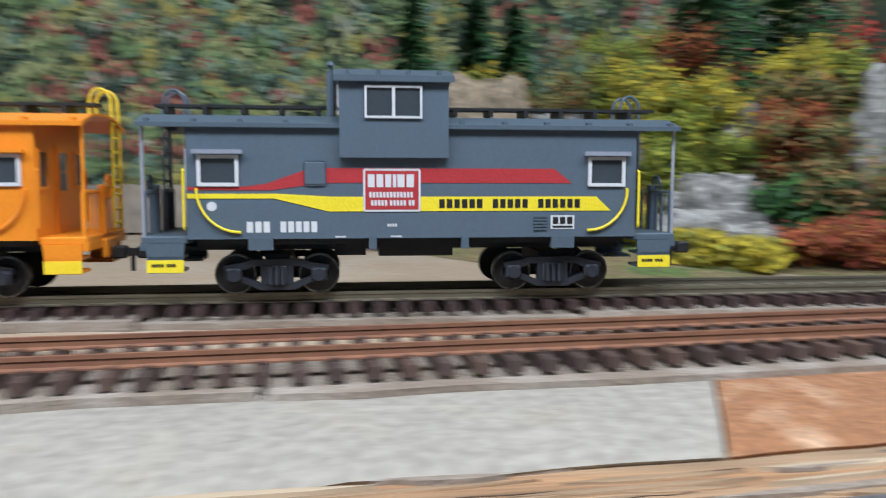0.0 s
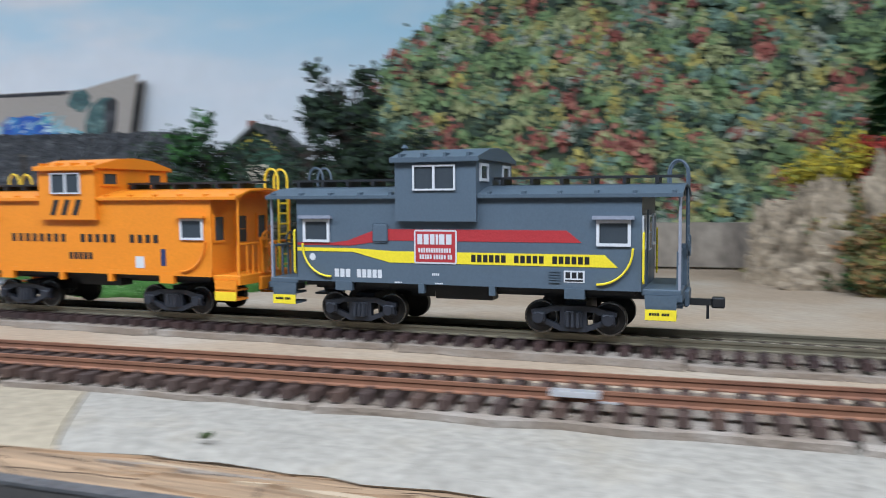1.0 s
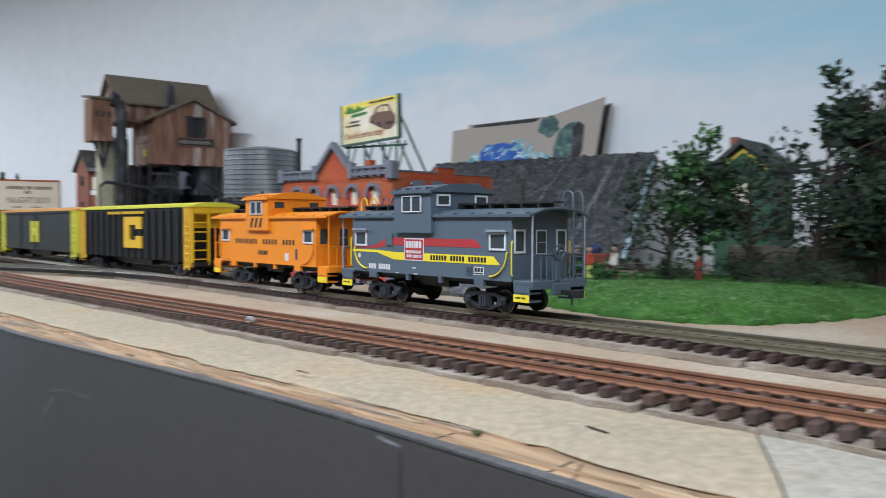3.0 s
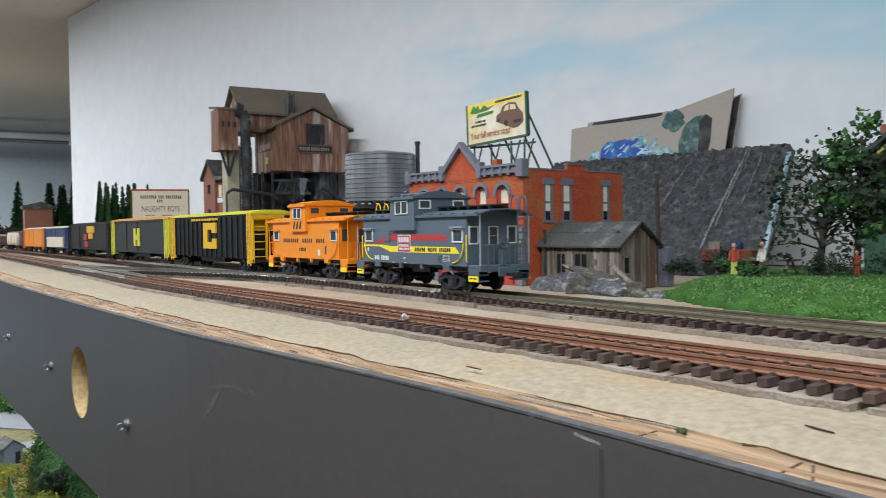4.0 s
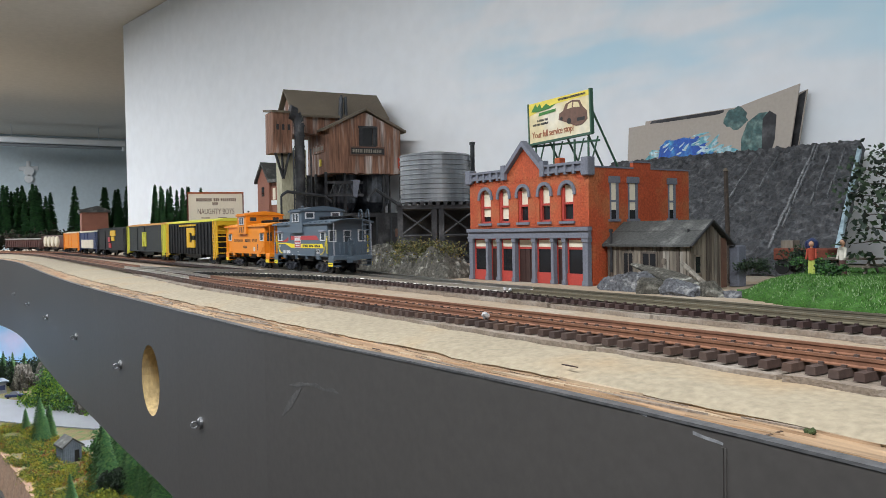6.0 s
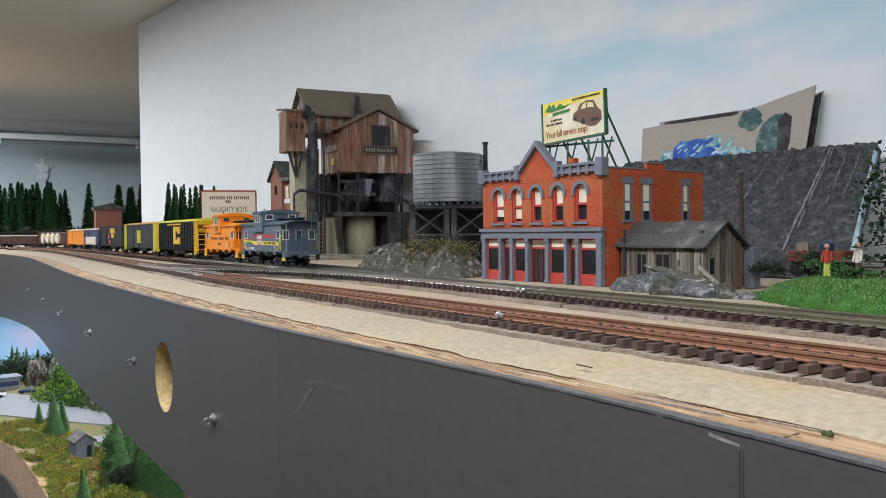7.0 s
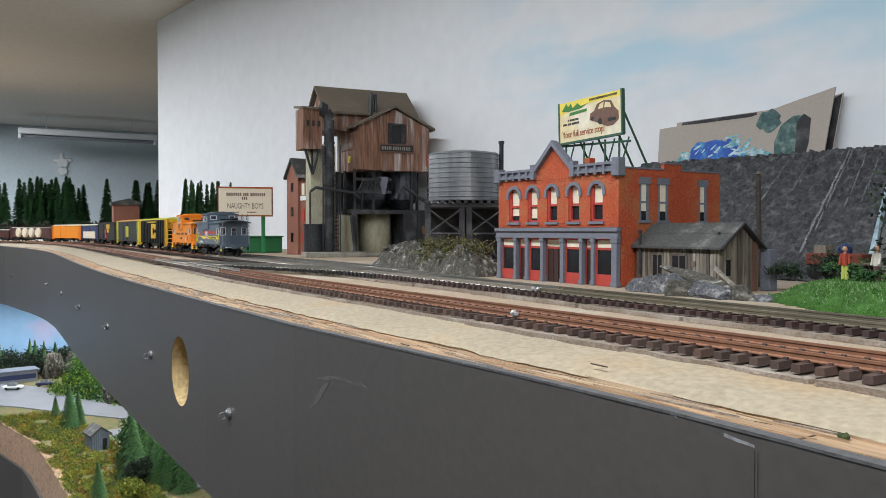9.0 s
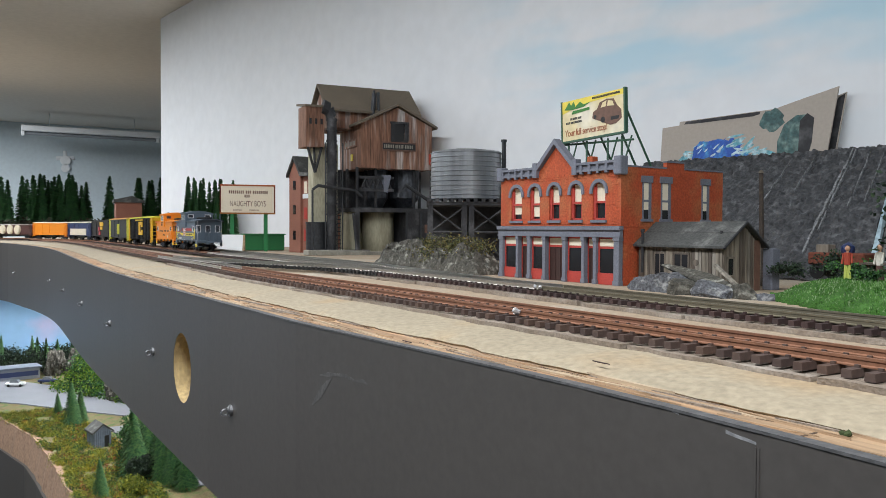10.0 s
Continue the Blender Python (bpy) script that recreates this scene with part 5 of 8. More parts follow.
    # cornice with brackets and a pediment
    for c0, c1 in ((-1.5, 45), (86, W + 1.5)):
        co = part("cornice", B().box(c0, c1, -2.2, 1, 77.5, 79.2).box(c0, c1, -1.2, 1, 79.2, 82.3).box(c0, c1, -2.6, 1, 82.3, 84), M["trim_grey"], t)
        for k in range(16):
            x = 3.0 + 8.2 * k
            if c0 < x < c1 - 3 and not 42 < x < 88:
                part("bracket", B().box(x, x + 2.2, -2.4, 0, 76, 82.3), M["trim_grey"], co)
    b = B()
    for sx in (-1, 1):
        b.prism([(66, 103.5), (66, 99.5), (66 + sx * 20, 80.5), (66 + sx * 21.5, 83.5)], "y", -2.6, 3.2)
    b.box(42, 46.5, -2.8, 2, 76, 87).box(85.5, 90, -2.8, 2, 76, 87)
    part("pediment", b, M["trim_grey"], t)
    part("finial", B().box(-2.5, 4, -3, 4, 75, 86, None, 0.6), M["trim_grey"], t)
    part("finial", B().box(W - 4.5, W + 2.5, -3, 4, 74, 86.5, None, 0.6), M["trim_grey"], t)
    part("roof", B().box(3, W - 3, 3, D - 3, 72, 74), M["tar"], t)
    part("coping", B().box(W - 3.4, W + 0.5, 4, 43.8, 79.5, 80.6).box(W - 3.4, W + 0.5, 62.2, D + 0.4, 79.5, 80.6).box(W - 3.4, W + 0.5, 43.6, 62.4, 84, 85), M["trim_grey"], t)
    # shop front
    part("belt_cornice", B().box(-1.6, W + 1.6, -3.0, 1, 37.2, 39.8).box(-1, W + 1, -1.8, 1, 33.5, 37.2).box(-1.3, W + 1.3, -2.4, 1, 32.2, 33.5), M["trim_grey"], t)
    posts = [(0, 4.4), (21.2, 24.0), (34.8, 38.2), (53, 56), (75, 78.4), (95, 97.6), (106.6, 109.4), (126.2, 131)]
    for a, c in posts:
        part("pilaster", B().box(a, c, -1.6, 2, 0, 32.2).box(a - 0.5, c + 0.5, -2.1, 2, 0, 3).box(a - 0.5, c + 0.5, -2.1, 2, 29.6, 32.2), M["trim_grey"], t)
    bays = [(a[1], b2[0]) for a, b2 in zip(posts, posts[1:])]
    for i, (a, c) in enumerate(bays):
        door = i in (1, 3, 5)
        y = 2.2 if door else 0.8
        b = B().box(a, c, y, y + 1.2, 31, 32.2).box(a, c, y, y + 1.2, 24.4, 25.8)
        if not door:
            b.box(a, c, y - 0.6, y + 1.4, 0, 7.8).box(a, a + 1.2, y, y + 1.2, 7.8, 31).box(c - 1.2, c, y, y + 1.2, 7.8, 31)
        else:
            b.box(a, a + 0.9, y, y + 1.2, 0, 31).box(c - 0.9, c, y, y + 1.2, 0, 31)
        sf = part("shop_front", b, M["shop_red"], t, "red-framed shop bay")
        part("transom_shade", B().box(a + 0.9, c - 0.9, y + 0.3, y + 0.7, 26, 31), M["shade"], sf)
        if door:
            d = B().box(a + 0.9, c - 0.9, y + 0.4, y + 1.0, 0, 24.4)
            n = 3 if c - a > 12 else 2
            for q in range(n):
                xx = a + 1.2 + (c - a - 2.4) * q / n
                d.box(xx, xx + 0.7, y, y + 0.4, 0.5, 24)
            part("shop_door", d, M["door_dark"], sf)
        else:
            part("shop_pane", B().box(a + 1, c - 1, y + 0.5, y + 0.9, 7.8, 24.5), M["shop_glass"], sf)
    part("chimney", B().box(66, 72, 30, 36, 74, 92, None, 0.5), M["brick"], t)
    # billboard on the roof
    bb = thing("roof_billboard", "cream and yellow car-service billboard on green steel legs", "billboard", at=mm_pose(-537, 276, -0.4, 3.93))
    m = Matrix.Translation((41.5, 28, 105)) @ Matrix.Rotation(radians(-2.0), 4, "Y")
    def on(b):
        return b.move(m)
    part("board", on(B().box(0, 65, 0, 1.6, 0, 30.5)), M["board_cream"], bb)
    part("frame", on(B().box(-1, 66, -0.5, 2, -1.6, 0).box(65, 66.4, -0.8, 2.2, -1, 31).box(-1.2, 0, -0.6, 2, -1, 30.8)), M["green_steel"], bb)
    part("top_band", on(B().prism([(0.2, 21), (14, 24), (28, 26), (64.6, 26.5), (64.6, 30.3), (0.2, 30.3)], "y", -0.12, 0)), M["board_yellow"], bb)
    b = B()
    b.prism([(3, 24), (8, 29.4), (10, 26.5), (13, 29), (15, 25), (20, 28), (24, 25.4), (31, 26.2), (24, 23.6), (10, 23)], "y", -0.3, -0.12)
    b.prism([(11, 19.6), (30, 20.6), (30, 22.6), (12, 22)], "y", -0.3, -0.05)
    part("painted_emblem", on(b), M["ink_green"], bb, "green brush-stroke emblem")
    b = B()
    b.prism([(33, 13.5), (34, 18), (38, 19.5), (41, 24), (48, 25.6), (55, 24.6), (58, 19.6), (62, 16), (62.5, 10), (57, 6.6), (51, 6.4), (42, 10)], "y", -0.32, -0.05)
    part("painted_car", on(b), M["ink_brown"], bb, "brown painted motor car")
    part("painted_car_window", on(B().prism([(42, 20), (44, 23.4), (48, 24.4), (47, 20.2)], "y", -0.4, -0.32).prism([(48.4, 20.3), (49.4, 24.2), (54, 23.2), (55.5, 19.6)], "y", -0.4, -0.32)), M["board_cream"], bb)
    part("painted_car_grille", on(B().box(52, 60, -0.42, -0.32, 9.6, 12).rod((44, -0.42, 11), (44, -0.32, 11), 2.2, 12).rod((36, -0.42, 14), (36, -0.32, 14), 1.4, 12)), M["ink"], bb)
    b = B()
    letters(b, [0.9] * 2 + [-0.7] + [0.9] * 6 + [-0.7] + [0.9] * 4, 9, -0.15, 0, 15.4, 17, 0.3)
    letters(b, [0.9] * 5 + [-0.7] + [0.9] * 4 + [-0.7] + [0.9] * 9, 4, -0.15, 0, 12.6, 14.2, 0.3)
    letters(b, [0.95] * 30, 33, -0.25, -0.12, 27.6, 29.2, 0.3)
    part("small_print", on(b), M["ink"], bb)
    cu = bpy.data.curves.new("slogan", "FONT")
    cu.body, cu.size, cu.extrude = "Your full service stop!", 0.0072, 0.00008
    cu.space_character = 0.92
    tmp = new("slogan_text", cu)
    me = bpy.data.meshes.new_from_object(tmp.evaluated_get(bpy.context.evaluated_depsgraph_get()))
    bpy.data.objects.remove(tmp)
    me.materials.clear()
    me.materials.append(M["ink_red"])
    wide = max(v.co.x for v in me.vertices)
    for v in me.vertices:
        p = m @ Vector((3 + v.co.x / wide * 45, -0.2 - v.co.z * 1000, 3.4 + v.co.y * 1000))
        v.co = p * MM
    ob = new("slogan", me)
    ob.parent = bb
    b = B()
    for x in (4, 24, 46, 60):
        b.rod((41.5 + x, 30.5, 74), (41.5 + x, 30.5, 104), 0.8, 6)
        part("leg", b, M["green_steel"], bb)
        b = B()
        b.rod((41.5 + x + 6, 60, 74), (41.5 + x + 3, 31, 124), 0.8, 6).rod((41.5 + x, 31, 80), (41.5 + x + 9, 31, 104), 0.6, 6)
        part("brace", b, M["green_steel"], bb)
        b = B()
    part("cross_rail", B().rod((40, 31, 103), (112, 31, 101), 0.8, 6), M["green_steel"], bb)


def board_house(t, W, D, H, ridge, wall_key, roof_key, over=3.0, gap=3.4):
    """Board-and-batten walls under a gable roof whose ridge runs along x."""
    part("wall", B().box(0, W, 0, 1.4, 0, H).box(0, W, D - 1.4, D, 0, H).prism([(1.4, 0), (D - 1.4, 0), (D - 1.4, H), (D / 2, ridge), (1.4, H)], "x", 0, 1.4).prism([(1.4, 0), (D - 1.4, 0), (D - 1.4, H), (D / 2, ridge), (1.4, H)], "x", W - 1.4, W), M[wall_key], t)
    x = 0.4
    while x < W - 0.5:
        w = gap * random.uniform(0.75, 0.95)
        part("plank", B().box(x, min(W, x + w), -0.4 - random.uniform(0, 0.35), 0, random.uniform(0, 0.8), H - random.uniform(0, 0.7)), M[wall_key], t)
        x += gap
    y = 0.4
    while y < D - 0.5:
        w = gap * random.uniform(0.75, 0.95)
        zt = H + (ridge - H) * (1 - abs(y + w / 2 - D / 2) / (D / 2)) - 0.6
        part("plank", B().box(W, W + 0.4 + random.uniform(0, 0.35), y, min(D, y + w), random.uniform(0, 0.8), zt), M[wall_key], t)
        y += gap
    s = (ridge - H) / (D / 2)
    for a, c, name in ((-over, D / 2, "roof"), (D / 2, D + over, "roof")):
        za = H + s * (a if a < D / 2 else D - a)
        zc = H + s * (c if c <= D / 2 else D - c)
        part(name, B().prism([(a, za), (c, zc), (c, zc + 1.4), (a, za + 1.4)], "x", -over, W + over), M[roof_key], t)


def shed():
    random.seed(11)
    t = thing("weathered_shed", "grey weathered board shed with a dark felt roof", "shed", at=mm_pose(-405, 300, -0.4, 4))
    board_house(t, 67, 37, 28.5, 41.5, "weathered", "felt", 3.2, 2.6)
    for x0, x1, z0, z1 in ((14, 24, 7, 23), (30, 43, 10, 23)):
        w = part("window", B().box(x0, x1, -1.2, 0.2, z0, z0 + 1.2).box(x0, x1, -1.2, 0.2, z1 - 1.2, z1).box(x0, x0 + 1.2, -1.2, 0.2, z0, z1).box(x1 - 1.2, x1, -1.2, 0.2, z0, z1).box((x0 + x1) / 2 - 0.4, (x0 + x1) / 2 + 0.4, -1, 0, z0, z1), M["weathered"], t)
        part("pane", B().box(x0 + 1, x1 - 1, -0.85, -0.75, z0 + 1, z1 - 1), M["shop_glass"], w)
    w = part("side_window", B().box(67, 68.4, 3, 10, 9, 10.2).box(67, 68.4, 3, 10, 20, 21.2).box(67, 68.4, 3, 4, 9, 21).box(67, 68.4, 9, 10, 9, 21), M["weathered"], t)
    part("pane", B().box(67.8, 67.9, 4, 9, 10, 20), M["shop_glass"], w)
    part("corner_board", B().box(66.5, 68.2, 30, 35, 0, 31), M["ink_brown"], t)
    part("stove_pipe", B().rod((5, -2, 9), (5, -2, 36), 0.9, 8).rod((5, -2, 36), (5, -2, 38), 1.4, 8), M["near_black"], t)
    part("roof_vent", B().rod((60, 8, 31), (60, 8, 37), 0.9, 8), M["near_black"], t)
    part("wall_vent", B().rod((48, -1.2, 17), (48, 0, 17), 2.0, 14), M["weathered"], t)
    part("barge_board", B().rod((70.6, -3.2, 26.4), (70.6, 18.5, 42.2), 0.8, 6).rod((70.6, 18.5, 42.2), (70.6, 40.2, 26.4), 0.8, 6), M["near_black"], t)
    part("roof_seam", B().box(-3.2, 70.2, 8.4, 8.9, 35.0, 36.2), M["felt"], t)
    t = thing("telegraph_pole", "plain brown wooden pole behind the shed", "pole", at=mm_pose(-364, 372, -0.5))
    part("pole", B().rod((0, 0, 0), (-2, 0, 76), 1.7, 8, 1.4), M["bark"], t)
    part("pole_cap", B().rod((-2, 0, 76), (-2, 0, 78), 2.0, 8, 0.6), M["rust_roof"], t)
    t = thing("storage_locker", "grey metal locker beside the shed", "locker", at=mm_pose(-342, 345, -0.5, 4))
    part("locker_body", B().box(0, 7, 0, 8, 0, 26, None, 0.4), M["trim_grey"], t)
    part("locker_door", B().box(0.8, 6.2, -0.4, 0, 2, 24), M["trim_grey"], t)
    random.seed(3)
    spots = [(-360, 277, 1, 24, 10, 12, "rock_dark", (4, -8, 6)), (-328, 282, 6.5, 34, 7, 4.4, "rock_moss", (12, 13, -3)), (-336, 271, 2, 10, 6, 8, "rock_moss", (0, 10, 20)),
             (-317, 274, 1, 18, 7, 7, "rock_dark", (0, 4, 0)), (-300, 279, 1, 13, 6, 6, "rock_moss", (0, 14, -8)), (-375, 274, 0, 9, 6, 7, "rock_dark", (0, 0, 30)), (-288, 282, 0, 9, 5, 4, "rock_dark", (0, 0, 12))]
    for x, y, z, rx, ry, h, key, turn in spots:
        crag("slate_boulder", "jagged slate boulder piled beside the track", x, y, z, rx, ry, h, key, turn)
    t = thing("leaning_plank", "grey weathered plank leaning on the boulders", "plank", at=mm_pose(-318, 291, 0, 8) @ pose(0, 0, 0, 0, 38, 0))
    part("board", B().box(-20, 20, -2, 2, 5, 6.4, None, 0.3), M["weathered"], t)


def crag(name, label, x, y, z, rx, ry, h, key, turn):
    """A broken boulder: flat facets cut from a ball, roughened, tilted and half sunk."""
    t = thing(name, label, "rock", name + "s", mm_pose(x, y, z))
    b = B()
    res = bmesh.ops.create_icosphere(b.bm, subdivisions=5, radius=1.0)
    cuts = []
    for _ in range(22):
        n = Vector((random.gauss(0, 1), random.gauss(0, 1), random.gauss(0, 1))).normalized()
        cuts.append((n, random.uniform(0.55, 0.86)))
    off = Vector((random.uniform(-50, 50), random.uniform(-50, 50), 0))
    for v in res["verts"]:
        p = v.co.copy()
        for n, d in cuts:
            k = p.dot(n) - d
            if k > 0:
                p -= n * k
        q = p * 1.0
        p *= 1.15 + 0.10 * noise.noise(q * 4 + off) + 0.07 * abs(noise.noise(q * 9 + off)) + 0.05 * noise.noise(q * 19 + off)
        v.co = Vector((p.x * rx, p.y * ry, p.z * h))
    b.move(Matrix.Rotation(radians(turn[2]), 4, "Z") @ Matrix.Rotation(radians(turn[1]), 4, "Y") @ Matrix.Rotation(radians(turn[0]), 4, "X"))
    part("boulder", b, M[key], t)
    return t


def rock(name, label, x, y, rx, ry, h, key, tilt=0.0, sub=3, rough=0.30):
    t = thing(name, label, "rock", name + "s", mm_pose(x, y, -2.0, random.uniform(-15, 15)))
    b = B()
    res = bmesh.ops.create_icosphere(b.bm, subdivisions=sub, radius=1.0)
    off = Vector((random.uniform(-50, 50), random.uniform(-50, 50), random.uniform(-50, 50)))
    for v in res["verts"]:
        p = v.co.copy()
        k = 1 - rough * 0.5 * abs(noise.noise(Vector((p.x * 2, p.y * 2, p.z * 7)) + off)) + rough * noise.noise(p * 1.6 + off) + rough * 0.7 * abs(noise.noise(p * 4.0 + off)) + rough * 0.35 * noise.noise(p * 9 + off)
        q = Vector((round(p.x * k * 5) / 5 * 0.5 + p.x * k * 0.5, p.y * k, max(-0.15, p.z * k)))
        v.co = Vector((q.x * rx, q.y * ry, q.z * h + q.x * rx * math.tan(radians(tilt))))
        v.co.z = min(max(v.co.z, 0), h * (0.92 + 0.1 * noise.noise(p * 5)))
    part("boulder", b, M[key], t)
    return t


def leaf_cards(b, centres, per, spread, size, up=0.6):
    for c in centres:
        for _ in range(per):
            p = Vector(c) + Vector((random.gauss(0, spread), random.gauss(0, spread), random.gauss(0, spread * 0.8)))
            a = Vector((random.uniform(-1, 1), random.uniform(-1, 1), random.uniform(-1, 1))).normalized()
            d = a.orthogonal().normalized()
            s = size * random.uniform(0.6, 1.4)
            e = a.cross(d)
            vs = [b.bm.verts.new(p + q) for q in (a * s, d * s * 0.6, -a * s, -d * s * 0.6 + e * s * 0.3)]
            b.bm.faces.new(vs)


def tree(name, label, x, y, h, r, key, group="", z=0.0, clumps=26, per=26, leaf=1.8, bare=0.25, spread=None, tops=None):
    """A tapered trunk, forked limbs and a crown of many small leaves in uneven clumps."""
    t = thing(name, label, "tree", group or name + "s", mm_pose(x, y, z))
    b = B()
    top = Vector((random.uniform(-0.1, 0.1) * h, random.uniform(-0.1, 0.1) * h, h * 0.8))
    b.rod((0, 0, 0), top * 0.45, h * 0.022, 7, h * 0.016)
    b.rod(top * 0.45, top, h * 0.016, 6, h * 0.006)
    ends = []
    for i in range(clumps):
        z0 = random.uniform(bare, 0.8)
        p = top * z0
        a = random.uniform(0, 6.2832)
        w = r * random.uniform(0.35, 1.0) * (1.15 - 0.75 * abs(z0 - 0.45))
        q = p + Vector((math.cos(a) * w, math.sin(a) * w, h * random.uniform(0.02, 0.24)))
        mid = (p + q) / 2 + Vector((0, 0, h * 0.03))
        b.rod(p, mid, h * 0.007, 5, h * 0.005)
        b.rod(mid, q, h * 0.005, 4, h * 0.002)
        ends += [q, mid * 0.4 + q * 0.6]
    part("trunk", b, M["bark"], t)
    c = B()
    leaf_cards(c, ends, per // 2, spread or r * 0.13, leaf)
    part("crown", c, M[key], t)
    return t


def spruce(name, label, x, y, h, r, key="conifer", group="", z=0.0, layers=14, per=26, leaf=None):
    t = thing(name, label, "tree", group or name + "s", mm_pose(x, y, z))
    part("trunk", B().rod((0, 0, 0), (0, 0, h * 0.95), h * 0.02, 6, h * 0.004), M["bark"], t)
    b = B()
    lf = leaf or h * 0.03
    for i in range(layers):
        u = i / layers
        zz = h * (0.10 + 0.88 * u)
        w = r * (1 - u) ** 0.85 + r * 0.06
        n = max(5, int(per * (1 - u * 0.75)))
        for k in range(n):
            a = 6.2832 * k / n + random.uniform(-0.3, 0.3)
            ln = w * random.uniform(0.75, 1.15)
            d = Vector((math.cos(a), math.sin(a), -0.35))
            sd = Vector((-math.sin(a), math.cos(a), 0))
            p = Vector((0, 0, zz + random.uniform(-0.03, 0.03) * h))
            for f in (0.45, 0.8, 1.0):
                q = p + d * ln * f
                s = lf * (1.2 - 0.4 * f)
                vs = [b.bm.verts.new(v) for v in (q - d * s, q + sd * s * 0.7 + Vector((0, 0, s * 0.3)), q + d * s, q - sd * s * 0.7 - Vector((0, 0, s * 0.2)))]
                b.bm.faces.new(vs)
    part("crown", b, M[key], t)
    return t


def coaling_tower():
    random.seed(21)
    rz = math.degrees(math.atan(0.17))
    t = thing("coaling_tower", "tall rust-streaked coaling tower with dark timber base", "coaling tower", at=mm_pose(-1082, 356, -0.4, 86) @ Matrix.Diagonal((0.68, 0.75, 1, 1)))
    # bin house in front, higher house behind, over open timber and concrete legs
    def siding(name, x0, x1, y0, y1, z0, z1, gable=None, axis="y"):
        b = B()
        if gable:
            if axis == "y":
                b.prism([(x0, z0), (x1, z0), (x1, z1), ((x0 + x1) / 2, gable), (x0, z1)], "y", y0, y1)
            else:
                b.prism([(y0, z0), (y1, z0), (y1, z1), ((y0 + y1) / 2, gable), (y0, z1)], "x", x0, x1)
        else:
            b.box(x0, x1, y0, y1, z0, z1)
        h = part(name, b, M["rusty"], t)
        x = x0 + 1
        while x < x1 - 2:
            w = random.uniform(8, 14)
            zt = z1 - random.uniform(0, 1) if not gable or axis != "y" else z1 + (gable - z1) * max(0, 1 - abs(x + w / 2 - (x0 + x1) / 2) / ((x1 - x0) / 2)) - 3
            part("siding_sheet", B().box(x, min(x1 - 0.5, x + w - 0.7), y0 - random.uniform(0.4, 1.2), y0, z0 + random.uniform(-1.5, 1), zt), M["rusty"], h)
            x += w
        return h
    siding("bin_house", 46, 211, -8, 124, 126, 190, 216)
    siding("upper_house", -8, 196, 40, 150, 186, 212, 249, "x")
    siding("side_hoist_house", -70, -30, 6, 60, 154, 212)
    # roofs
    for a, c in ((36, 128.5), (128.5, 221)):
        za, zc = (187, 218) if a < 100 else (218, 187)
        part("roof", B().prism([(a, za), (c, zc), (c, zc + 3.5), (a, za + 3.5)], "y", -16, 130), M["rust_roof"], t)
    for a, c in ((30, 95), (95, 160)):
        za, zc = (209, 252) if a < 60 else (252, 209)
        part("roof", B().prism([(a, za), (c, zc), (c, zc + 3.5), (a, za + 3.5)], "x", -18, 204), M["rust_roof"], t)
    part("hoist_roof", B().prism([(2, 210), (64, 216), (64, 219), (2, 213)], "x", -73, -27), M["rust_roof"], t)
    # window, shutters and name boards
    w = part("loft_window", B().box(114, 152, -10.5, -8, 164, 167).box(112, 154, -12.5, -8, 192, 195), M["near_black"], t)
    part("opening", B().box(123, 144, -9.6, -8.6, 167, 192), M["ink"], w)
    part("shutter", B().box(113, 122, -11.5, -9, 167, 192), M["near_black"], w)
    part("shutter", B().box(145, 154, -11.5, -9, 167, 192), M["near_black"], w)
    nb = part("name_board", B().box(92, 172, -11.2, -9.5, 152, 165), M["ink_brown"], t)
    part("name_field", B().box(94, 170, -11.5, -11.2, 154, 163), M["ink"], nb)
    lb = B()
    letters(lb, [4.0] * 6 + [-2] + [4.0] * 5 + [-2] + [4.0] * 5, 97, -11.7, -11.5, 156, 161, 0.4)
    part("name_writing", lb, M["concrete"], nb)
    nb = part("name_board", B().box(43.5, 46, 16, 90, 158, 170), M["rusty"], t)
    lb = B()
    for q in range(8):
        lb.box(43.1, 43.6, 22 + q * 8, 26 + q * 8, 161, 167)
    part("name_writing", lb, M["concrete"], nb)
    part("lantern", B().box(43, 46, 40, 48, 138, 148), M["board_yellow"], t)
    part("fire_box", B().box(203, 209, -11, -9, 134, 150), M["fig_red"], t)
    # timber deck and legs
    part("deck_beam", B().box(30, 222, -6, 110, 62, 68), M["near_black"], t)
    for x in (40, 82, 172, 214):
        for y in (0, 60, 105):
            part("upper_post", B().box(x - 2.5, x + 2.5, y - 2.5, y + 2.5, 68, 127), M["near_black"], t)
    # near-black sheet that closes the back of the open storey
    part("back_screen", B().box(20, 222, 104, 108, 60, 128), M["near_black"], t)
    for x0, x1 in ((84, 130), (135, 205)):
        part("coal_bin", B().rod(((x0 + x1) / 2, 50, 84), ((x0 + x1) / 2, 50, 126), (x1 - x0) / 2, 20).rod(((x0 + x1) / 2, 50, 70), ((x0 + x1) / 2, 50, 84), (x1 - x0) / 4, 20, (x1 - x0) / 2), M["bin_steel"], t)
    b = B()
    for i in range(4):
        x = 46 + i * 17
        b.rod((x, -9, 96), (x + 8.5, -9, 110), 1.5, 5).rod((x + 8.5, -9, 110), (x + 17, -9, 96), 1.5, 5)
    b.box(40, 120, -11, -7, 110, 114).box(40, 120, -11, -7, 92, 96)
    part("truss", b, M["near_black"], t)
    part("chute", B().path([(131, -14, 92), (147, -14, 102), (203, -14, 79)], 2.6, 8).rod((131, -14, 92), (128, -14, 84), 3.2, 8), M["dark_steel"], t)
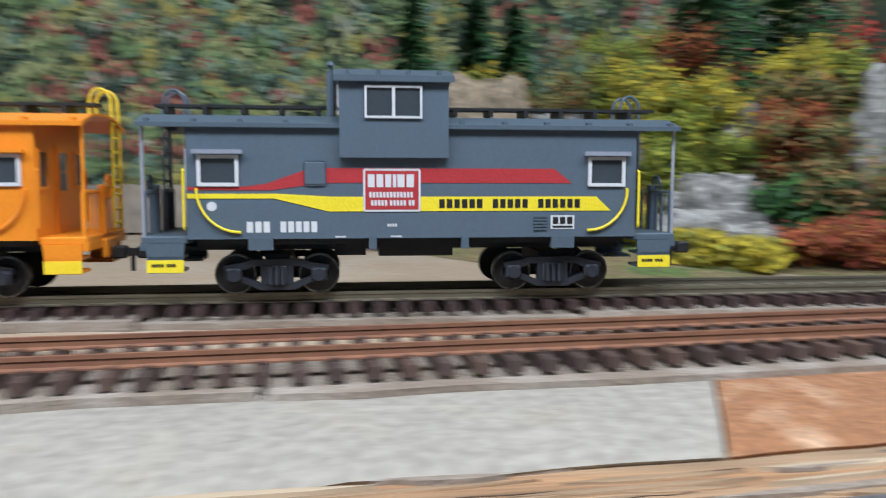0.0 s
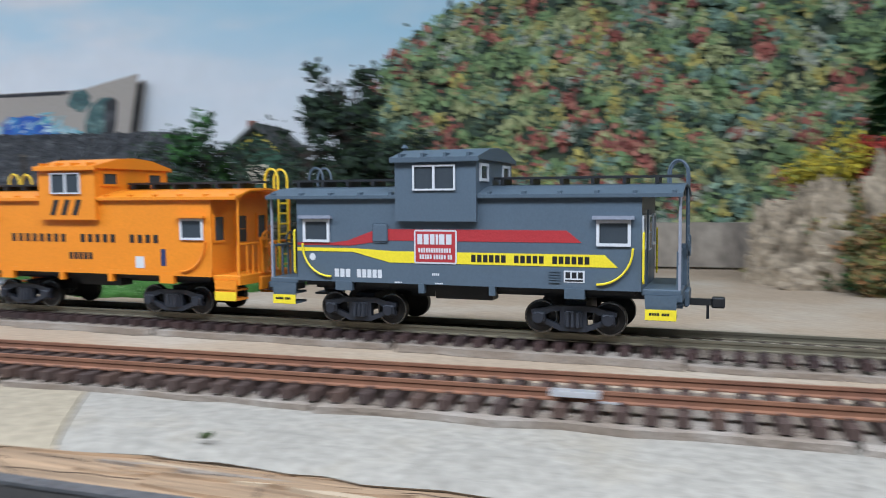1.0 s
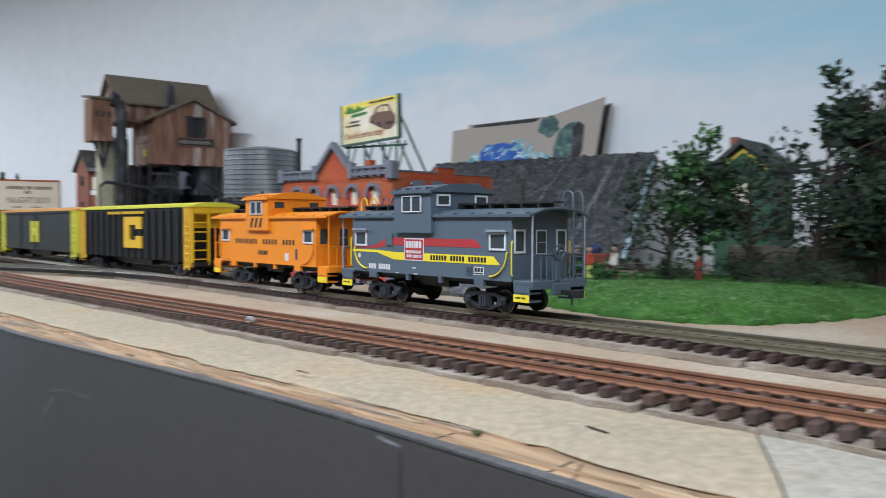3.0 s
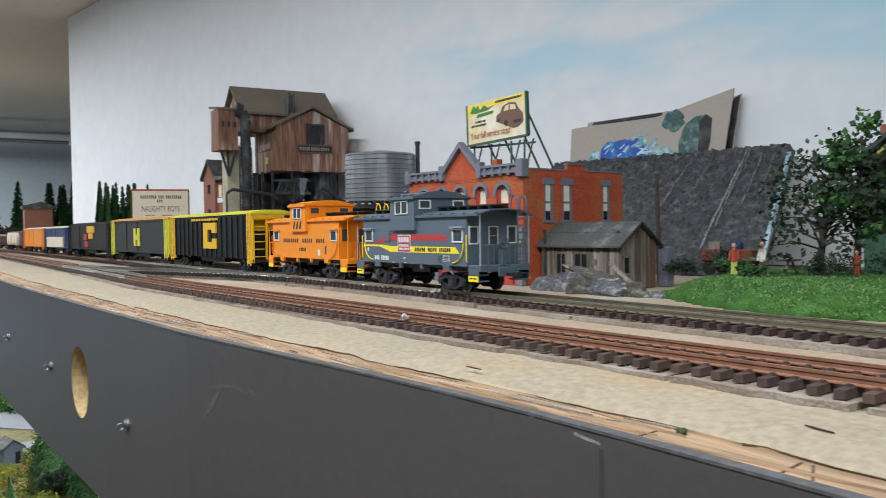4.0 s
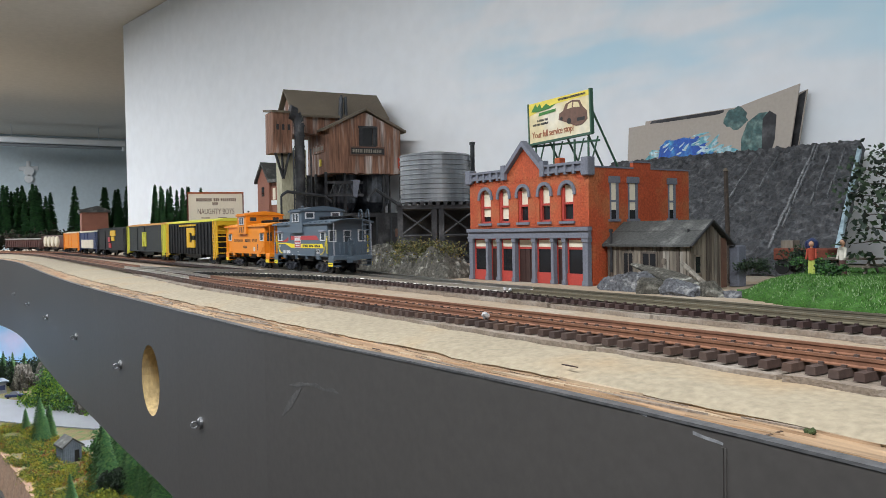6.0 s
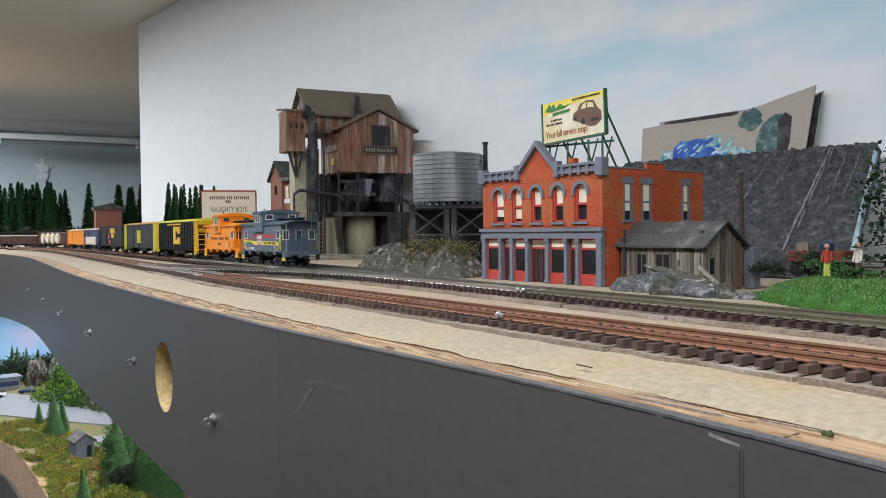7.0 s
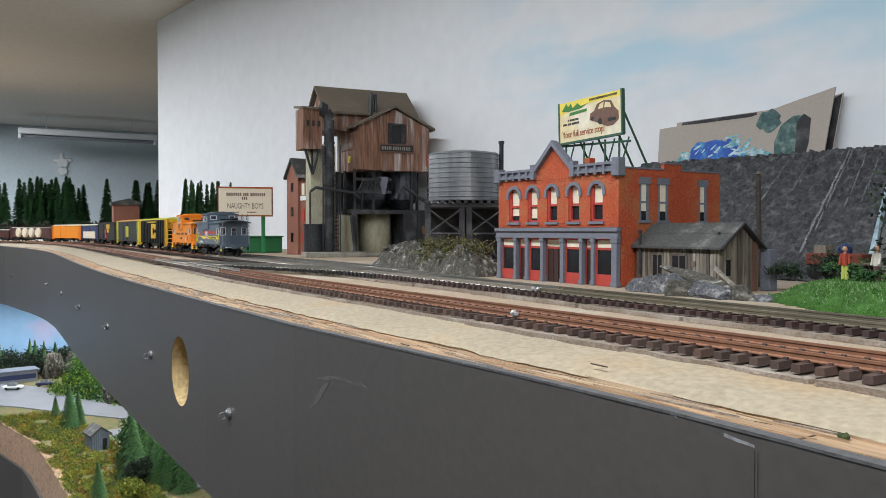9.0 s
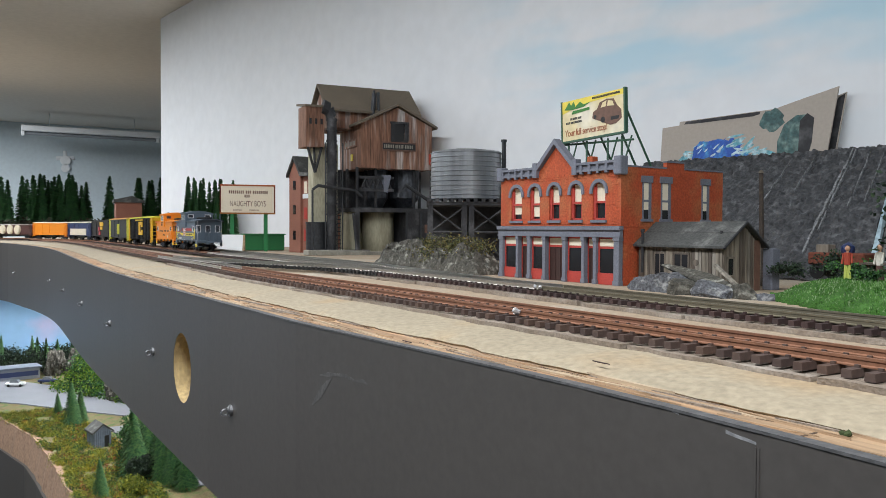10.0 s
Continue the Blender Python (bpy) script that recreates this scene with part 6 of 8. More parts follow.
    part("chute", B().prism([(96, 116), (112, 116), (104, 90), (96, 92)], "y", -14, -4), M["trim_grey"], t)
    # lower storey: concrete bay
    part("bay_wall", B().box(36, 222, 84, 90, 0, 62), M["bay_cream"], t)
    part("bay_pier", B().box(34, 44, -4, 90, 0, 62), M["bay_cream"], t)
    part("bay_pier", B().box(34, 44, -6, -4, 0, 62), M["near_black"], t)
    part("dark_wall", B().box(152, 224, -4, 60, 0, 62), M["near_black"], t)
    for x in (152, 186, 221):
        part("wall_post", B().box(x - 2, x + 2, -7, -4, 0, 62), M["dark_steel"], t)
    part("meter_box", B().box(196, 206, -7, -4, 32, 44), M["ink_brown"], t)
    part("silo_column", B().rod((108, 52, 0), (108, 52, 62), 34, 30), M["bay_cream"], t, "", True)
    part("loading_dock", B().box(-74, 60, -26, 10, 0, 7, None, 0.6), M["concrete"], t)
    part("dock_plank", B().box(-60, 130, -36, -27, 0, 5, None, 0.5), M["concrete"], t)
    # hoist tower with conveyor pipe, ladder and tank
    part("hoist_shaft", B().box(-48, 6, 24, 60, 0, 160), M["bay_cream"], t)
    pipe = B().path([(-14, 6, 4), (-14, 6, 196), (-20, 6, 208), (-34, 6, 212)], 10.5, 14)
    for k in range(13):
        pipe.rod((-14, 6, 12 + 15 * k), (-14, 6, 14 + 15 * k), 11.8, 14)
    part("conveyor_pipe", pipe, M["near_black"], t)
    for k in range(3):
        part("hoist_window", B().box(-63 + 12 * k, -58 + 12 * k, 4.4, 5, 186, 194), M["ink"], t)
    part("pipe_rail", B().rod((8, 0, 0), (8, 0, 160), 1.6, 6).rod((-30, -2, 0), (-30, -2, 160), 1.6, 6), M["dark_steel"], t)
    lad = B()
    for x in (-6, 2):
        lad.rod((x, -6, 0), (x, -6, 118), 0.9, 5)
    for i in range(20):
        lad.rod((-6, -6, 4 + i * 5.8), (2, -6, 4 + i * 5.8), 0.7, 5)
    part("ladder", lad, M["dark_steel"], t)
    part("brace", B().path([(-66, 10, 156), (-48, 14, 118), (-48, 20, 156)], 2.5, 6), M["near_black"], t)
    part("brace", B().path([(-34, 10, 156), (-48, 12, 118)], 2.5, 6), M["near_black"], t)
    part("stack", B().rod((88, 34, 196), (92, 34, 240), 5, 10).rod((92, 34, 240), (92, 34, 244), 3, 10), M["dark_steel"], t)
    part("stack", B().rod((104, 36, 196), (102, 36, 242), 3.6, 10), M["dark_steel"], t)
    part("pipe_line", B().path([(-62, -14, 0), (-62, -14, 92), (-50, -14, 98), (30, -14, 92), (46, -14, 84)], 2.2, 8), M["dark_steel"], t)
    part("stair", B().path([(34, -16, 8), (26, -16, 60)], 3, 6), M["near_black"], t)
    k = thing("sand_drum", "dark round steel drum beside the tower", "drum", at=mm_pose(-1106, 331, 6.5, rz))
    part("drum_body", B().rod((0, 0, 0), (0, 0, 38), 15.5, 26), M["dark_steel"], k)
    part("drum_lid", B().rod((0, 0, 38), (0, 0, 40), 16.3, 26), M["dark_steel"], k)
    k = thing("water_tank", "round galvanised water tank on dark steel trestle", "water tank", at=mm_pose(-806, 404, -0.4, 62))
    prof = [(41, 72)]
    for i in range(10):
        z = 72 + i * 5.4
        prof += [(41, z + 3.6), (41.9, z + 4.1), (41.9, z + 4.9), (41, z + 5.4)]
    prof += [(40, 127), (12, 131)]
    part("tank_shell", B().lathe(prof, 44), M["tank"], k)
    part("tank_deck", B().box(-46, 46, -44, 44, 64, 68), M["near_black"], k)
    for x in xs_of(-43, 43, 10):
        part("deck_joist", B().box(x - 2, x + 2, -47, 47, 68, 72), M["near_black"], k)
    for x in (-42, -4, 4, 42):
        for y in (-40, 38):
            part("trestle_leg", B().box(x - 3, x + 3, y - 3, y + 3, 0, 64), M["near_black"], k)
    for x0, x1 in ((-42, -4), (4, 42)):
        b = B()
        for z0, z1 in ((34, 62), (4, 32)):
            b.rod((x0, -41, z0), (x1, -41, z1), 1.4, 5).rod((x0, -41, z1), (x1, -41, z0), 1.4, 5).rod((x0, -41, z0), (x1, -41, z0), 1.6, 5)
        part("trestle_lattice", b, M["near_black"], k)
    part("trestle_panel", B().box(-44, 44, 34, 37, 0, 64), M["near_black"], k)
    part("standpipe", B().rod((43, -10, 60), (43, -10, 138), 2.6, 8).rod((43, -10, 138), (43, -10, 141), 3.4, 8), M["dark_steel"], k)
    k = thing("brick_mill", "narrow brown brick mill with a dark gable roof", "building", at=mm_pose(-1232, 332, -0.4, rz))
    part("wall", B().prism([(0, 0), (36, 0), (36, 122), (18, 146), (0, 122)], "y", 0, 60), M["brick_old"], k)
    part("wing", B().box(36, 72, 4, 60, 0, 118), M["brick_old"], k)
    part("roof", B().prism([(-4, 118), (18, 147), (18, 151), (-4, 122)], "y", -4, 64), M["felt"], k)
    part("roof", B().prism([(18, 147), (40, 118), (76, 118), (76, 122), (40, 124), (18, 151)], "y", -4, 64), M["felt"], k)
    for x in (42, 58):
        for z in (18, 52, 92):
            w = part("window", B().box(x, x + 8, 3, 4.2, z, z + 18), M["shade"] if z > 80 else M["shop_red"], k)
    for z in (20, 60, 98):
        part("window", B().box(14, 21, -0.9, 0.2, z, z + 14), M["shop_glass"], k)
    part("white_lintel", B().box(38, 72, 2.6, 4.2, 84, 91), M["lamp_white"], k)


def figure(x, y, z, key, legs, h=20.0, rz=0):
    t = tagged(new("figurine"), "", "figurine")
    b = B()
    k = h / 20
    b.rod((0, 0, 0), (0, 0, 9 * k), 2.3 * k, 8, 1.7 * k) if legs == "skirt" else b.rod((-1, 0, 0), (-0.8, 0, 9 * k), 1.0 * k, 7).rod((1, 0, 0), (0.8, 0, 9 * k), 1.0 * k, 7)
    n_leg = len(b.bm.faces)
    b.rod((0, 0, 9 * k), (0, 0, 16 * k), 1.7 * k, 9, 2.0 * k)
    b.rod((-2.2 * k, 0, 15.4 * k), (-2.8 * k, -0.8, 9.5 * k), 0.6 * k, 6).rod((2.2 * k, 0, 15.4 * k), (2.6 * k, -1.4 * k, 10 * k), 0.6 * k, 6)
    n_body = len(b.bm.faces)
    b.rod((0, 0, 16 * k), (0, 0, 17 * k), 0.7 * k, 7)
    b.blob((0, -0.1, 18.4 * k), 1.45 * k, 2, 0.03, 1.2)
    n_head = len(b.bm.faces)
    b.blob((0, 0.35, 18.9 * k), 1.45 * k, 2, 0.05, 1.0)
    kinds = [0] * n_leg + [1] * (n_body - n_leg) + [2] * (n_head - n_body)
    for i, f in enumerate(b.bm.faces):
        f.material_index = kinds[i] if i < len(kinds) else 3
    me = b.mesh("figurine", M[{"skirt": "car_brown", "lime": "lime"}.get(legs, legs)])
    for mkey in (key, "skin", "ink"):
        me.materials.append(M[mkey])
    t2 = new("figurine", me)
    bpy.data.objects.remove(t)
    t2.matrix_world = mm_pose(x, y, z, rz)
    what = {"fig_red": "painted miniature figurine in a red top on the grass", "fig_white": "painted miniature figurine in a cream top and brown skirt"}[key]
    return tagged(t2, what, "figurine", "figurines")


LAWN = [(-288, 292), (-280, 280), (-240, 261), (-200, 253), (-165, 255), (-140, 272), (-124, 310), (-116, 360), (-114, 420), (-130, 448), (-180, 450), (-300, 450), (-330, 430), (-306, 340)]


def rim_distance(x, y):
    best = 1e9
    for (x0, y0), (x1, y1) in zip(LAWN, LAWN[1:] + LAWN[:1]):
        dx, dy = x1 - x0, y1 - y0
        k = min(1.0, max(0.0, ((x - x0) * dx + (y - y0) * dy) / (dx * dx + dy * dy)))
        best = min(best, math.hypot(x - x0 - k * dx, y - y0 - k * dy))
    return best


def grass_top(x, y):
    u = min(1.0, max(0.0, (-118 - x) / 40.0)) * min(1.0, max(0.0, (y - 244 - 0.06 * (x + 200)) / 30.0))
    e = min(1.0, (rim_distance(x, y) + 1.5) / 20.0)
    return 0.6 + 9.0 * u ** 0.7 * math.sin(e * 1.5708) + (0.4 + e) * noise.noise(Vector((x * 0.04, y * 0.04, 0)))


def lawn():
    random.seed(31)
    poly = LAWN
    def inside(x, y):
        c = False
        for (x0, y0), (x1, y1) in zip(poly, poly[1:] + poly[:1]):
            if (y0 > y) != (y1 > y) and x < (x1 - x0) * (y - y0) / (y1 - y0) + x0:
                c = not c
        return c
    b = B()
    st = 4.0
    ids = {}
    def vert(i, j):
        if (i, j) not in ids:
            x, y = -334 + i * st, 248 + j * st
            ids[i, j] = b.bm.verts.new((x + random.uniform(-1, 1), y + random.uniform(-1, 1), grass_top(x, y) + random.uniform(-0.3, 0.3)))
        return ids[i, j]
    for i in range(56):
        for j in range(52):
            x, y = -334 + (i + 0.5) * st, 248 + (j + 0.5) * st
            if inside(x, y):
                b.bm.faces.new((vert(i, j), vert(i + 1, j), vert(i + 1, j + 1), vert(i, j + 1)))
    edge = [e for e in b.bm.edges if len(e.link_faces) == 1]
    r = bmesh.ops.extrude_edge_only(b.bm, edges=edge)
    for v in r["geom"]:
        if isinstance(v, bmesh.types.BMVert):
            v.co.z = -0.6
    tagged(part("grass_mat", b, M["grass"], None, "", True), "bright green static-grass mat on the deck", "grass", "", "structure")
    b = B()
    n = 0
    while n < 20000:
        x, y = random.uniform(-330, -112), random.uniform(250, 450)
        if y > 330 and random.random() < 0.8:
            continue
        if not inside(x, y):
            continue
        z = grass_top(x, y)
        a = random.uniform(0, 6.28)
        h = random.uniform(0.5, 1.4)
        dx, dy = math.cos(a) * 0.3, math.sin(a) * 0.3
        lx, ly = random.uniform(-0.8, 0.8), random.uniform(-0.8, 0.8)
        b.bm.faces.new([b.bm.verts.new(p) for p in ((x - dx, y - dy, z - 0.3), (x + dx, y + dy, z - 0.3), (x + lx, y + ly, z + h))])
        n += 1
    tagged(part("grass_tufts", b, M["grass_blade"]), "short green static-grass fibres", "grass", "", "stuff")
    figure(-284, 345, 8.5, "fig_red", "lime", 20, 20)
    figure(-265, 345, 8.5, "fig_white", "skirt", 21, -10)
    figure(-228, 378, 9.0, "fig_red", "fig_red", 15, 5)
    # picnic table
    t = thing("picnic_table", "brown wooden picnic table on the grass", "table", at=mm_pose(-272, 366, 8.5, 10))
    for i in range(4):
        part("top_plank", B().box(-14, 14, -7 + i * 3.6, -3.8 + i * 3.6, 9, 10), M["weathered"], t)
    for y in (-12, 10):
        part("bench_plank", B().box(-14, 14, y, y + 3, 5, 6), M["weathered"], t)
    for x in (-10, 10):
        part("trestle", B().rod((x, -11, 0), (x, -2, 9), 0.8, 6).rod((x, 11, 0), (x, 2, 9), 0.8, 6).box(x - 0.6, x + 0.6, -12, 13, 4.2, 5), M["weathered"], t)
    # rusty cart
    t = thing("junk_cart", "small rusty red cart with odds and ends", "cart", at=mm_pose(-320, 392, 6, 8))
    part("cart_bed", B().box(-18, 18, -8, 8, 9, 17, None, 0.8), M["leaf_rust"], t)
    for x in (-11, 11):
        part("wheel", B().rod((x, -9.5, 5), (x, -8, 5), 5, 14), M["ink"], t)
        part("wheel", B().rod((x, 8, 5), (x, 9.5, 5), 5, 14), M["ink"], t)
    part("crate", B().box(-14, -6, -5, 4, 17, 22), M["weathered"], t)
    part("bundle", B().blob((4, 0, 19), 4.5, 2, 0.1), M["car_blue"], t)
    tree("leafy_tree", "dark open-branched model tree on the grass", -252, 380, 104, 46, "leaf_dark", z=6, clumps=32, per=36, leaf=1.9, bare=0.2)
    tree("leafy_tree", "bright green open-branched model tree on the grass", -236, 392, 104, 28, "leaf_green", z=6, clumps=26, per=56, leaf=2.3, bare=0.25)
    tree("leafy_tree", "dark thin model tree on the grass", -205, 396, 96, 36, "leaf_dark", z=6, clumps=24, per=30, leaf=1.8, bare=0.2)
    tree("leafy_tree", "dark open-branched model tree on the grass", -176, 410, 108, 42, "leaf_dark", z=6, clumps=28, per=32, leaf=1.9, bare=0.2)
    tree("tall_tree", "tall dark bushy model tree beside the hill", -150, 446, 150, 30, "leaf_dark", "tall trees", 4, clumps=70, per=60, leaf=2.6, bare=0.08)
    tree("tall_tree", "dark ragged model tree beside the hill", -128, 448, 104, 30, "leaf_dark", "tall trees", 4, clumps=44, per=50, leaf=2.6, bare=0.08)
    tree("tall_tree", "dark ragged model tree beside the hill", -168, 440, 84, 30, "leaf_dark", z=5, clumps=26, per=34, leaf=2.0, bare=0.2)
    for x, y, h, r, key in ((-312, 380, 26, 16, "leaf_dark"), (-296, 362, 12, 14, "leaf_green"), (-262, 330, 9, 8, "leaf_green"), (-328, 352, 9, 12, "leaf_dark"), (-240, 372, 16, 14, "leaf_dark"), (-190, 385, 16, 16, "leaf_dark"), (-160, 400, 16, 18, "leaf_dark"), (-215, 400, 20, 18, "leaf_dark")):
        tree("low_bush", "small dark leafy bush on the grass", x, y, h, r, key, z=grass_top(x, y) - 1, clumps=18, per=44, leaf=0.85, bare=0.05)
    # small house half hidden behind the trees
    t = thing("green_cottage", "dark green cottage with a grey roof behind trees", "house", at=mm_pose(-300, 520, 40, 8))
    part("wall", B().prism([(0, -40), (44, -40), (44, 44), (22, 62), (0, 44)], "y", 0, 50), M["green_steel"], t)
    part("roof", B().prism([(-5, 42), (22, 64), (49, 42), (49, 46), (22, 68), (-5, 46)], "y", -6, 54), M["felt"], t)
    part("gable_trim", B().prism([(4, 44), (22, 58), (40, 44), (40, 46), (22, 61), (4, 46)], "y", -1, 0), M["board_yellow"], t)
    part("window", B().box(14, 30, -0.8, 0, 18, 34), M["shade"], t)
    part("chimney", B().box(4, 10, 20, 26, 50, 72), M["brick_old"], t)


def slope_and_cards():
    random.seed(41)
    def plane(u, v):
        """Along the slope, 0 to 1 from its left end, and up it, 0 to 1."""
        top = Vector((-690 + 268 * u, 574 + 45.6 * u, 113))
        low = Vector((-690 + 345 * u, 420 + 34 * u, -0.5))
        return low + (top - low) * v
    b = B()
    nu, nv = 150, 76
    g = []
    for j in range(nv + 1):
        row = []
        for i in range(nu + 1):
            p = plane(i / nu, j / nv)
            w = Vector((i * 0.30, j * 0.34, 3.3))
            d = 3.0 * abs(noise.noise(w)) + 2.6 * noise.noise(w * 1.9) + 1.8 * noise.noise(w * 3.7)
            row.append(b.bm.verts.new(p + Vector((0, -0.65, 0.75)) * d))
        g.append(row)
    for j in range(nv):
        for i in range(nu):
            b.bm.faces.new((g[j][i], g[j][i + 1], g[j + 1][i + 1], g[j + 1][i]))
    r = bmesh.ops.extrude_face_region(b.bm, geom=list(b.bm.faces))
    for v in r["geom"]:
        if isinstance(v, bmesh.types.BMVert):
            v.co += Vector((0, 9, -8))
    t = thing("black_slope", "rough black sculpted slope leaning on the backdrop", "scenery slope")
    part("slope_shell", b, M["slab"], t)
    b = B()
    rows = [[b.bm.verts.new(plane(1.004 + du, v) + Vector((0, dy, dz))) for du, dy, dz in ((0, -2, 3), (0.008 + 0.004 * math.sin(v * 9), -2, 3), (0.008, 1, 0), (0, 1, 0))] for v in xs_of(0.12, 0.9, 18)]
    for r, q in zip(rows, rows[1:]):
        for i in range(4):
            b.bm.faces.new((r[i], r[(i + 1) % 4], q[(i + 1) % 4], q[i]))
    b.bm.faces.new(rows[0][::-1])
    b.bm.faces.new(rows[-1])
    part("foam_edge", b, M["slab_edge"], t, "pale blue cut foam edge")
    for u0, n, wd in ((0.86, 15, 0.0065), (0.87, 12, 0.004), (0.92, 9, 0.0025), (0.66, 8, 0.003), (0.74, 6, 0.002), (0.10, 4, 0.003), (0.96, 7, 0.002)):
        for k in range(n):
            v0 = (0.96 if n > 8 else 0.9) - k * 0.052
            if random.random() < 0.18 and n < 14:
                continue
            ww = wd * random.uniform(0.25, 0.7)
            uu = u0 - 0.02 * (k / 16) + random.uniform(-0.002, 0.002)
            up = Vector((0, -0.65, 0.75)) * 2.6
            st = B()
            rim = [plane(uu + ww * math.cos(a) * random.uniform(0.6, 1.2), v0 - 0.022 + 0.045 * math.sin(a) * random.uniform(0.8, 1.2)) for a in xs_of(0, 5.5, 7)]
            lo = [st.bm.verts.new(p + up * 0.2) for p in rim]
            hi = [st.bm.verts.new(p + up) for p in rim]
            for i in range(8):
                st.bm.faces.new((lo[i], lo[(i + 1) % 8], hi[(i + 1) % 8], hi[i]))
            st.bm.faces.new(hi)
            part("white_streak", st, M["streak"], t, "dry-brushed white streak")
    # curved card cut-outs leaning on the wall
    rz = math.degrees(math.atan(0.17))
    t = thing("card_cutout", "grey-beige curved card cut-out with blue paint daubs", "card cutout", at=mm_pose(-672, 578, 100, rz) @ pose(0, 0, 0, -5))
    L = 196.0
    top = [(0, 52)] + [(x, 52 + 1.5 * math.sin(x * 0.05) + 22 * (max(0, x - 60) / 136) ** 2.0) for x in xs_of(30, L, 16)]
    part("card_sheet", B().prism([(0, 0)] + top + [(L - 9, 0)], "y", 0, 1.6), M["card"], t)
    def daub(name, pts, key, d=0.25):
        part(name, B().prism(pts, "y", -d, 0.02), M[key], t)
    def blobby(cx, cz, rx, rz2, n=18, j=0.18):
        return [(cx + rx * (1 + random.uniform(-j, j)) * math.cos(a), cz + rz2 * (1 + random.uniform(-j, j)) * math.sin(a)) for a in [6.2832 * i / n for i in range(n)]]
    def strokes(name, n, key, zone, size, depth):
        """Short overlapping brush strokes within a zone (x0, x1, z of its top at both ends, foot)."""
        x0, x1, za, zb, foot = zone
        for k in range(n):
            x = random.uniform(x0, x1)
            top = za + (zb - za) * (x - x0) / (x1 - x0)
            z = random.uniform(foot, top)
            a = random.uniform(-0.3, 0.9)
            ln, w = size * random.uniform(0.5, 1.3), size * random.uniform(0.12, 0.3)
            pts = [(x + math.cos(a) * u * ln - math.sin(a) * v * w, z + math.sin(a) * u * ln + math.cos(a) * v * w) for u, v in ((-1, -0.2), (-0.4, -1), (0.5, -0.8), (1.1, 0.1), (0.6, 0.7), (0, 0.9), (-0.7, 0.8))]
            daub(name, pts, key, depth + 0.004 * k)
    strokes("aqua_daub", 16, "paint_aqua", (28, 50, 20, 30, 10), 6, 0.06)
    daub("blue_daub", [(40, 8), (43, 26), (50, 33), (60, 32), (72, 34), (84, 31), (88, 36), (94, 26), (106, 18), (112, 8)], "paint_blue", 0.2)
    strokes("blue_daub", 26, "paint_blue", (42, 92, 32, 30, 8), 9, 0.21)
    strokes("aqua_daub", 26, "paint_aqua", (84, 130, 40, 16, 10), 8, 0.26)
    strokes("foam_daub", 14, "paint_foam", (44, 120, 33, 26, 16), 5, 0.38)
    daub("teal_daub", blobby(131, 48, 13, 11), "paint_teal", 0.2)
    daub("teal_daub", [(138, 10), (138, 26), (144, 42), (156, 50), (168, 50), (172, 42), (171, 24), (168, 10)], "paint_teal", 0.2)
    daub("dark_daub", [(160, 10), (160, 44), (167, 51), (174, 46), (173, 22), (170, 10)], "near_black", 0.3)
    t = thing("card_cutout", "second card cut-out with near-black strips along its edge", "card cutout", at=mm_pose(-660, 588, 100, rz) @ pose(0, 0, 0, -4))
    part("card_sheet", B().prism([(0, 0), (4, 58), (120, 60), (170, 63), (187, 68), (178, 0)], "y", 0, 1.6), M["card"], t)
    part("dark_edge", B().prism([(166, 0), (177, 62), (186, 67), (177, 0)], "y", -0.2, 0.02), M["near_black"], t)
    part("dark_edge", B().prism([(10, 54), (12, 57.5), (100, 59), (100, 55)], "y", -0.2, 0.02), M["near_black"], t)


def hill_front(x):
    return 478 + 0.11 * x


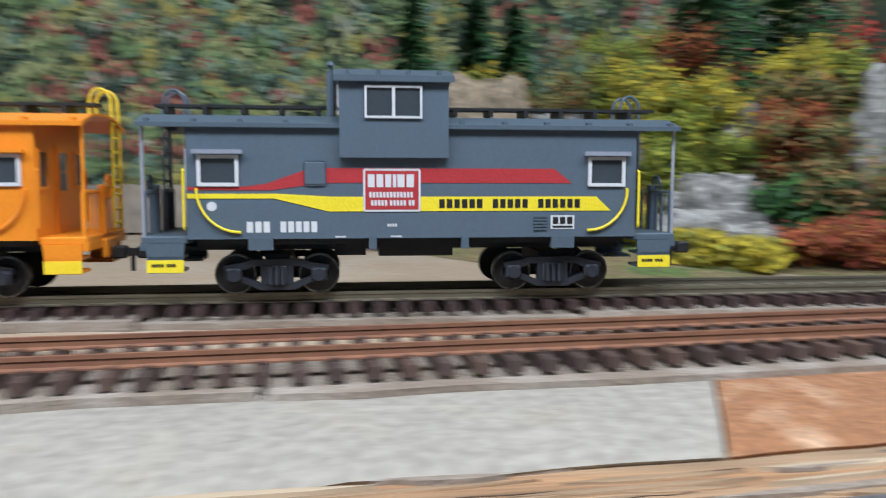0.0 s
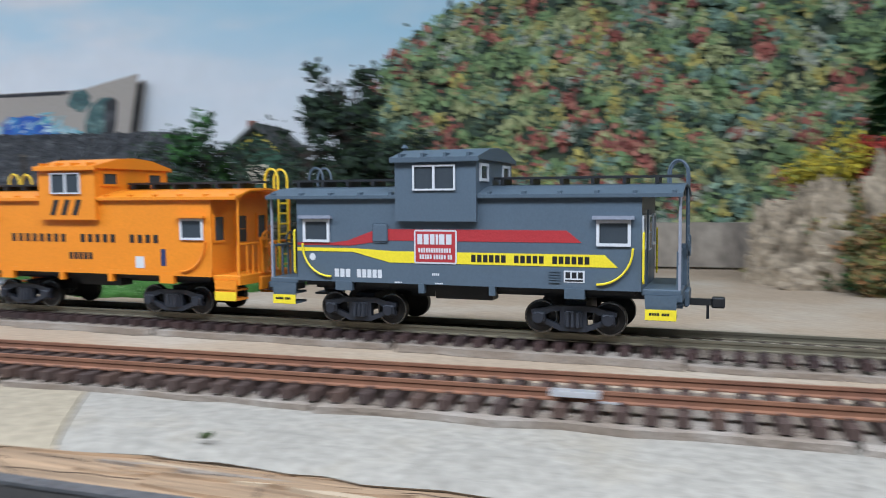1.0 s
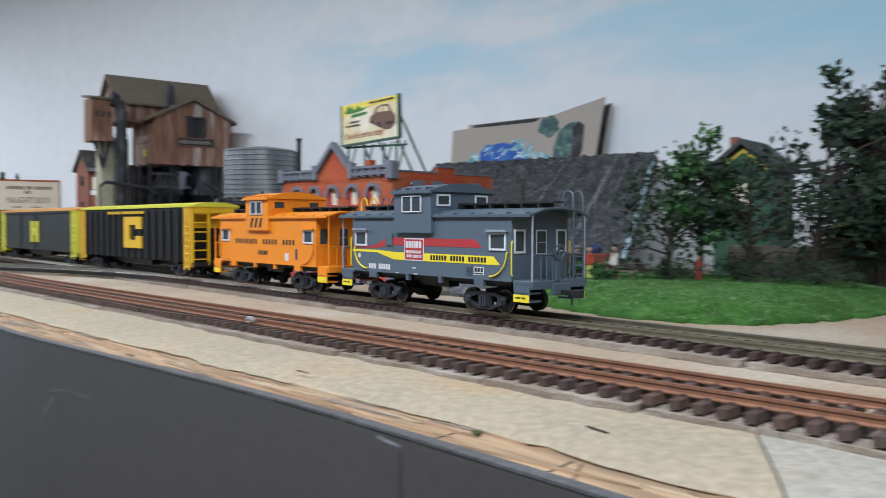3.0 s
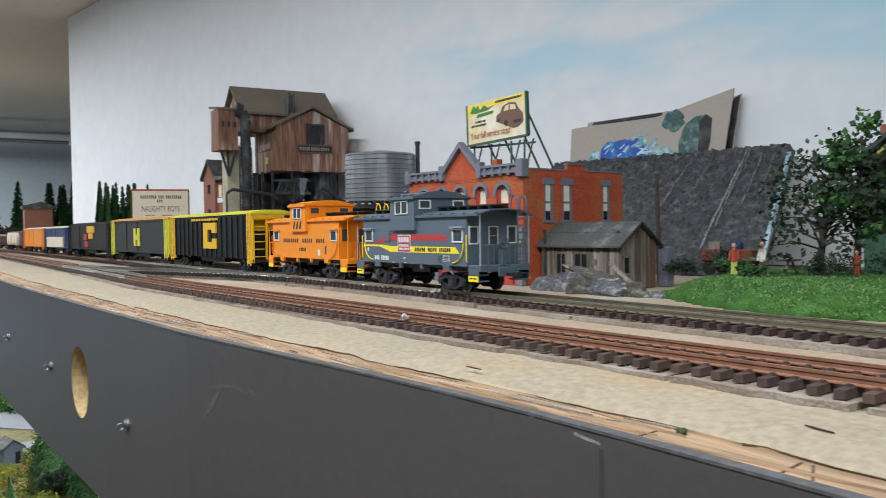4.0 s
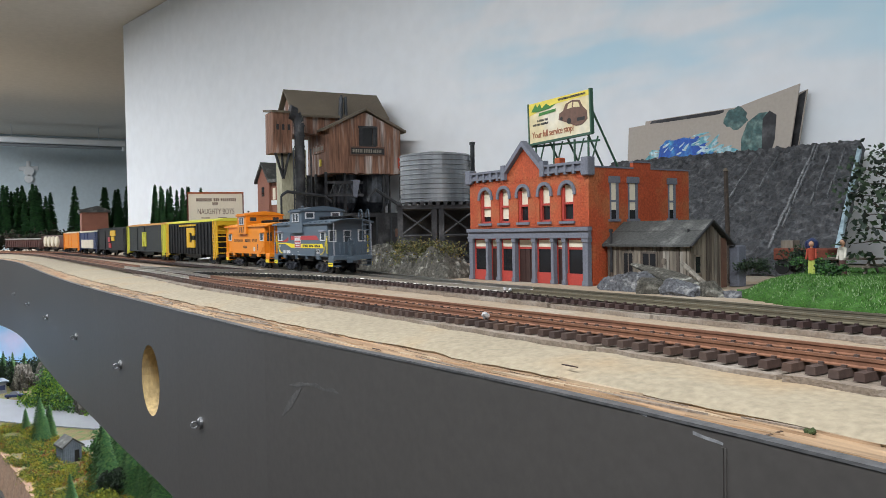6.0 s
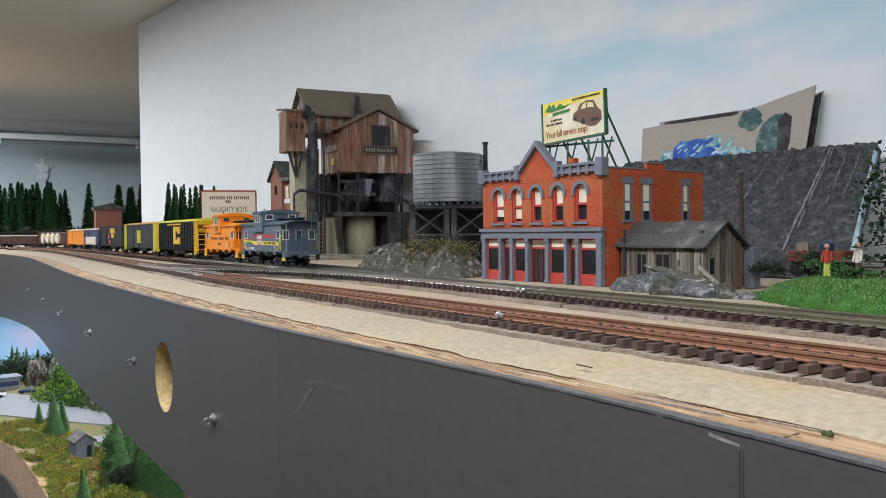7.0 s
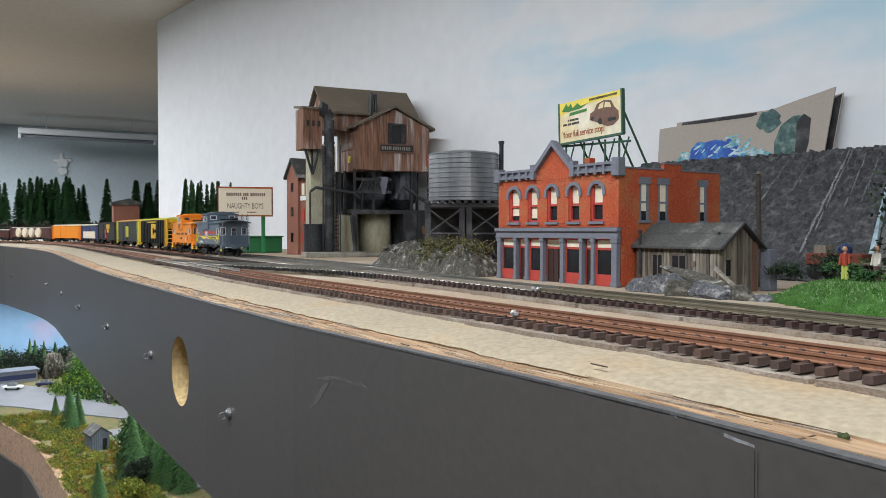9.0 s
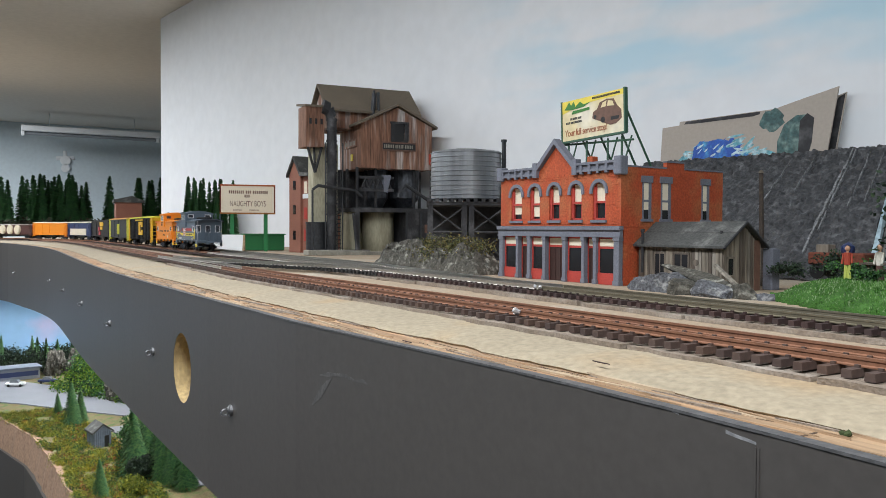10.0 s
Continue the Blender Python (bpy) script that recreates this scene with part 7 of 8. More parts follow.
def painted_hill():
    random.seed(51)
    # stone retaining wall
    b = B()
    n = 60
    rows = []
    for i in range(n + 1):
        x = -250 + 640 * i / n
        y = hill_front(x)
        j = 0.8 * noise.noise(Vector((x * 0.08, 0, 0)))
        rows.append([b.bm.verts.new(p) for p in ((x, y + j, 0.8), (x, y + 1.5 + j, 28.5 + j), (x, y + 8, 29 + j), (x, y + 8, 0.8))])
    for r, s in zip(rows, rows[1:]):
        for i in range(4):
            b.bm.faces.new((r[i], r[(i + 1) % 4], s[(i + 1) % 4], s[i]))
    b.bm.faces.new(rows[0][::-1])
    b.bm.faces.new(rows[-1])
    structure("retaining_wall", b, M["stone_wall"], "grey-brown painted stone retaining wall below the hill")
    # the hill's body
    def edge_x(z):
        pts = [(0, -212), (75, -188), (126, -172), (150, -162), (170, -144), (192, -100), (230, -48), (300, 42)]
        for (z0, x0), (z1, x1) in zip(pts, pts[1:]):
            if z <= z1:
                return x0 + (x1 - x0) * (z - z0) / (z1 - z0)
        return 30
    def surf(x, z):
        return 508 + 0.11 * x + 0.30 * max(0, z - 28) + 6 * noise.noise(Vector((x * 0.02, z * 0.02, 0)))
    b = B()
    nz, nx = 40, 60
    g = []
    for j in range(nz + 1):
        z = 20 + 330 * j / nz
        x0 = edge_x(z)
        g.append([b.bm.verts.new((x0 + (820 - x0) * i / nx, surf(x0 + (820 - x0) * i / nx, z) + 5, z)) for i in range(nx + 1)])
    for j in range(nz):
        for i in range(nx):
            b.bm.faces.new((g[j][i], g[j][i + 1], g[j + 1][i + 1], g[j + 1][i]))
    r = bmesh.ops.extrude_face_region(b.bm, geom=list(b.bm.faces))
    for v in r["geom"]:
        if isinstance(v, bmesh.types.BMVert):
            v.co.y += 14
    tagged(part("wooded_hill", b, M["hill_base"]), "steep hill covered with dabbed autumn foliage", "hill", "", "structure")
    # daubs of foliage, patch by patch
    shades = {
        "olive": ([(0.33, 0.36, 0.15), (0.45, 0.47, 0.22), (0.22, 0.25, 0.11)], 0.21),
        "green": ([(0.19, 0.29, 0.12), (0.28, 0.39, 0.16), (0.13, 0.20, 0.09)], 0.24),
        "blue_green": ([(0.20, 0.31, 0.22), (0.28, 0.40, 0.28), (0.13, 0.21, 0.16)], 0.13),
        "deep_green": ([(0.06, 0.10, 0.06), (0.09, 0.14, 0.08), (0.045, 0.07, 0.05)], 0.18),
        "rust": ([(0.38, 0.12, 0.09), (0.50, 0.21, 0.15), (0.24, 0.08, 0.065)], 0.14),
        "gold": ([(0.55, 0.46, 0.12), (0.44, 0.39, 0.12), (0.30, 0.28, 0.10)], 0.07),
        "grey_green": ([(0.46, 0.48, 0.37), (0.34, 0.37, 0.28), (0.21, 0.24, 0.18)], 0.06),
    }
    shades = {k: ([tuple(0.9 * c for c in col) for col in cols], w) for k, (cols, w) in shades.items()}
    names = list(shades)
    weights = [shades[k][1] for k in names]
    made = {k: B() for k in names}
    for n in range(2300):
        z = random.uniform(24, 300)
        x = random.uniform(edge_x(z) + 2, 560)
        key = random.choices(names, weights)[0]
        b = made[key]
        r = random.uniform(5.0, 10.5)
        for _ in range(int(12 + r * 2.2)):
            u, w = random.gauss(0, 0.55) * r, random.gauss(0, 0.5) * r
            c = Vector((x + u, 0, z + w))
            c.y = surf(c.x, c.z) + random.uniform(-2.5, 3.5) - 1.5 * (w / r)
            a = random.uniform(0, 6.2832)
            s = random.uniform(1.6, 4.2)
            d = Vector((math.cos(a), random.uniform(-0.35, 0.35), math.sin(a))) * s
            f = Vector((-math.sin(a), random.uniform(-0.35, 0.35), math.cos(a))) * s * 0.6
            b.bm.faces.new([b.bm.verts.new(p) for p in (c - d, c - f * 0.9, c + d, c + f)])
    for k in names:
        m = mat("hill_foliage_" + k, shades[k][0][0], 0.9, var=0.25, grain=350, stain=120, island=True, bump=0.0, spread=shades[k][0])
        tagged(part("hill_foliage", made[k], m), k.replace("_", "-") + " dabbed foliage on the hill", "foliage", "", "stuff")


def autumn_cliff():
    random.seed(61)
    # rock faces
    specs = [("tan", 138, 408, 26, 16, 62, "rock_tan"), ("tan", 172, 404, 34, 18, 74, "rock_tan"), ("tan", 214, 402, 34, 20, 92, "rock_tan"), ("tan", 160, 392, 40, 16, 34, "rock_tan"), ("tan", 206, 386, 40, 16, 40, "rock_tan"), ("tan", 120, 415, 22, 14, 48, "rock_tan"),
             ("grey", 262, 356, 16, 14, 66, "rock_grey"), ("grey", 294, 322, 26, 16, 40, "rock_grey"), ("grey", 286, 300, 26, 14, 24, "rock_grey"), ("grey", 372, 300, 26, 22, 88, "rock_grey"), ("grey", 425, 290, 30, 22, 80, "rock_grey"),
             ("tan", 352, 380, 40, 20, 70, "rock_tan"), ("grey", 246, 392, 26, 18, 72, "rock_grey"), ("grey", 318, 345, 18, 14, 74, "rock_grey")]
    for kind, x, y, rx, ry, h, key in specs:
        rock("cliff_rock", "craggy %s rock face among the autumn trees" % kind, x, y, rx, ry, h, key, 0, 5, 0.46)
    # sloping ground under the trees
    def steep(x):
        return 0.07 + 0.30 * min(1.0, max(0.0, (x - 240) / 90.0))
    def edge(y):
        return 112 + (445 - y) * 0.53
    b = B()
    g = []
    for j in range(25):
        row = []
        for i in range(41):
            y = 240 + j * 10
            x = edge(y) + i * 10
            lim = max(0.0, min(1.0, i / 5))
            z = 0.9 + lim * max(0, (y - 262)) * steep(x) + 3 * noise.noise(Vector((x * 0.03, y * 0.03, 5)))
            row.append(b.bm.verts.new((x, y, z if j and i else -0.5)))
        g.append(row)
    for j in range(24):
        for i in range(40):
            b.bm.faces.new((g[j][i], g[j][i + 1], g[j + 1][i + 1], g[j + 1][i]))
    structure("wooded_bank", b, M["earth"], "ochre and green earth bank below the cliff")
    def ground(x, y):
        return 0.9 + max(0.0, min(1.0, (x - edge(y)) / 50)) * max(0, (y - 262)) * steep(x) - 2
    bush = [(300, 345, 66, 26, "leaf_olive"), (282, 352, 74, 24, "leaf_olive"), (276, 338, 52, 16, "leaf_olive"), (300, 352, 92, 22, "leaf_yellow"), (276, 362, 96, 20, "leaf_yellow"), (262, 272, 14, 12, "leaf_yellow"), (283, 264, 13, 11, "leaf_yellow"),
            (318, 268, 18, 20, "leaf_rust"), (336, 270, 16, 18, "leaf_rust"), (345, 296, 44, 24, "leaf_brown"), (334, 320, 60, 24, "leaf_brown"), (356, 274, 14, 16, "leaf_olive"), (350, 318, 50, 18, "leaf_rust"), (338, 344, 84, 24, "leaf_brown"),
            (366, 340, 74, 22, "leaf_brown"), (328, 330, 70, 16, "leaf_rust"), (372, 350, 96, 26, "leaf_olive"), (350, 356, 104, 20, "leaf_yellow"), (392, 350, 108, 22, "leaf_red"), (160, 416, 92, 15, "leaf_red"), (136, 424, 88, 22, "leaf_yellow"), (196, 426, 94, 18, "leaf_olive"),
            (214, 428, 104, 20, "leaf_yellow"), (240, 418, 98, 24, "leaf_brown"), (238, 380, 60, 18, "leaf_rust"), (226, 372, 58, 9, "leaf_yellow"), (252, 340, 46, 14, "leaf_yellow"), (254, 326, 30, 12, "leaf_rust"), (250, 310, 22, 12, "leaf_yellow"),
            (214, 378, 44, 17, "leaf_brown"), (196, 382, 50, 12, "leaf_olive"), (234, 366, 50, 14, "leaf_olive"), (150, 400, 60, 10, "leaf_brown"), (186, 396, 66, 9, "leaf_olive"),
            (170, 382, 46, 14, "leaf_olive"), (192, 376, 44, 16, "leaf_olive"), (152, 384, 42, 13, "leaf_brown"), (126, 396, 40, 14, "leaf_brown"), (178, 362, 20, 18, "leaf_brown"), (204, 352, 22, 20, "leaf_green"), (222, 340, 20, 18, "leaf_brown"),
            (150, 372, 20, 16, "leaf_brown"), (190, 356, 18, 14, "leaf_rust"), (236, 330, 18, 16, "leaf_green"), (136, 385, 18, 14, "leaf_green"), (402, 266, 18, 20, "leaf_olive"), (430, 272, 26, 20, "leaf_brown"), (366, 286, 20, 18, "leaf_green"), (322, 300, 34, 16, "leaf_green"),
            (320, 420, 110, 28, "leaf_rust"), (262, 430, 112, 24, "leaf_brown"), (286, 415, 118, 26, "leaf_olive"), (420, 340, 100, 30, "leaf_brown")]
    words = {"leaf_olive": "olive-green", "leaf_yellow": "bright yellow", "leaf_rust": "rust-orange", "leaf_brown": "brown-green", "leaf_red": "crimson", "leaf_green": "fresh green"}
    for x, y, h, r, key in bush:
        if x < edge(y) + r * 0.4:
            x = edge(y) + r * 0.4
        g0 = ground(x, y)
        tree("autumn_bush", words[key] + " autumn bush on the bank", x, y, max(14, h - g0 * 0.6), r, key, z=g0, clumps=30, per=100, leaf=1.55, bare=0.06, spread=r * 0.17)
    for x, y, h, r in ((230, 436, 128, 24), (215, 470, 142, 28), (176, 466, 142, 26), (344, 426, 132, 40), (388, 410, 138, 50)):
        spruce("spruce_tree", "dark green spruce above the cliff", x, y, h, r, z=ground(x, y) - 4, layers=30, per=60, leaf=2.8)


def rock_outcrop():
    random.seed(71)
    t = thing("rock_outcrop", "mossy grey plaster rock outcrop beside the tracks", "rock", at=mm_pose(-622, 262, -1.5, 10))
    b = B()
    nx, ny = 150, 44
    g = []
    for j in range(ny + 1):
        row = []
        for i in range(nx + 1):
            u, v = i / nx, j / ny
            x, y = -82 + 152 * u, -16 + 40 * v
            env = min(1, 7 * u, 7 * (1 - u)) * min(1, 4.5 * v, 5 * (1 - v))
            q = Vector((x * 0.06, y * 0.10, 0.5))
            h = 21 + 8 * noise.noise(q) + 6 * abs(noise.noise(q * 2.4)) + 2.6 * abs(noise.noise(q * 5)) + 1.2 * noise.noise(q * 9)
            row.append(b.bm.verts.new((x + 4 * noise.noise(q * 3) * env, y + 5 * noise.noise(q * 3 + Vector((5, 5, 0))) * env, max(0, h * env ** 0.6))))
        g.append(row)
    for j in range(ny):
        for i in range(nx):
            b.bm.faces.new((g[j][i], g[j][i + 1], g[j + 1][i + 1], g[j + 1][i]))
    part("rock_body", b, M["rock_moss"], t)
    b = B()
    cs = [(random.uniform(-20, 62), random.uniform(-10, 14), 0) for _ in range(60)]
    cs = [(x, y, (17 if y < 0 else 24) + 5 * noise.noise(Vector((x * 0.06, y * 0.1, 0.5)))) for x, y, _ in cs]
    leaf_cards(b, cs, 80, 4.2, 0.9)
    part("moss_cover", b, M["moss_mix"], t)


def far_end():
    random.seed(81)
    rz = 0
    t = thing("roadside_sign", "cream billboard with orange rim on green posts", "sign", at=mm_pose(-1270, 276, 0, 76))
    part("board", B().box(-41, 41, 0, 2, 62, 104), M["shade"], t)
    part("rim", B().box(-43, 43, -0.6, 2.4, 104, 106.5).box(-43, 43, -0.6, 2.4, 59.5, 62).box(-43, -41, -0.6, 2.4, 62, 104).box(41, 43, -0.6, 2.4, 62, 104), M["leaf_rust"], t)
    for x in (-24, 28):
        part("post", B().box(x - 3, x + 3, 2.4, 7, 0, 61), M["sign_green"], t)
    b = B()
    letters(b, [3.0] * 8 + [-2] + [3.0] * 3 + [-2] + [3.0] * 8, -29, -0.2, 0, 92, 97, 0.35)
    letters(b, [3.0] * 3, -5, -0.2, 0, 86, 90.5, 0.35)
    letters(b, [1.6] * 8 + [-12] + [1.6] * 9, -22, -0.2, 0, 65, 67, 0.35)
    part("sign_writing", b, M["ink_brown"], t)
    cu = bpy.data.curves.new("headline", "FONT")
    cu.body, cu.size, cu.extrude = "NAUGHTY BOYS", 0.0125, 0.0001
    tmp = new("headline_text", cu)
    me = bpy.data.meshes.new_from_object(tmp.evaluated_get(bpy.context.evaluated_depsgraph_get()))
    bpy.data.objects.remove(tmp)
    me.materials.clear()
    me.materials.append(M["ink_brown"])
    wide = max(v.co.x for v in me.vertices)
    for v in me.vertices:
        v.co = Vector((-28 + v.co.x / wide * 56, -0.25 - v.co.z * 1000, 72 + v.co.y * 1000)) * MM
    ob = new("headline", me)
    ob.parent = t
    t = thing("green_shed", "low green painted freight shed", "shed", at=mm_pose(-1330, 310, 0, 78))
    part("shed_body", B().box(-40, 44, 0, 30, 0, 26, None, 1.0), M["sign_green"], t)
    part("shed_roof", B().box(-42, 46, -2, 32, 26, 28), M["sign_green"], t)
    t = thing("white_ramp", "white card loading ramp with a plywood side", "ramp", at=mm_pose(-1240, 236, 0, 70))
    part("ramp_face", B().prism([(0, 0), (22, 0), (22, 26), (18, 27)], "x", -22, 22), M["lamp_white"], t)
    part("ramp_side", B().prism([(0, 0), (22, 0), (22, 26), (18, 27)], "x", 22, 25), M["plywood"], t)
    # far conifers, in clumps along the back of the curve
    first = None
    for y in (-54, -34, 8, 20, 33, 44, 55, 65, 76, 87, 98, 108, 118, 128, 138, 150, 162, 176, 194, 266, 352, 366, 384, 402, 430, 446, 462):
        x = -2900 - random.uniform(-30, 30)
        k = random.uniform(0.94, 1.10) * (0.9 if y in (-54, -34, 162, 176, 194) else 1.0)
        if first is None:
            first = spruce("far_spruce", "dense dark green model spruce at the far curve", x, y, 176, 23, "conifer", "far spruces", 26, 34, 40, 5.0)
        else:
            ob = copy_thing(first, mm_pose(x, y + random.uniform(-4, 4), 26, random.uniform(0, 360)))
            ob.scale = (k, k, k)
    for y in (287, 296, 304, 313, 322, 331, 340, 352, 361, 372, 384, 296, 317, 336, 366):
        ob = copy_thing(first, mm_pose(-1800 + random.uniform(-40, 40), y + random.uniform(-3, 3), 0, random.uniform(0, 360)))
        k = random.uniform(0.74, 0.87)
        ob.scale = (k * 0.66, k * 0.66, k)
    # dark hedge bank behind the train
    b = B()
    for i in range(70):
        y = -120 + i * 9.5
        leaf_cards(b, [(-2790 + random.uniform(-30, 30) + max(0, y - 120) * 0.6, -79 + (y + 79) * 1.2, 34 + random.uniform(-16, 14))], 150, 11, 5.0)
    tagged(part("far_hedge", b, M["leaf_hedge"]), "dark clumped foliage bank behind the far curve", "hedge", "", "stuff")
    t = thing("brick_depot", "small red-brown depot among the far trees", "building", at=mm_pose(-2560, 275, 20))
    part("wall", B().box(-20, 20, -36, 36, 0, 92), M["brick_old"], t)
    part("roof", B().prism([(-42, 92), (42, 92), (42, 98), (8, 112), (-42, 100)], "x", -24, 24), M["felt"], t)
    # ceiling tube fixture and wall fitting
    t = thing("tube_fixture", "long white fluorescent tube fixture under the ceiling", "ceiling light", at=mm_pose(-4480, 372, 500))
    part("housing", B().box(-30, 30, -325, 325, 12, 40, None, 3), M["lamp_white"], t)
    part("tube", B().rod((-8, -310, 4), (-8, 310, 4), 9, 10), M["pane_grey"], t)
    for y in (-200, 200):
        part("hanger", B().rod((0, y, 38), (0, y, CEIL - 500), 2.0, 6), M["lamp_white"], t)
    for y in (-318, 318):
        part("end_cap", B().box(-20, 14, y - 7, y + 7, -10, 16, None, 3), M["lamp_white"], t)
    t = thing("wall_fitting", "white wall-mounted ventilator fitting", "wall fitting", at=mm_pose(-4900, 275, 400))
    part("plate", B().rod((-30, 0, 8), (-8, 0, 8), 26, 16).rod((-30, 0, -34), (-8, 0, -34), 22, 14), M["lamp_white"], t)
    part("knob", B().rod((-30, 0, -34), (-48, 0, -36), 15, 14, 11), M["lamp_white"], t)
    part("bracket", B().rod((-30, -46, 20), (-30, 46, 26), 12, 8).rod((-30, 0, 30), (-30, 0, 62), 10, 8), M["lamp_white"], t)


def lower_level():
    random.seed(91)
    Z = -420.0
    front = [(-1000, 60), (-1478, 36), (-1675, 22), (-1800, 12), (-1947, -4), (-2189, -67), (-2300, -110), (-2700, -330)]
    def fy(x):
        return lerp_on(front, x)
    xs = xs_of(-1000, -2700, 68)
    b = B()
    rows = [[b.bm.verts.new(p) for p in ((x, fy(x), Z), (x, 900, Z), (x, 900, Z - 20), (x, fy(x), Z - 20))] for x in xs]
    for r, s in zip(rows, rows[1:]):
        for i in range(4):
            b.bm.faces.new((r[i], r[(i + 1) % 4], s[(i + 1) % 4], s[i]))
    structure("lower_deck", b, M["earth"], "lower deck covered with ochre and green scenery")
    b = B().box(-3020, -2700, -1400, 900, Z - 20, Z)
    structure("lower_ground_far", b, M["earth"], "green and ochre scenery ground of the lower deck")
    # raw bank and dark board below
    for name, key, y0, y1, z0, z1, lab in (("lower_bank", "clay", -1.5, -16, Z + 1, Z - 74, "raw clay bank at the lower deck's front"), ("lower_fascia", "fascia", -19, -22, Z - 60, Z - 300, "dark grey fascia of the lower deck")):
        b = B()
        rows = []
        for x in xs:
            j = 5 * noise.noise(Vector((x * 0.03, 2, 0))) if key == "clay" else 0
            rows.append([b.bm.verts.new(p) for p in ((x, fy(x) + y0 + j, z0), (x, fy(x) + y1 + j, z1), (x, fy(x) + 12, z1), (x, fy(x) + 12, z0))])
        for r, s in zip(rows, rows[1:]):
            for i in range(4):
                b.bm.faces.new((r[i], r[(i + 1) % 4], s[(i + 1) % 4], s[i]))
        structure(name, b, M[key], lab)
    structure("lower_road", B().prism([(-2050, 900), (-2060, 200), (-2200, 80), (-2330, -20), (-2420, -110), (-2800, -300), (-2950, -200), (-2640, 10), (-2420, 160), (-2300, 300), (-2280, 900)], "z", Z + 0.4, Z + 3), M["road"], "pale grey road and yard on the lower deck")
    structure("lower_road", B().prism([(-1420, 900), (-1440, 230), (-1560, 170), (-1800, 180), (-1960, 140), (-1960, 190), (-1810, 240), (-1600, 240), (-1520, 300), (-1500, 900)], "z", Z + 0.4, Z + 3), M["road"], "pale grey road on the lower deck")
    structure("lower_backdrop", B().box(-3060, -3020, -1400, 900, Z - 20, -172), M["sky_low"], "pale blue painted sky behind the lower deck")
    # wooded slopes at the back
    b = B()
    for i in range(300):
        x = random.uniform(-3000, -2800)
        y = random.uniform(-300, 500)
        leaf_cards(b, [(x, y, Z + random.uniform(4, 56))], 90, 13, 4.0)
    tagged(part("lower_far_foliage", b, M["leaf_dark"]), "dark green foliage slopes of the lower deck", "foliage", "", "stuff")
    # a green bank climbing from the yard, brightest at its foot
    bank = {"bank_bright": B(), "leaf_green": B(), "lower_green": B()}
    for i in range(620):
        u, v = random.random(), random.random() ** 0.8
        x = -2480 + 300 * u - 210 * v
        y = 62 + 170 * u + 190 * v
        z = Z + 150 * v * (1.15 - 0.35 * u) + random.uniform(0, 12)
        key = "bank_bright" if random.random() > v + 0.55 * u + 0.15 else random.choice(("leaf_green", "lower_green", "lower_green"))
        leaf_cards(bank[key], [(x, y, z)], 70, 11, 3.4)
    for key, b in bank.items():
        tagged(part("lower_slope_foliage", b, M[key]), {"bank_bright": "bright yellow-green", "leaf_green": "fresh green", "lower_green": "dark green"}[key] + " foliage on the bank beside the lower road", "foliage", "", "stuff")
    # low tufts of many colours along the front
    tufts = {"leaf_olive": B(), "leaf_yellow": B(), "leaf_rust": B(), "leaf_green": B(), "leaf_brown": B()}
    for i in range(2400):
        x = random.uniform(-2230, -1380)
        y = fy(x) + random.uniform(2, 135)
        if noise.noise(Vector((x * 0.02, y * 0.02, 3))) < -0.30:
            continue
        key = random.choices(list(tufts), (0.52, 0.14, 0.06, 0.18, 0.10))[0]
        r = random.uniform(2.5, 7)
        leaf_cards(tufts[key], [(x, y, Z + r * 0.6)], int(24 + 6 * r), r * 0.75, 1.5)
    for key, b in tufts.items():
        tagged(part("lower_low_foliage", b, M[key]), {"leaf_olive": "olive", "leaf_yellow": "yellow", "leaf_rust": "rust-red", "leaf_green": "green", "leaf_brown": "brown"}[key] + " tufts of low ground foliage", "foliage", "", "stuff")
    for x, y, rx, ry, h in ((-2300, 205, 44, 26, 66), (-2240, 232, 40, 24, 60), (-2180, 250, 40, 24, 44), (-2700, 150, 60, 30, 96), (-2620, 190, 60, 30, 110), (-2780, 90, 50, 30, 80)):
        t = rock("lower_rock", "grey rock face beside the lower road", x, y, rx, ry, h, "rock_moss", 0, 4, 0.5)
        t.location.z = (Z - 3) * MM
    t = thing("grey_shack", "small blue-grey plank shack with a pitched roof", "shack", at=mm_pose(-1836, 92, Z, 12))
    part("wall", B().prism([(0, 0), (34, 0), (34, 32), (17, 46), (0, 32)], "x", 0, 44), M["shack"], t)
    for k in range(9):
        zt = 32 + 14 * (1 - abs(k * 3.8 + 1.6 - 17) / 17) - 1
        part("plank", B().box(44, 44.8 + random.uniform(0, 0.5), k * 3.8, k * 3.8 + 3.2, 0, zt), M["shack"], t)
    for k in range(11):
        part("plank", B().box(k * 4, k * 4 + 3.4, -0.9 - random.uniform(0, 0.5), 0, 0, 31), M["shack"], t)
    part("roof", B().prism([(-5, 29), (17, 47), (17, 50), (-5, 33)], "x", -4, 48), M["felt"], t)
    part("roof", B().prism([(17, 47), (39, 29), (39, 33), (17, 50)], "x", -4, 48), M["felt"], t)
    part("doorway", B().box(44.9, 45.8, 20, 29, 0, 24), M["ink"], t)
    t = thing("long_depot", "long grey flat-roofed depot on the lower deck", "building", at=mm_pose(-2740, -28, Z, 10))
    part("wall", B().box(-30, 30, -66, 66, 0, 32), M["road"], t)
    part("roof", B().box(-36, 36, -72, 72, 32, 37), M["shack"], t)
    part("window_band", B().box(30, 31, -62, 62, 10, 24), M["car_blue"], t)
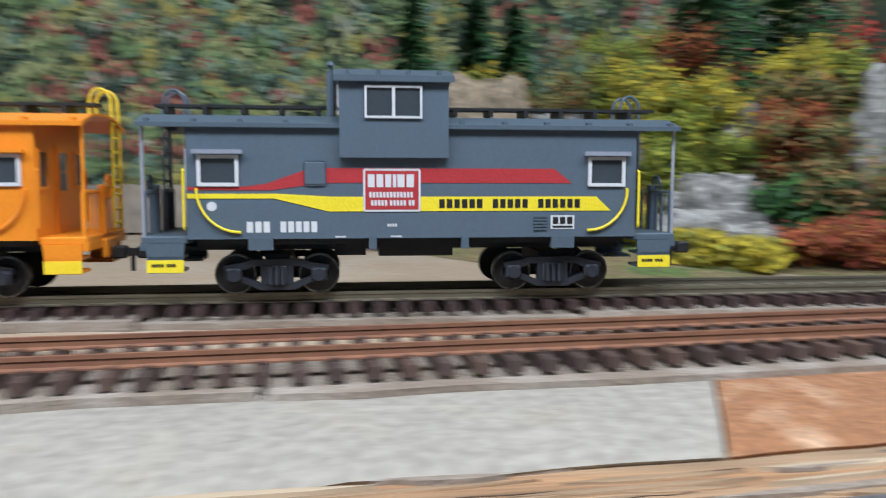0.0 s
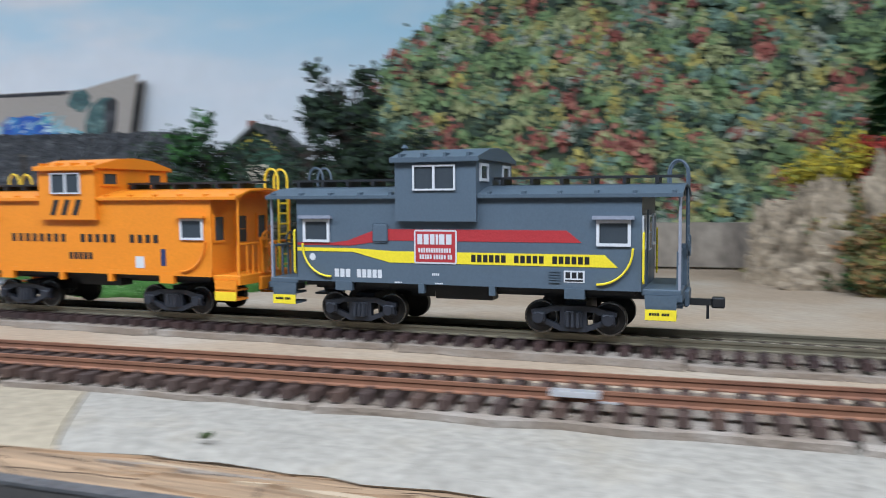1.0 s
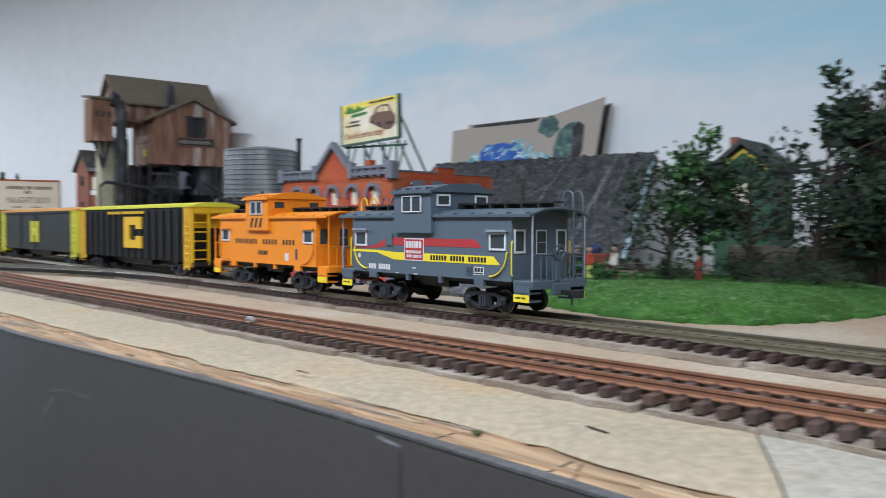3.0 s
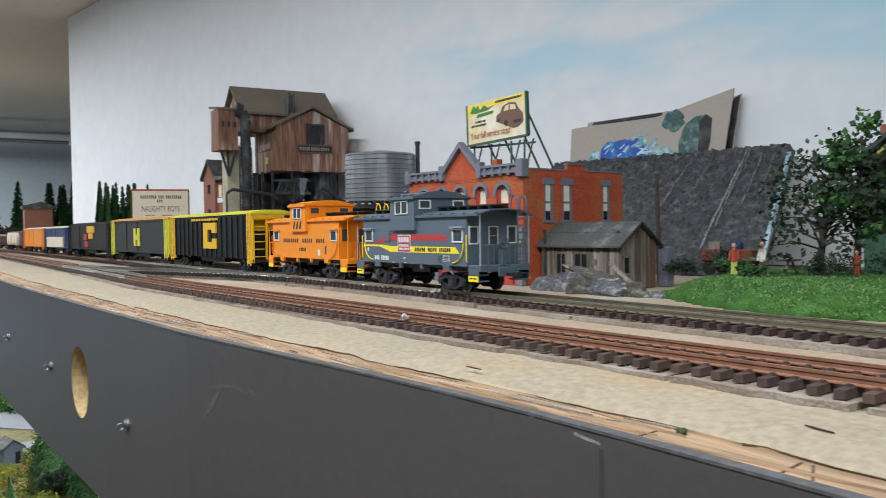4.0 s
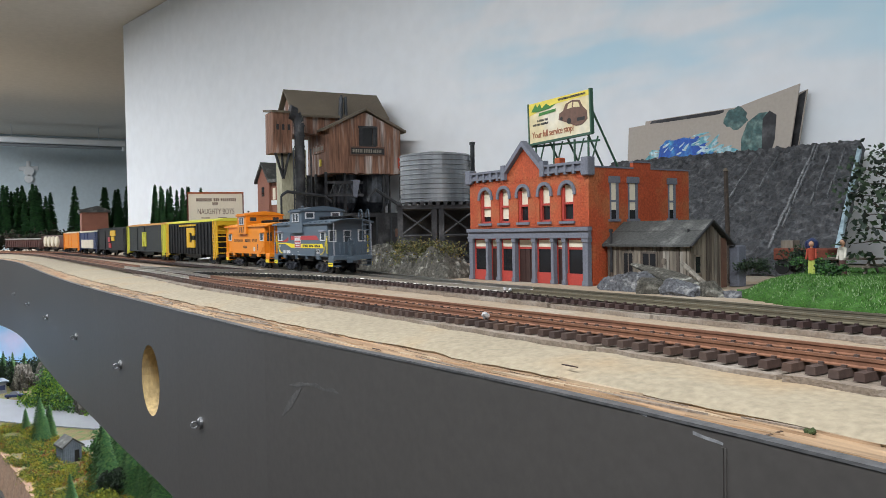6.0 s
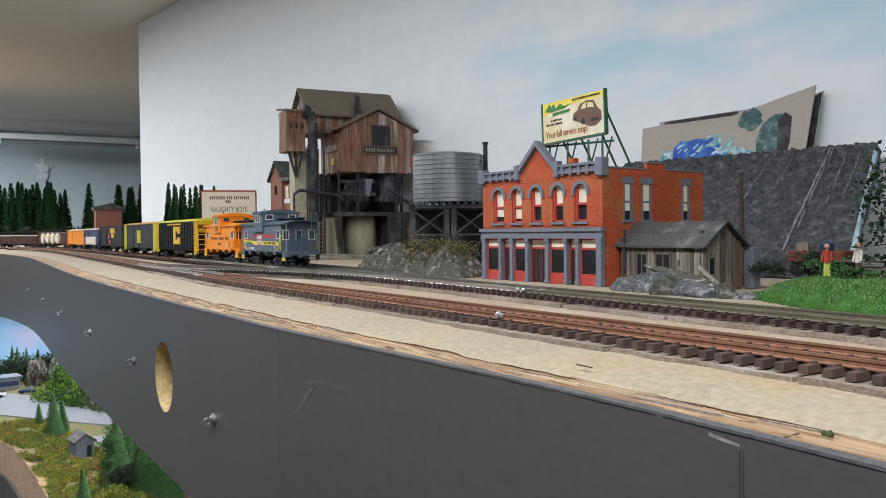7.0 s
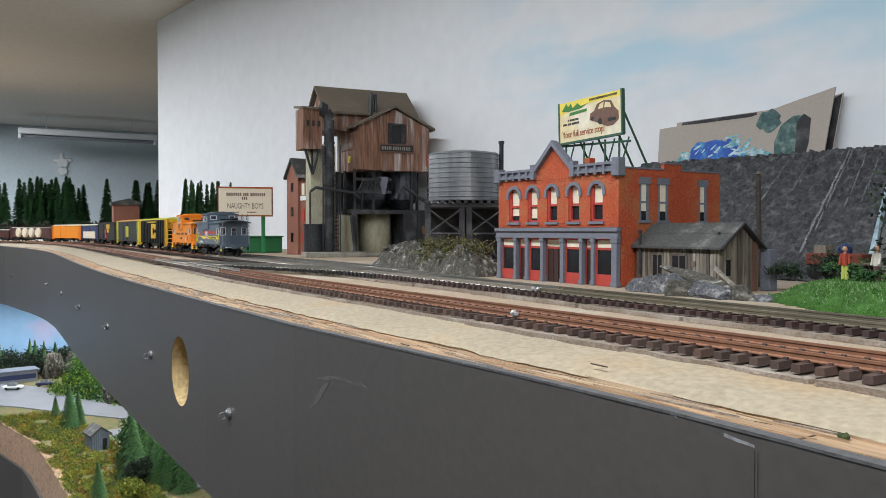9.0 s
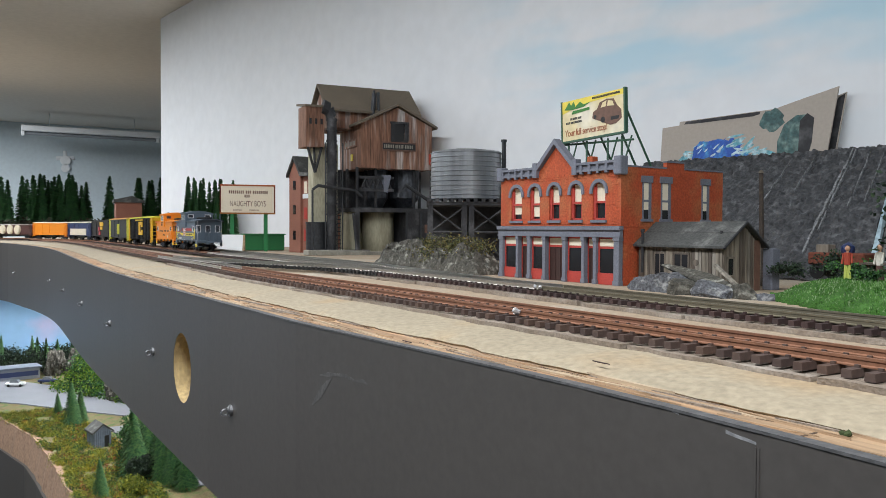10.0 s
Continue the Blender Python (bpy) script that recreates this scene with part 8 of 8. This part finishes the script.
    for x, y, key, word in ((-2600, 58, "car_blue", "blue"), (-2590, -26, "lamp_white", "white"), (-2330, 190, "shack", "grey-blue")):
        t = thing("parked_car", word + " model car parked on the road", "car", "parked cars", mm_pose(x, y, Z + 3, 70))
        part("body", B().box(-26, 26, -10, 10, 4, 12, None, 2.5), M[key], t)
        part("cabin", B().prism([(-14, 12), (12, 12), (7, 19), (-10, 19)], "y", -9, 9), M["pane_grey"], t)
        for wx in (-16, 16):
            for wy in (-10, 8):
                part("wheel", B().rod((wx, wy, 4), (wx, wy + 2, 4), 4, 12), M["ink"], t)
    first = spruce("lower_spruce", "bushy dark green spruce on the lower deck", -1545, 140, 132, 27, "lower_green", "lower spruces", Z, 34, 60, 3.4)
    for x, y, s in ((-1500, 178, 0.86), (-1478, 196, 0.8), (-1466, 76, 0.5), (-2022, 76, 0.78), (-2150, 55, 0.42), (-1580, 168, 0.95), (-2040, 96, 0.6), (-1440, 210, 0.8)):
        ob = copy_thing(first, mm_pose(x, y, Z, random.uniform(0, 360)))
        ob.scale = (s, s, s)
    for x, y, h, r, key in ((-1665, 172, 92, 30, "lower_green"), (-1620, 152, 104, 28, "leaf_green"), (-1740, 172, 76, 30, "lower_green"), (-1505, 150, 60, 22, "leaf_dark"), (-1600, 190, 70, 30, "leaf_green"), (-1450, 130, 34, 20, "leaf_olive"), (-1780, 190, 40, 26, "leaf_olive")):
        tree("lower_tree", "bushy green broadleaf tree on the lower deck", x, y, h, r, key, z=Z, clumps=40, per=90, leaf=2.2, bare=0.15, spread=r * 0.16)
    for i in range(26):
        ob = copy_thing(first, mm_pose(random.uniform(-2990, -2860), random.uniform(-130, 330), Z + 20, random.uniform(0, 360)))
        ob.scale = (0.42, 0.42, random.uniform(0.55, 0.95))


M["moss_mix"] = mat("olive_moss", (0.15, 0.14, 0.04), 0.9, var=0.3, island=True, spread=[(0.15, 0.14, 0.045), (0.10, 0.11, 0.04), (0.22, 0.17, 0.05), (0.07, 0.075, 0.03)])
M["bank_bright"] = mat("bright_bank_green", (0.16, 0.30, 0.03), 0.85, var=0.3, island=True, spread=[(0.14, 0.30, 0.025), (0.22, 0.38, 0.04), (0.08, 0.20, 0.02), (0.30, 0.42, 0.05)])
M["lower_green"] = mat("lower_spruce_green", (0.03, 0.11, 0.04), 0.85, var=0.2, island=True, spread=[(0.055, 0.165, 0.055), (0.085, 0.21, 0.065), (0.03, 0.10, 0.035), (0.13, 0.25, 0.07)])
main_street_building()
shed()
coaling_tower()
lawn()
slope_and_cards()
painted_hill()
autumn_cliff()
rock_outcrop()
far_end()
lower_level()


# ---- what moves ----
def motions():
    """The train runs to the left at an even pace along the main line; every car follows the curve."""
    for car, offset in CARS:
        rows = []
        for i in range(21):
            t = i * 0.5
            x, y, a = main_at(TRAIN_X0 - TRAIN_V * t, -offset)
            rows.append((t, mm_pose(x, y, 6.5, a)))
        walk(car, rows)


TRAIN_X0, TRAIN_V = 148.4, 129.2
motions()
